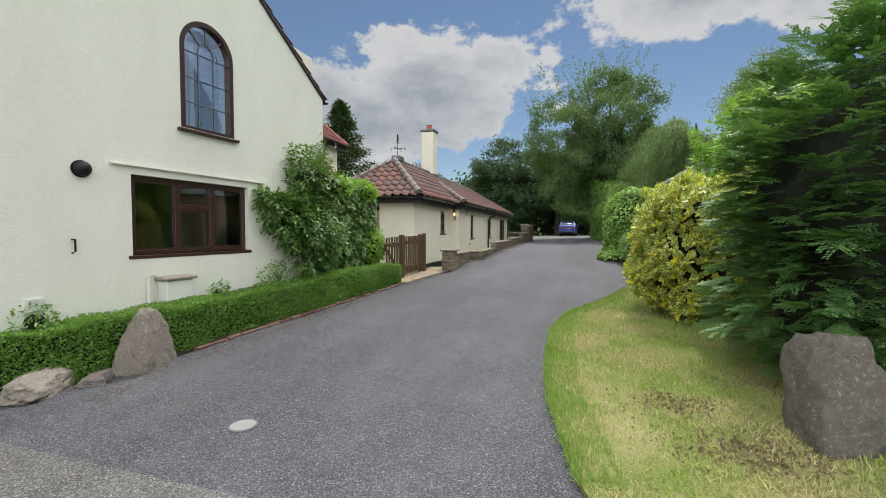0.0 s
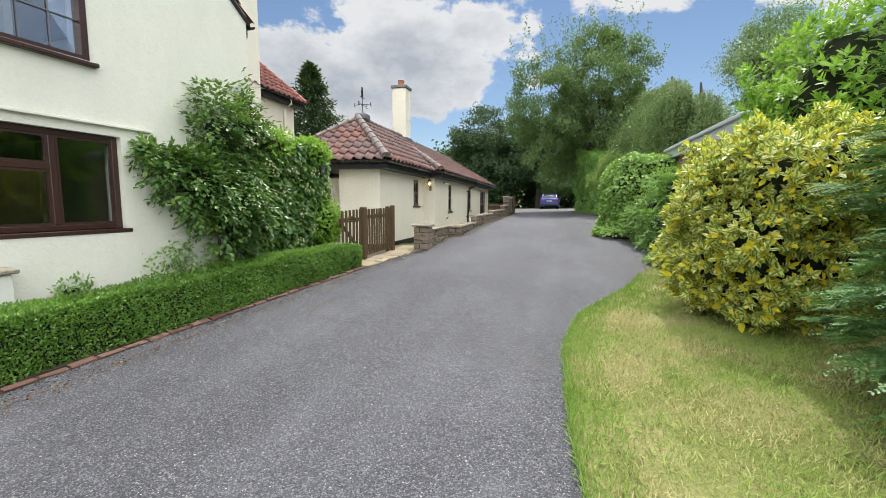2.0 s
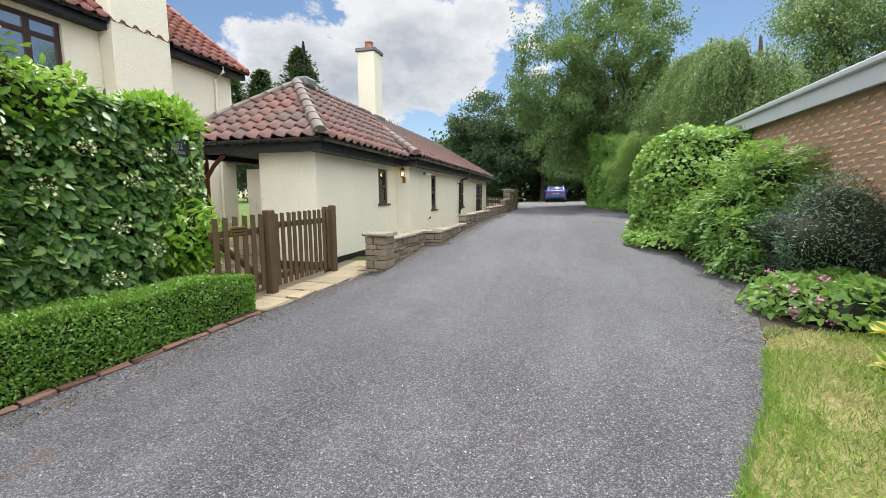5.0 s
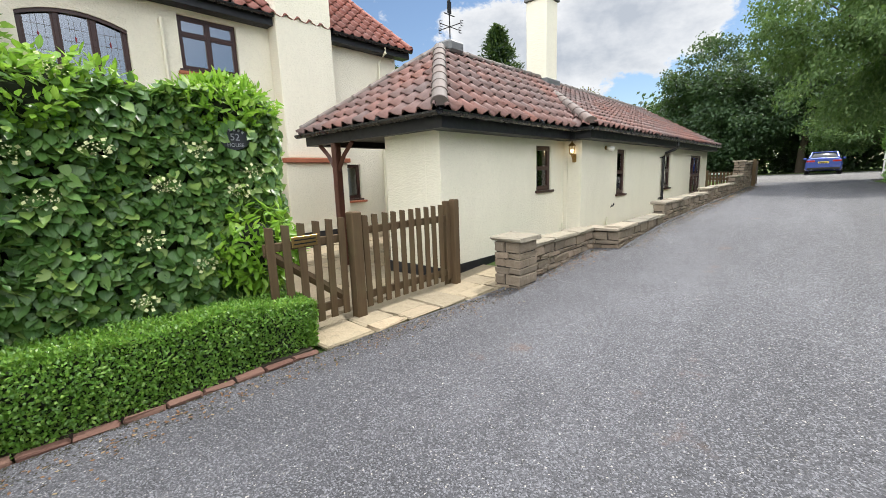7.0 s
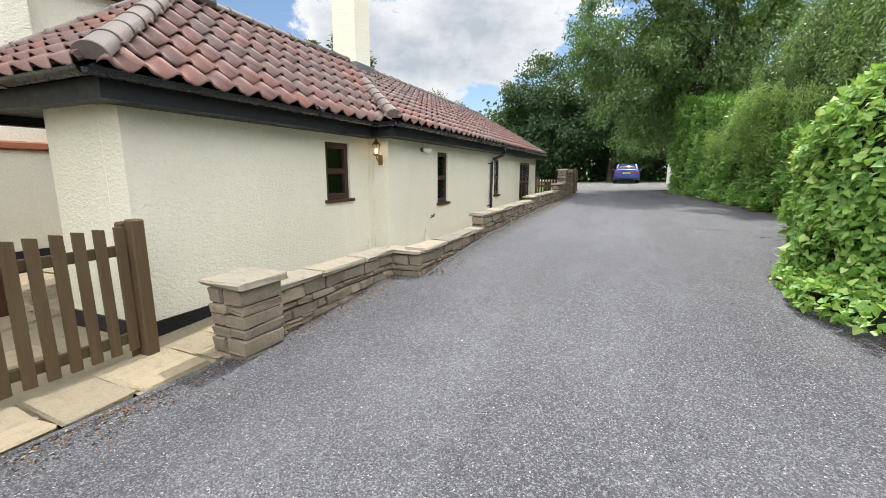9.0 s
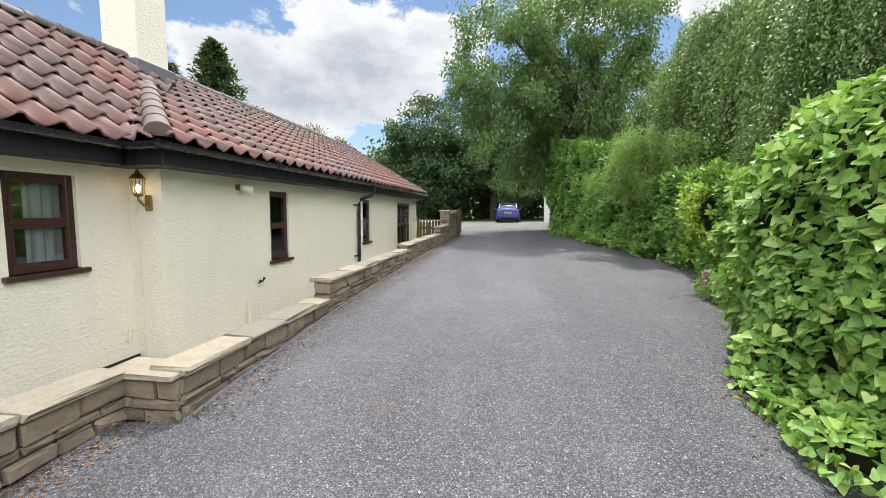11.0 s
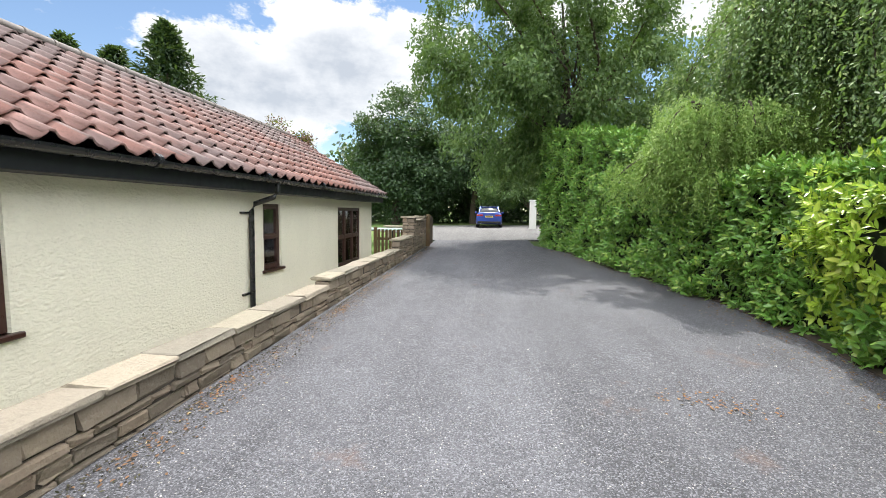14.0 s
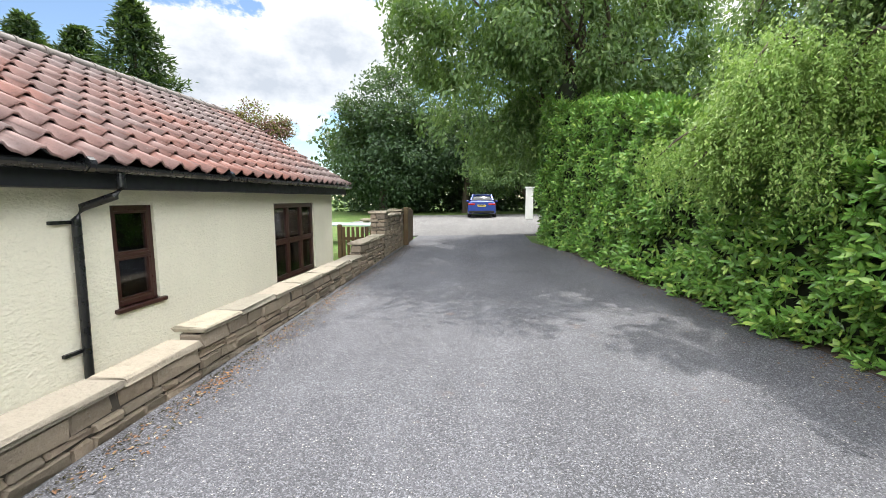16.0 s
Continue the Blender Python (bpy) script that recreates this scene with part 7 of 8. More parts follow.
# flat fronds: a leading shoot with side shoots, each set with two rows of needles
for at_, turn_, long_ in ((0.0, 0.0, 1.0), (0.22, 0.85, 0.5), (0.28, -0.85, 0.5), (0.5, 0.8, 0.36), (0.56, -0.8, 0.36)):
    D = unit(D0 + S0 * turn_ + rng.normal(size=P0.shape) * 0.08)
    side = unit(S0 - D * np.sum(S0 * D, 1)[:, None])
    upv = np.cross(side, D)
    P = P0 + D0 * (L0 * at_)[:, None]
    steps = int(6 + 10 * long_)
    for i in range(steps):
        t = i / (steps - 1)
        drop = np.zeros_like(P)
        drop[:, 2] = -0.10 * L0 * (at_ + long_ * t) ** 2
        q = P + D * (L0 * long_ * t)[:, None] + drop
        for s in (-1, 1):
            PP.append(q)
            AA.append(unit(side * s + D * (0.5 + 0.5 * t) + rng.normal(size=D.shape) * 0.12))
            NN.append(upv)
            LL.append(0.040 * (1 - 0.45 * t) * rng.uniform(0.85, 1.15, len(P)))
foliage(yew, np.concatenate(PP), np.concatenate(AA), np.concatenate(NN), np.concatenate(LL), 0.015, L_YEW, "diamond", 0.4, "sprays", "flat dark needle sprays")["kind"] = "stuff"
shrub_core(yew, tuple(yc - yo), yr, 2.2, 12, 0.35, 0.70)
part("trunk", rod([(0, 0, -0.1), (0, 0, 1.8)], [0.16, 0.08], None, 10), BARK, yew)

shoot_shrub("variegated_shrub", "rounded shrub of yellow-edged green leaves", "shrub", (1.84, 6.85, 1.15), (1.0, 0.90, 1.06), 3000, 8, 0.090, 0.058, L_YELLOW, 2.5, 15, 0.3, 0.3, 0.1, 0.24, 0.05, 0.74, 280)
shoot_shrub("tall_laurel", "tall bright green laurel above the garden", "shrub", (3.15, 8.1, 2.0), (1.25, 1.0, 1.98), 2300, 8, 0.14, 0.056, L_BRIGHT, 2.3, 18, 0.4, 0.7, 0.1, 0.34, 0.12, 0.72)
lobed_shrub("soft_shrub", "soft leafy mid-green shrub by the garage", "shrub", (2.0, 12.2), [((2.0, 12.2, 1.1), (0.66, 0.9, 0.9), 11000), ((1.75, 12.7, 0.95), (0.45, 0.5, 0.6), 4200), ((1.85, 11.6, 0.85), (0.45, 0.45, 0.5), 4000), ((2.1, 12.0, 1.75), (0.4, 0.55, 0.4), 3000)], 0.07, 0.04, L_SHRUB, 20, 0.3)
shrub("dwarf_conifer", "small blue-green dwarf conifer", "conifer", (2.15, 10.75, 0.95), (0.5, 0.6, 0.75), 9000, 0.05, 0.014, L_BLUE, 2.1, 22, 0.25, "diamond", -0.2, 0.7, 0.15, 0.8)
cranes = shrub("cranesbill", "spreading leafy cranesbill with pink flowers", "plant", (1.95, 9.95, 0.36), (0.75, 0.72, 0.33), 4200, 0.07, 0.06, L_SHRUB, 2.2, 24, 0.12, "heart", -0.1, 0.7, 0.1, 0.8)
shrub("cranesbill", "spreading leafy cranesbill with pink flowers", "plant", (1.9, 11.3, 0.5), (0.5, 0.6, 0.2), 1500, 0.06, 0.05, L_SHRUB, 2.2, 25, 0.1, "heart", -0.1, 0.7, 0.1, 0.8)
lowp = shrub("low_plant", "low straggling plant with purple flowers", "plant", (1.92, 17.35, 0.82), (0.36, 0.65, 0.22), 1800, 0.055, 0.03, L_SHRUB, 2.0, 33, 0.1, "leaf", -0.1, 0.7, 0.08, 0.6)
for x, y, z in ((1.42, 9.6, 0.62), (1.55, 9.45, 0.55), (1.7, 9.7, 0.72), (1.36, 9.9, 0.55), (1.5, 10.2, 0.66), (1.62, 9.35, 0.42), (1.4, 9.5, 0.45), (1.75, 17.3, 1.0), (1.68, 17.45, 1.02), (1.72, 17.55, 0.97), (1.66, 17.15, 0.95), (1.8, 17.0, 1.0), (1.62, 17.35, 0.9)):
    n = 26
    P = np.array((x, y, z)) + rng.normal(size=(n, 3)) * 0.022
    ob = new("flower_head", leaf_mesh("flower_head", P, rng.normal(size=P.shape), rng.normal(size=P.shape) + np.array((0, 0, 1)), 0.03, 0.025, PETAL_PINK, "diamond"))
    home = cranes if y < 12 else lowp
    ob.parent = home
    ob.matrix_parent_inverse = home.matrix_world.inverted()
    ob["label"] = "small pink flower head"
    ob["kind"] = "stuff"
ivy = shrub("ivy_mound", "great mound of pale-veined green ivy over the wall", "ivy", (1.93, 14.66, 1.33), (1.02, 1.06, 1.42), 19000, 0.078, 0.078, L_IVY, 3.4, 28, 0.22, "ivy", 0.38, 0.62, 0.2, 0.88, 280)
shrub("ivy_skirt", "fresh ivy trailing onto the drive edge", "ivy", (1.62, 14.05, 0.56), (0.98, 1.4, 0.27), 13000, 0.072, 0.072, L_IVY, 2.4, 30, 0.1, "ivy", 0.1, 0.6, 0.08, 0.74)
shrub("ivy_mound", "bright ivy and mixed growth beside the hedge", "ivy", (2.55, 16.75, 1.35), (0.72, 1.25, 1.3), 6500, 0.105, 0.10, L_IVY, 2.8, 32, 0.25, "ivy", 0.5, 0.5, 0.15, 0.85)
shoot_shrub("laurel_shoot", "yellow-green new laurel growth on the hedge", "shrub", (2.5, 19.1, 1.75), (0.42, 0.85, 0.9), 420, 7, 0.12, 0.052, L_LIME, 2.0, 35, 0.25, 0.3, 0.2, 0.2, 0.08, 0.5)
hf = [(2.2, 17.5), (2.36, 18.6), (2.36, 19.7), (2.28, 21.2), (2.08, 22.5), (1.70, 24.7), (1.42, 27.4), (0.85, 29.4), (0.95, 29.9)]
hb = [(3.6, 17.6), (3.8, 18.6), (3.9, 19.7), (3.9, 21.2), (3.7, 22.7), (3.3, 25.0), (2.9, 27.8), (2.3, 30.0), (2.2, 30.5)]
hedge("laurel_hedge", "long high glossy laurel hedge along the drive", hf, hb, [2.3, 2.45, 2.55, 2.6, 3.0, 3.7, 4.4, 4.7, 4.3], 9800, 0.108, 0.050, L_LAUREL, "leaf", 0.30, 0.24, 0.30, 0.25, 36, 0.30, 280, 7)

shrub("ivy_column", "dark ivy growing up the trunk at the hedge end", "ivy", (1.55, 29.7, 3.2), (0.72, 0.7, 2.55), 7000, 0.10, 0.085, L_HYD, 2.3, 38, 0.3, "ivy", 0.5, 0.5, 0.2, 0.82)

# ---- trees ----
def weeping(name, label, trunk, apex, boughs, bough_reach, lean, drop, strands, per, material, seed, length=0.06, width=0.03, tip=0.62):
    """A weeping tree: boughs that rise from the stem, arch over and fall, hung all along with strands of small leaves.
    apex: height of the crown; bough_reach: least and greatest spread; lean: the way the crown favours; tip: how low the bough ends sink."""
    rnd = np.random.default_rng(seed)
    base = gz(*trunk)
    e = empty(name, label, "tree", at=pose(trunk[0], trunk[1], base))
    top = apex - base
    PP, AA, NN = [], [], []
    stem = [(0, 0, -0.1), (lean[0] * 0.15, lean[1] * 0.15, top * 0.4), (lean[0] * 0.3, lean[1] * 0.3, top * 0.75), (lean[0] * 0.4, lean[1] * 0.4, top * 0.92)]
    part("trunk", rod(stem, [0.2, 0.15, 0.09, 0.03], None, 10), BARK, e, "grey-brown trunk")
    for k in range(boughs):
        a = rnd.uniform(0, 2 * math.pi)
        R = rnd.uniform(*bough_reach)
        end = np.array((math.cos(a) * R + lean[0] * rnd.uniform(0.3, 1), math.sin(a) * R + lean[1] * rnd.uniform(0.3, 1), 0))
        rise = top * rnd.uniform(0.62, 1.0)
        end[2] = rise * rnd.uniform(tip - 0.1, tip + 0.14)
        s0 = np.array(stem[2]) * rnd.uniform(0.6, 1.0)
        mid = s0 * 0.45 + end * 0.55
        mid[2] = rise * 1.12
        t = np.linspace(0, 1, 9)[:, None]
        path = s0 * (1 - t) ** 2 + mid * 2 * t * (1 - t) + end * t ** 2
        part("limb", rod([tuple(p) for p in path], [float(0.045 * (1 - 0.85 * u)) for u in t[:, 0]], None, 6), BARK, e)
        u = rnd.random(strands) ** 0.7
        root = s0 * (1 - u[:, None]) ** 2 + mid * 2 * u[:, None] * (1 - u[:, None]) + end * u[:, None] ** 2
        root = root + rnd.normal(size=root.shape) * np.array((0.16, 0.16, 0.07))
        fall = drop * rnd.uniform(0.25, 1.15, strands) * rnd.uniform(0.6, 1.1)
        way = unit((end - s0) * np.array((1, 1, 0)) + rnd.normal(size=root.shape) * 0.35)
        w = np.linspace(0, 1, per)
        P = root[:, None, :] + way[:, None, :] * (0.22 * np.sqrt(w))[None, :, None] * fall[:, None, None]
        P[:, :, 2] += -fall[:, None] * (w ** 1.25)[None, :]
        P = P.reshape(-1, 3) + rnd.normal(size=(strands * per, 3)) * 0.022
        PP.append(P)
        AA.append(unit(rnd.normal(size=P.shape) * 0.5 + np.repeat(way, per, 0) * 0.35 + np.array((0, 0, -0.7))))
        NN.append(unit(rnd.normal(size=P.shape) * 0.45 + np.repeat(way, per, 0) * 0.5 + np.array((0, 0, 0.6))))
    P = np.concatenate(PP)
    P[:, 2] = np.maximum(P[:, 2], 0.9)
    foliage(e, P, np.concatenate(AA), np.concatenate(NN), length * rnd.uniform(0.7, 1.3, len(P)), width * rnd.uniform(0.7, 1.2, len(P)), material, "leaf", 0.3, "crown", "hanging strands of small leaves")["kind"] = "stuff"
    return e


weeping("weeping_birch", "weeping birch draped over the laurel hedge, sunlight put into its leaf colour", (3.0, 22.4), 3.95, 26, (0.4, 1.15), (-0.95, -0.75), 0.85, 110, 34, L_BIRCH_SUNLIT, 41, 0.046, 0.02, 0.78)
weeping("weeping_birch", "tall weeping birch with hanging curtains behind the hedge", (4.6, 22.4), 7.4, 46, (0.6, 2.1), (-0.8, -0.2), 1.7, 125, 30, L_BIRCH, 44, 0.065, 0.032)
weeping("weeping_birch", "weeping tree behind the laurel hedge and ivy", (4.6, 18.4), 6.0, 46, (0.5, 1.8), (-0.7, 0.2), 1.8, 125, 30, L_BIRCH, 43, 0.06, 0.03)
weeping("weeping_birch", "weeping birch crown beyond the ivy", (5.6, 26.5), 6.6, 40, (0.6, 2.4), (-0.6, 0.0), 1.9, 80, 24, L_BIRCH, 45, 0.10, 0.046)
tree("birch", "tall airy birch behind the garage", (8.8, 23), 10, (8.6, 23, 7.0), (2.0, 2.0, 3.2), 170, 260, 0.085, 0.05, L_BIRCH, 47, 0.62, 14, 0.14, 0.4)
tree("cherry_tree", "broad leafy cherry tree overhanging the drive", (3.4, 32.0), 8, (1.5, 31.0, 7.3), (4.6, 4.4, 4.8), 450, 230, 0.155, 0.073, L_CHERRY, 51, 0.58, 30, 0.24, 0.45, "leaf", 0.38, "tree", 3.5, 0.75)
# thin upright shoots on the cherry's crown
P, A = [], []
for i in range(60):
    s = np.array((rng.uniform(-3.2, 5.5), rng.uniform(28.0, 33.0), 0))
    s[2] = 11.2 - 0.09 * (s[0] - 1.0) ** 2 + rng.uniform(-0.6, 0.3)
    d = unit(np.array([[rng.uniform(-0.7, 0.5), rng.uniform(-0.3, 0.3), 1.0]]))[0]
    for t in np.linspace(0, rng.uniform(1.0, 2.4), 30):
        P.append(s + d * t + rng.normal(size=3) * 0.06)
        A.append(d * 0.3 + rng.normal(size=3) * 0.6 + np.array((0, 0, -0.3)))
ch = [o for o in scene.objects if o.name == "cherry_tree"][0]
P = np.array(P) - np.array(ch.matrix_world.translation)
foliage(ch, P, np.array(A), rng.normal(size=P.shape) + np.array((0, 0, 0.6)), 0.16, 0.065, L_CHERRY, "leaf", 0.3, "new_growth", "thin upright leafy shoots")["kind"] = "stuff"
tree("dark_tree", "large dense dark green tree beyond the lawn", (-9.5, 53), 12, (-8.6, 53, 6.6), (4.6, 4.0, 5.6), 300, 130, 0.26, 0.17, L_DARK, 55, 1.25, 14, 0.3, 0, "leaf", 0.35)
tree("dark_tree", "dark broad tree behind the parking court", (-2.4, 54), 10, (-2.0, 54, 6.8), (4.8, 4.0, 3.6), 260, 120, 0.26, 0.16, L_DARK, 57, 1.2, 12, 0.26, 0, "leaf", 0.35, "tree", 4.2)
tree("dark_tree", "dark broad tree behind the parking court", (5.0, 52), 10, (4.5, 53, 6.2), (4.8, 4.0, 3.8), 260, 120, 0.26, 0.16, L_DARK, 59, 1.2, 12, 0.26, 0, "leaf", 0.35, "tree", 3.6)
tree("small_tree", "spreading green tree over the parked car", (2.6, 48.5), 4, (1.3, 48.6, 3.9), (3.0, 1.8, 1.6), 120, 120, 0.2, 0.1, L_CHERRY, 61, 0.8, 10, 0.13, 0, "leaf", 0.5, "tree", 2.3)
tree("purple_tree", "copper-purple leaved tree beyond the roof", (-19.5, 51), 9, (-19.5, 51, 6.8), (2.6, 2.2, 3.0), 90, 90, 0.22, 0.14, L_PURPLE, 63, 0.9, 10, 0.16)


def conifer(name, label, x, y, h, r, seed):
    rnd = np.random.default_rng(seed)
    b = gz(x, y)
    e = empty(name, label, "conifer", at=pose(x, y, b))
    P, A = [], []
    for k in range(70):
        z = h * (0.12 + 0.86 * k / 69)
        R = r * (1 - (k / 69) ** 1.4) * rnd.uniform(0.55, 1.15) + 0.3
        for j in range(7):
            a = rnd.uniform(0, 2 * math.pi)
            d = np.array((math.cos(a), math.sin(a), 0))
            t = rnd.random(34) ** 0.7
            q = np.array((0, 0, z)) + d[None] * (R * t)[:, None] + np.array((0, 0, 1)) * (0.35 * R * t ** 2 - 0.25 * R * t)[:, None] + rnd.normal(size=(34, 3)) * np.array((0.28, 0.28, 0.16))
            P.append(q)
            A.append(np.tile(d, (34, 1)) + rnd.normal(size=(34, 3)) * 0.6)
    P, A = np.concatenate(P), np.concatenate(A)
    foliage(e, P, A, rnd.normal(size=P.shape) * 0.4 + np.array((0, 0, 1)), 0.62, 0.22, L_PINE, "diamond", 0.3, "crown")
    part("trunk", rod([(0, 0, -0.2), (0, 0, h * 0.96)], [0.35, 0.05], None, 9), BARK, e)
    return e


conifer("pine", "tall dark conifer far beyond the roof", -35, 57, 20.5, 7.0, 71)
conifer("pine", "tall dark conifer far beyond the roof", -42, 58, 18.5, 6.0, 72)
conifer("pine", "tall dark conifer far beyond the roof", -48, 58, 20, 7.0, 73)
conifer("pine", "tall dark conifer far beyond the roof", -55, 56, 19.0, 7.0, 74)

# far woods all round, one mass
P = []
wrnd = np.random.default_rng(81)
for k in range(900):
    a = wrnd.uniform(0, 2 * math.pi)
    R = wrnd.uniform(62, 80)
    x, y = R * math.sin(a), 12 + R * math.cos(a)
    hh = 4.5 + 2.2 * noise.noise(Vector((x * 0.05, y * 0.05, 3)))
    c = np.array((x, y, gz(x, y) + wrnd.uniform(0, hh)))
    P.append(c + wrnd.normal(size=(60, 3)) * np.array((1.7, 1.7, 1.0)))
for k in range(420):
    x, y = wrnd.uniform(-16, 14), wrnd.uniform(56, 62)
    c = np.array((x, y, gz(x, y) + wrnd.uniform(0, 7.5)))
    P.append(c + wrnd.normal(size=(60, 3)) * np.array((0.9, 0.9, 0.7)))
for k in range(260):
    x, y = wrnd.uniform(7.5, 16), wrnd.uniform(4, 46)
    c = np.array((x, y, gz(x, y) + wrnd.uniform(0, 4.6)))
    P.append(c + wrnd.normal(size=(60, 3)) * np.array((0.8, 0.8, 0.6)))
P = np.concatenate(P)
fw = new("far_woods", leaf_mesh("far_woods", P, wrnd.normal(size=P.shape) + np.array((0, 0, -0.3)), wrnd.normal(size=P.shape) * 0.5 + np.array((0, 0, 1)), 0.55, 0.36, L_DARK, "diamond"))
tagged(fw, "dark green woodland closing the distance", "woods", "", "stuff")

# ---- lawn grass and litter ----
n = 120000
gx_, gy_ = rng.uniform(-0.3, 3.6, n), rng.uniform(1.9, 9.3, n)
edge = np.interp(gy_, [p[1] for p in RIGHT_EDGE], [p[0] for p in RIGHT_EDGE])
keep = gx_ > edge + 0.0
bare = np.array([noise.noise(Vector((x * 1.3, y * 1.3, 4.0))) for x, y in zip(gx_, gy_)])
patch = np.minimum(np.hypot((gx_ - 0.78) / 0.34, (gy_ - 3.6) / 0.24), np.hypot((gx_ - 1.05) / 0.42, (gy_ - 3.0) / 0.25))
keep &= ((bare < 0.38) & (patch + 0.5 * bare > 1.0)) | (rng.random(n) < 0.3)
gx_, gy_ = gx_[keep], gy_[keep]
P = np.stack([gx_, gy_, ground_z(gx_, gy_) + 0.033], 1)
A = rng.normal(size=P.shape) * 0.55 + np.array((0, 0, 0.8))
gr = new("grass", leaf_mesh("grass", P, A, rng.normal(size=P.shape) + np.array((0, -0.3, 0.4)), 0.045 * rng.uniform(0.5, 1.4, len(P)), 0.006, L_LAWN, "diamond"))
tagged(gr, "short mown grass blades, partly parched", "grass", "", "stuff")
MOSS = leaf_mat("dead_moss", (0.16, 0.11, 0.06), (0.25, 0.18, 0.10), (0.38, 0.30, 0.17), None, 0.8, 0.1, 0)
P = np.concatenate([np.array((0.78, 3.6, 0)) + rng.normal(size=(420, 3)) * np.array((0.2, 0.13, 0)), np.array((1.05, 3.0, 0)) + rng.normal(size=(600, 3)) * np.array((0.26, 0.14, 0))])
P[:, 2] = ground_z(P[:, 0], P[:, 1]) + 0.04
md = new("dead_moss", leaf_mesh("dead_moss", P, rng.normal(size=P.shape) + np.array((0, 0, 0.3)), rng.normal(size=P.shape) + np.array((0, 0, 0.8)), 0.035, 0.02, MOSS, "diamond"))
tagged(md, "raked brown dead moss on the lawn", "moss", "", "stuff")
LITTER = leaf_mat("fallen_leaf", (0.11, 0.055, 0.032), (0.20, 0.10, 0.05), (0.38, 0.33, 0.20), None, 0.8, 0.1, 0.1)
PALEBIT = plain("pale_petal", (0.6, 0.58, 0.5), 0.8)
lx, ly = [], []
for _ in range(5200):
    y = rng.uniform(2.5, 29)
    if rng.random() < 0.45:
        x = np.interp(y, [3, 9, 11.6, 13.9, 14.1, 29], [-4.3, -3.85, -3.62, -3.6, -3.0, -3.0]) + abs(rng.normal()) * 0.16 + 0.05
    else:
        x = np.interp(y, [p[1] for p in RIGHT_EDGE], [p[0] for p in RIGHT_EDGE]) - abs(rng.normal()) * 0.25
        if y < 9:
            continue
    lx.append(x)
    ly.append(y)
P = np.stack([lx, ly, ground_z(lx, ly) + 0.006], 1)
lt = new("leaf_litter", leaf_mesh("leaf_litter", P, rng.normal(size=P.shape) * np.array((1, 1, 0.1)), np.tile((0, 0, 1.0), (len(P), 1)) + rng.normal(size=P.shape) * 0.2, 0.03, 0.016, LITTER, "leaf"))
tagged(lt, "dry fallen leaves along the drive edges", "litter", "", "stuff")
lx, ly = rng.uniform(-3.2, 1.6, 260), rng.uniform(3, 26, 260)
P = np.stack([lx, ly, ground_z(lx, ly) + 0.005], 1)
keep = (lx < np.interp(ly, [p[1] for p in RIGHT_EDGE], [p[0] for p in RIGHT_EDGE]) - 0.1)
P = P[keep]
lt = new("petal_litter", leaf_mesh("petal_litter", P, rng.normal(size=P.shape) * np.array((1, 1, 0.1)), np.tile((0, 0, 1.0), (len(P), 1)), 0.016, 0.011, PALEBIT, "diamond"))
tagged(lt, "tiny pale petals scattered on the asphalt", "litter", "", "stuff")
ORANGELEAF = leaf_mat("orange_leaf", (0.16, 0.07, 0.033), (0.25, 0.115, 0.05), (0.33, 0.20, 0.10), None, 0.8, 0.1, 0.1)
P = np.concatenate([np.array((x, y, 0)) + rng.normal(size=(n, 3)) * np.array((sx, sy, 0)) for x, y, n, sx, sy in ((-2.93, 18.1, 60, 0.05, 0.16), (-2.86, 20.4, 70, 0.05, 0.15), (-2.9, 23.1, 80, 0.05, 0.3), (-2.92, 21.6, 30, 0.04, 0.2), (-3.3, 13.4, 90, 0.1, 0.3), (-3.38, 12.6, 60, 0.06, 0.3), (0.55, 18.15, 60, 0.17, 0.10), (0.85, 18.0, 30, 0.12, 0.08))])
P[:, 2] = ground_z(P[:, 0], P[:, 1]) + 0.008
ol = new("leaf_litter", leaf_mesh("leaf_litter", P, rng.normal(size=P.shape) * np.array((1, 1, 0.2)), np.tile((0, 0, 1.0), (len(P), 1)) + rng.normal(size=P.shape) * 0.3, 0.028, 0.016, ORANGELEAF, "leaf"))
tagged(ol, "small drifts of orange-brown leaves against the wall", "litter", "", "stuff")
TWIG = plain("twig", (0.10, 0.07, 0.045), 0.9)
for k in range(7):
    x, y, a = 1.2 + 0.14 * k, 17.1 + 0.55 * rng.random(), rng.uniform(-0.6, 0.6)
    L_ = rng.uniform(0.12, 0.3)
    z = gz(x, y) + 0.012
    tw = mesh_obj("twig", rod([(0, 0, 0), (L_ * 0.5 * math.cos(a), L_ * 0.5 * math.sin(a), 0.012), (L_ * math.cos(a + 0.2), L_ * math.sin(a + 0.2), 0.004)], [0.004, 0.003, 0.002], None, 5), TWIG)
    tw.location = (x, y, z)
    tagged(tw, "thin dry twig lying on the asphalt", "twig", "twigs by the hedge")
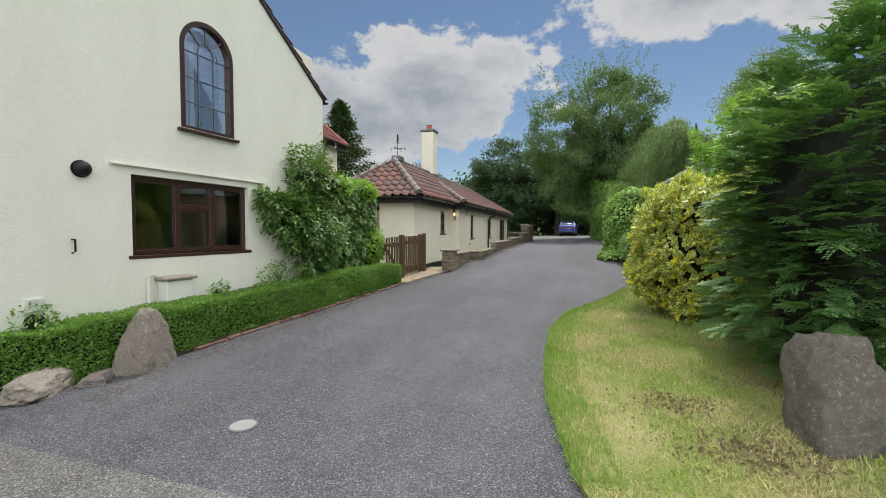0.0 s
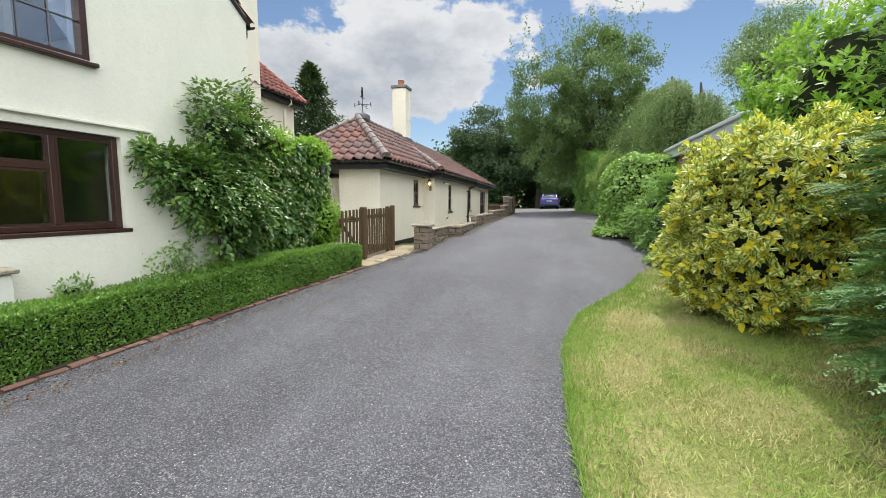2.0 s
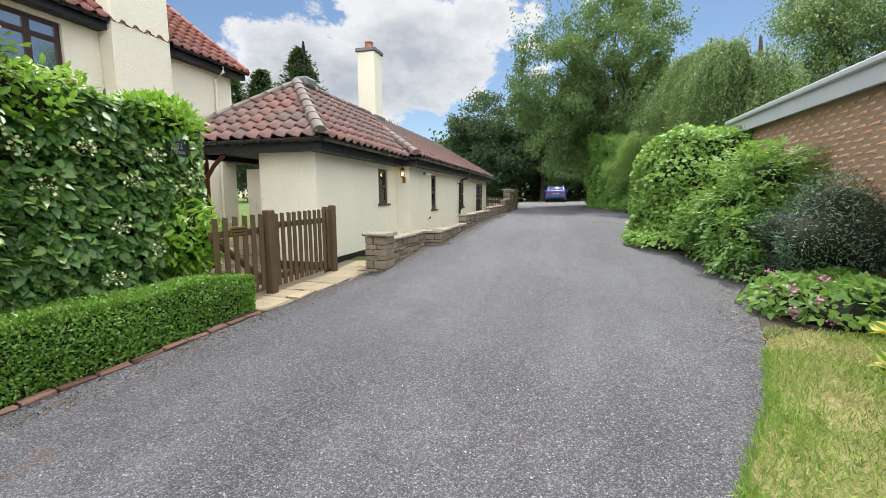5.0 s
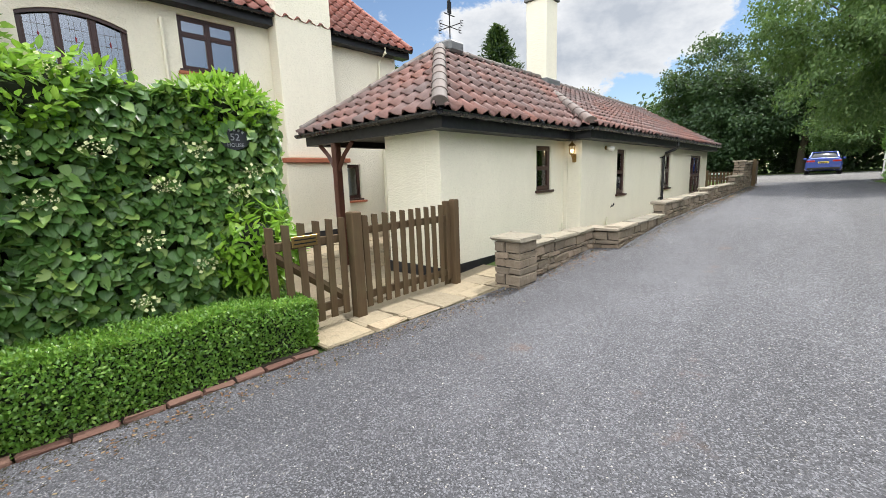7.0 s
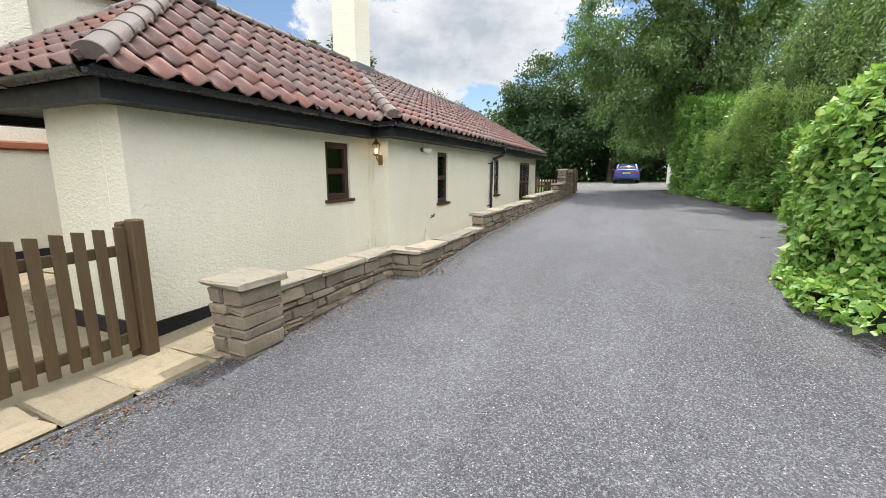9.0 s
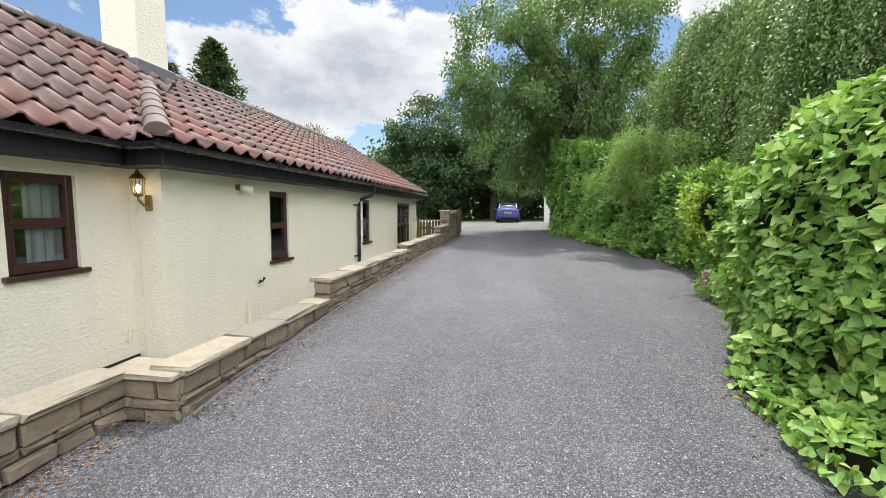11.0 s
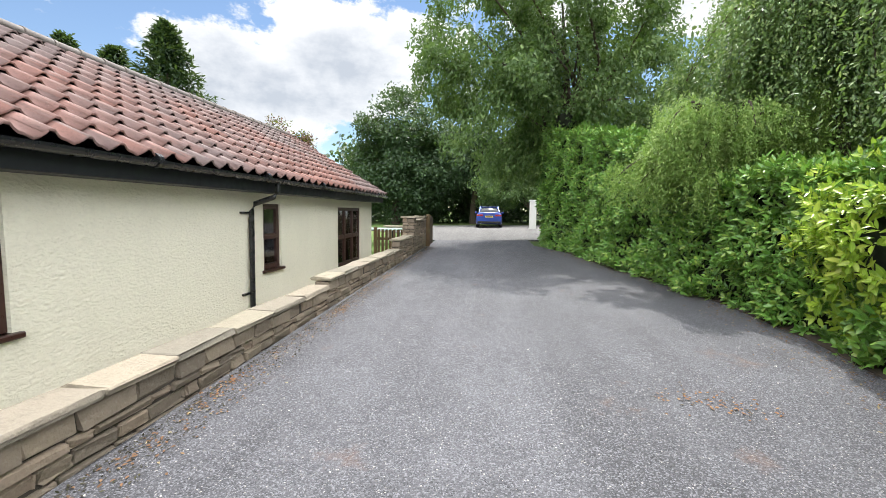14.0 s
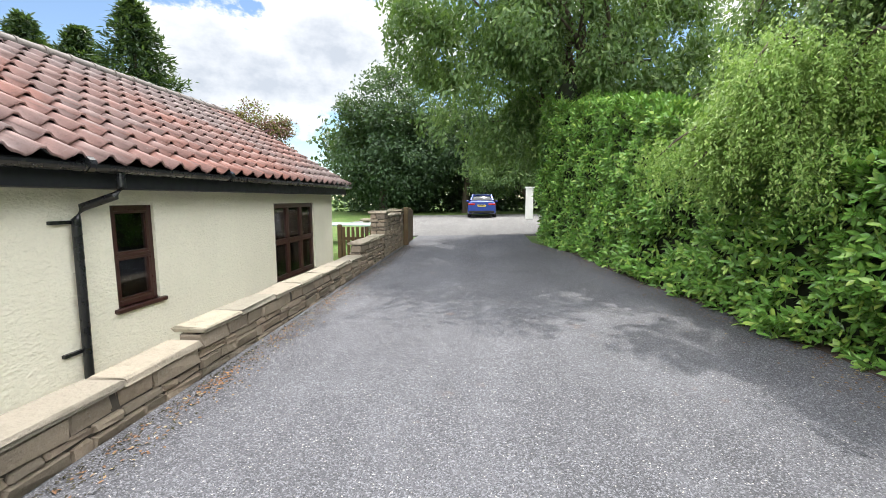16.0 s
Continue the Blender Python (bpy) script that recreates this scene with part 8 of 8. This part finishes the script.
# moss and grit gathered at the foot of the walls
GRIT = leaf_mat("dark_grit", (0.020, 0.018, 0.012), (0.045, 0.036, 0.024), (0.07, 0.065, 0.03), None, 0.9, 0.05, 0)
gy2 = rng.uniform(2.6, 29.0, 9000)
gx2 = np.interp(gy2, [2.6, 3.9, 7.2, 9.1, 11.5, 13.9, 13.96, 29], [-4.72, -4.4, -4.07, -3.82, -3.52, -3.42, -2.98, -2.98]) + rng.random(9000) ** 2.2 * 0.32
P = np.stack([gx2, gy2, ground_z(gx2, gy2) + 0.006], 1)
gt = new("grit", leaf_mesh("grit", P, rng.normal(size=P.shape) * np.array((1, 1, 0.2)), np.tile((0, 0, 1.0), (len(P), 1)) + rng.normal(size=P.shape) * 0.4, 0.018 * rng.uniform(0.5, 1.5, len(P)), 0.012, GRIT, "diamond"))
tagged(gt, "dark moss and grit along the wall foot", "litter", "", "stuff")

# courtyard slabs behind the picket fence
patio = [o for o in scene.objects if o.name == "patio"][0]
slab_me = {}
for w_, d_ in ((0.6, 0.6), (0.6, 0.9), (0.45, 0.6)):
    slab_me[w_, d_] = rough_block(w_ - 0.016, d_ - 0.016, 0.045, int(w_ * 40 + d_ * 10), "paving_slab", FLAGSTONE)
yy = 9.65
row = 0
while yy < 14.9:
    d_ = 0.6 if row % 3 else 0.9
    xx = -9.4
    while xx < (-4.75 if yy < 10.8 else -5.85) - 0.45:
        w_ = 0.6 if d_ > 0.7 or (row + int(xx * 3)) % 3 else 0.45
        sx, sy = (gz(xx + 0.3, yy) - gz(xx - 0.3, yy)) / 0.6, (gz(xx, yy + 0.3) - gz(xx, yy - 0.3)) / 0.6
        o = new("paving_slab", slab_me[w_, d_])
        o.parent = patio
        o.matrix_local = pose(xx, yy, gz(xx, yy) - 0.034 + random.uniform(-0.003, 0.003), math.degrees(math.atan(sy)), -math.degrees(math.atan(sx)))
        xx += w_
    yy += d_
    row += 1

# lusher grass along the lawn's rim
RIMGRASS = leaf_mat("rim_grass", (0.17, 0.30, 0.05), (0.27, 0.42, 0.085), (0.38, 0.50, 0.12), None, 0.55, 0.3, 0)
ry = rng.uniform(2.4, 8.8, 7500)
rx = np.interp(ry, [p[1] for p in RIGHT_EDGE], [p[0] for p in RIGHT_EDGE]) + rng.random(7500) ** 2.0 * 0.30 - 0.015
P = np.stack([rx, ry, ground_z(rx, ry) + 0.03], 1)
rg = new("rim_grass", leaf_mesh("rim_grass", P, rng.normal(size=P.shape) * 0.5 + np.array((-0.2, 0, 0.9)), rng.normal(size=P.shape) + np.array((0, -0.3, 0.4)), 0.055 * rng.uniform(0.5, 1.5, len(P)), 0.007, RIMGRASS, "diamond"))
tagged(rg, "lush green grass overhanging the drive edge", "grass", "", "stuff")
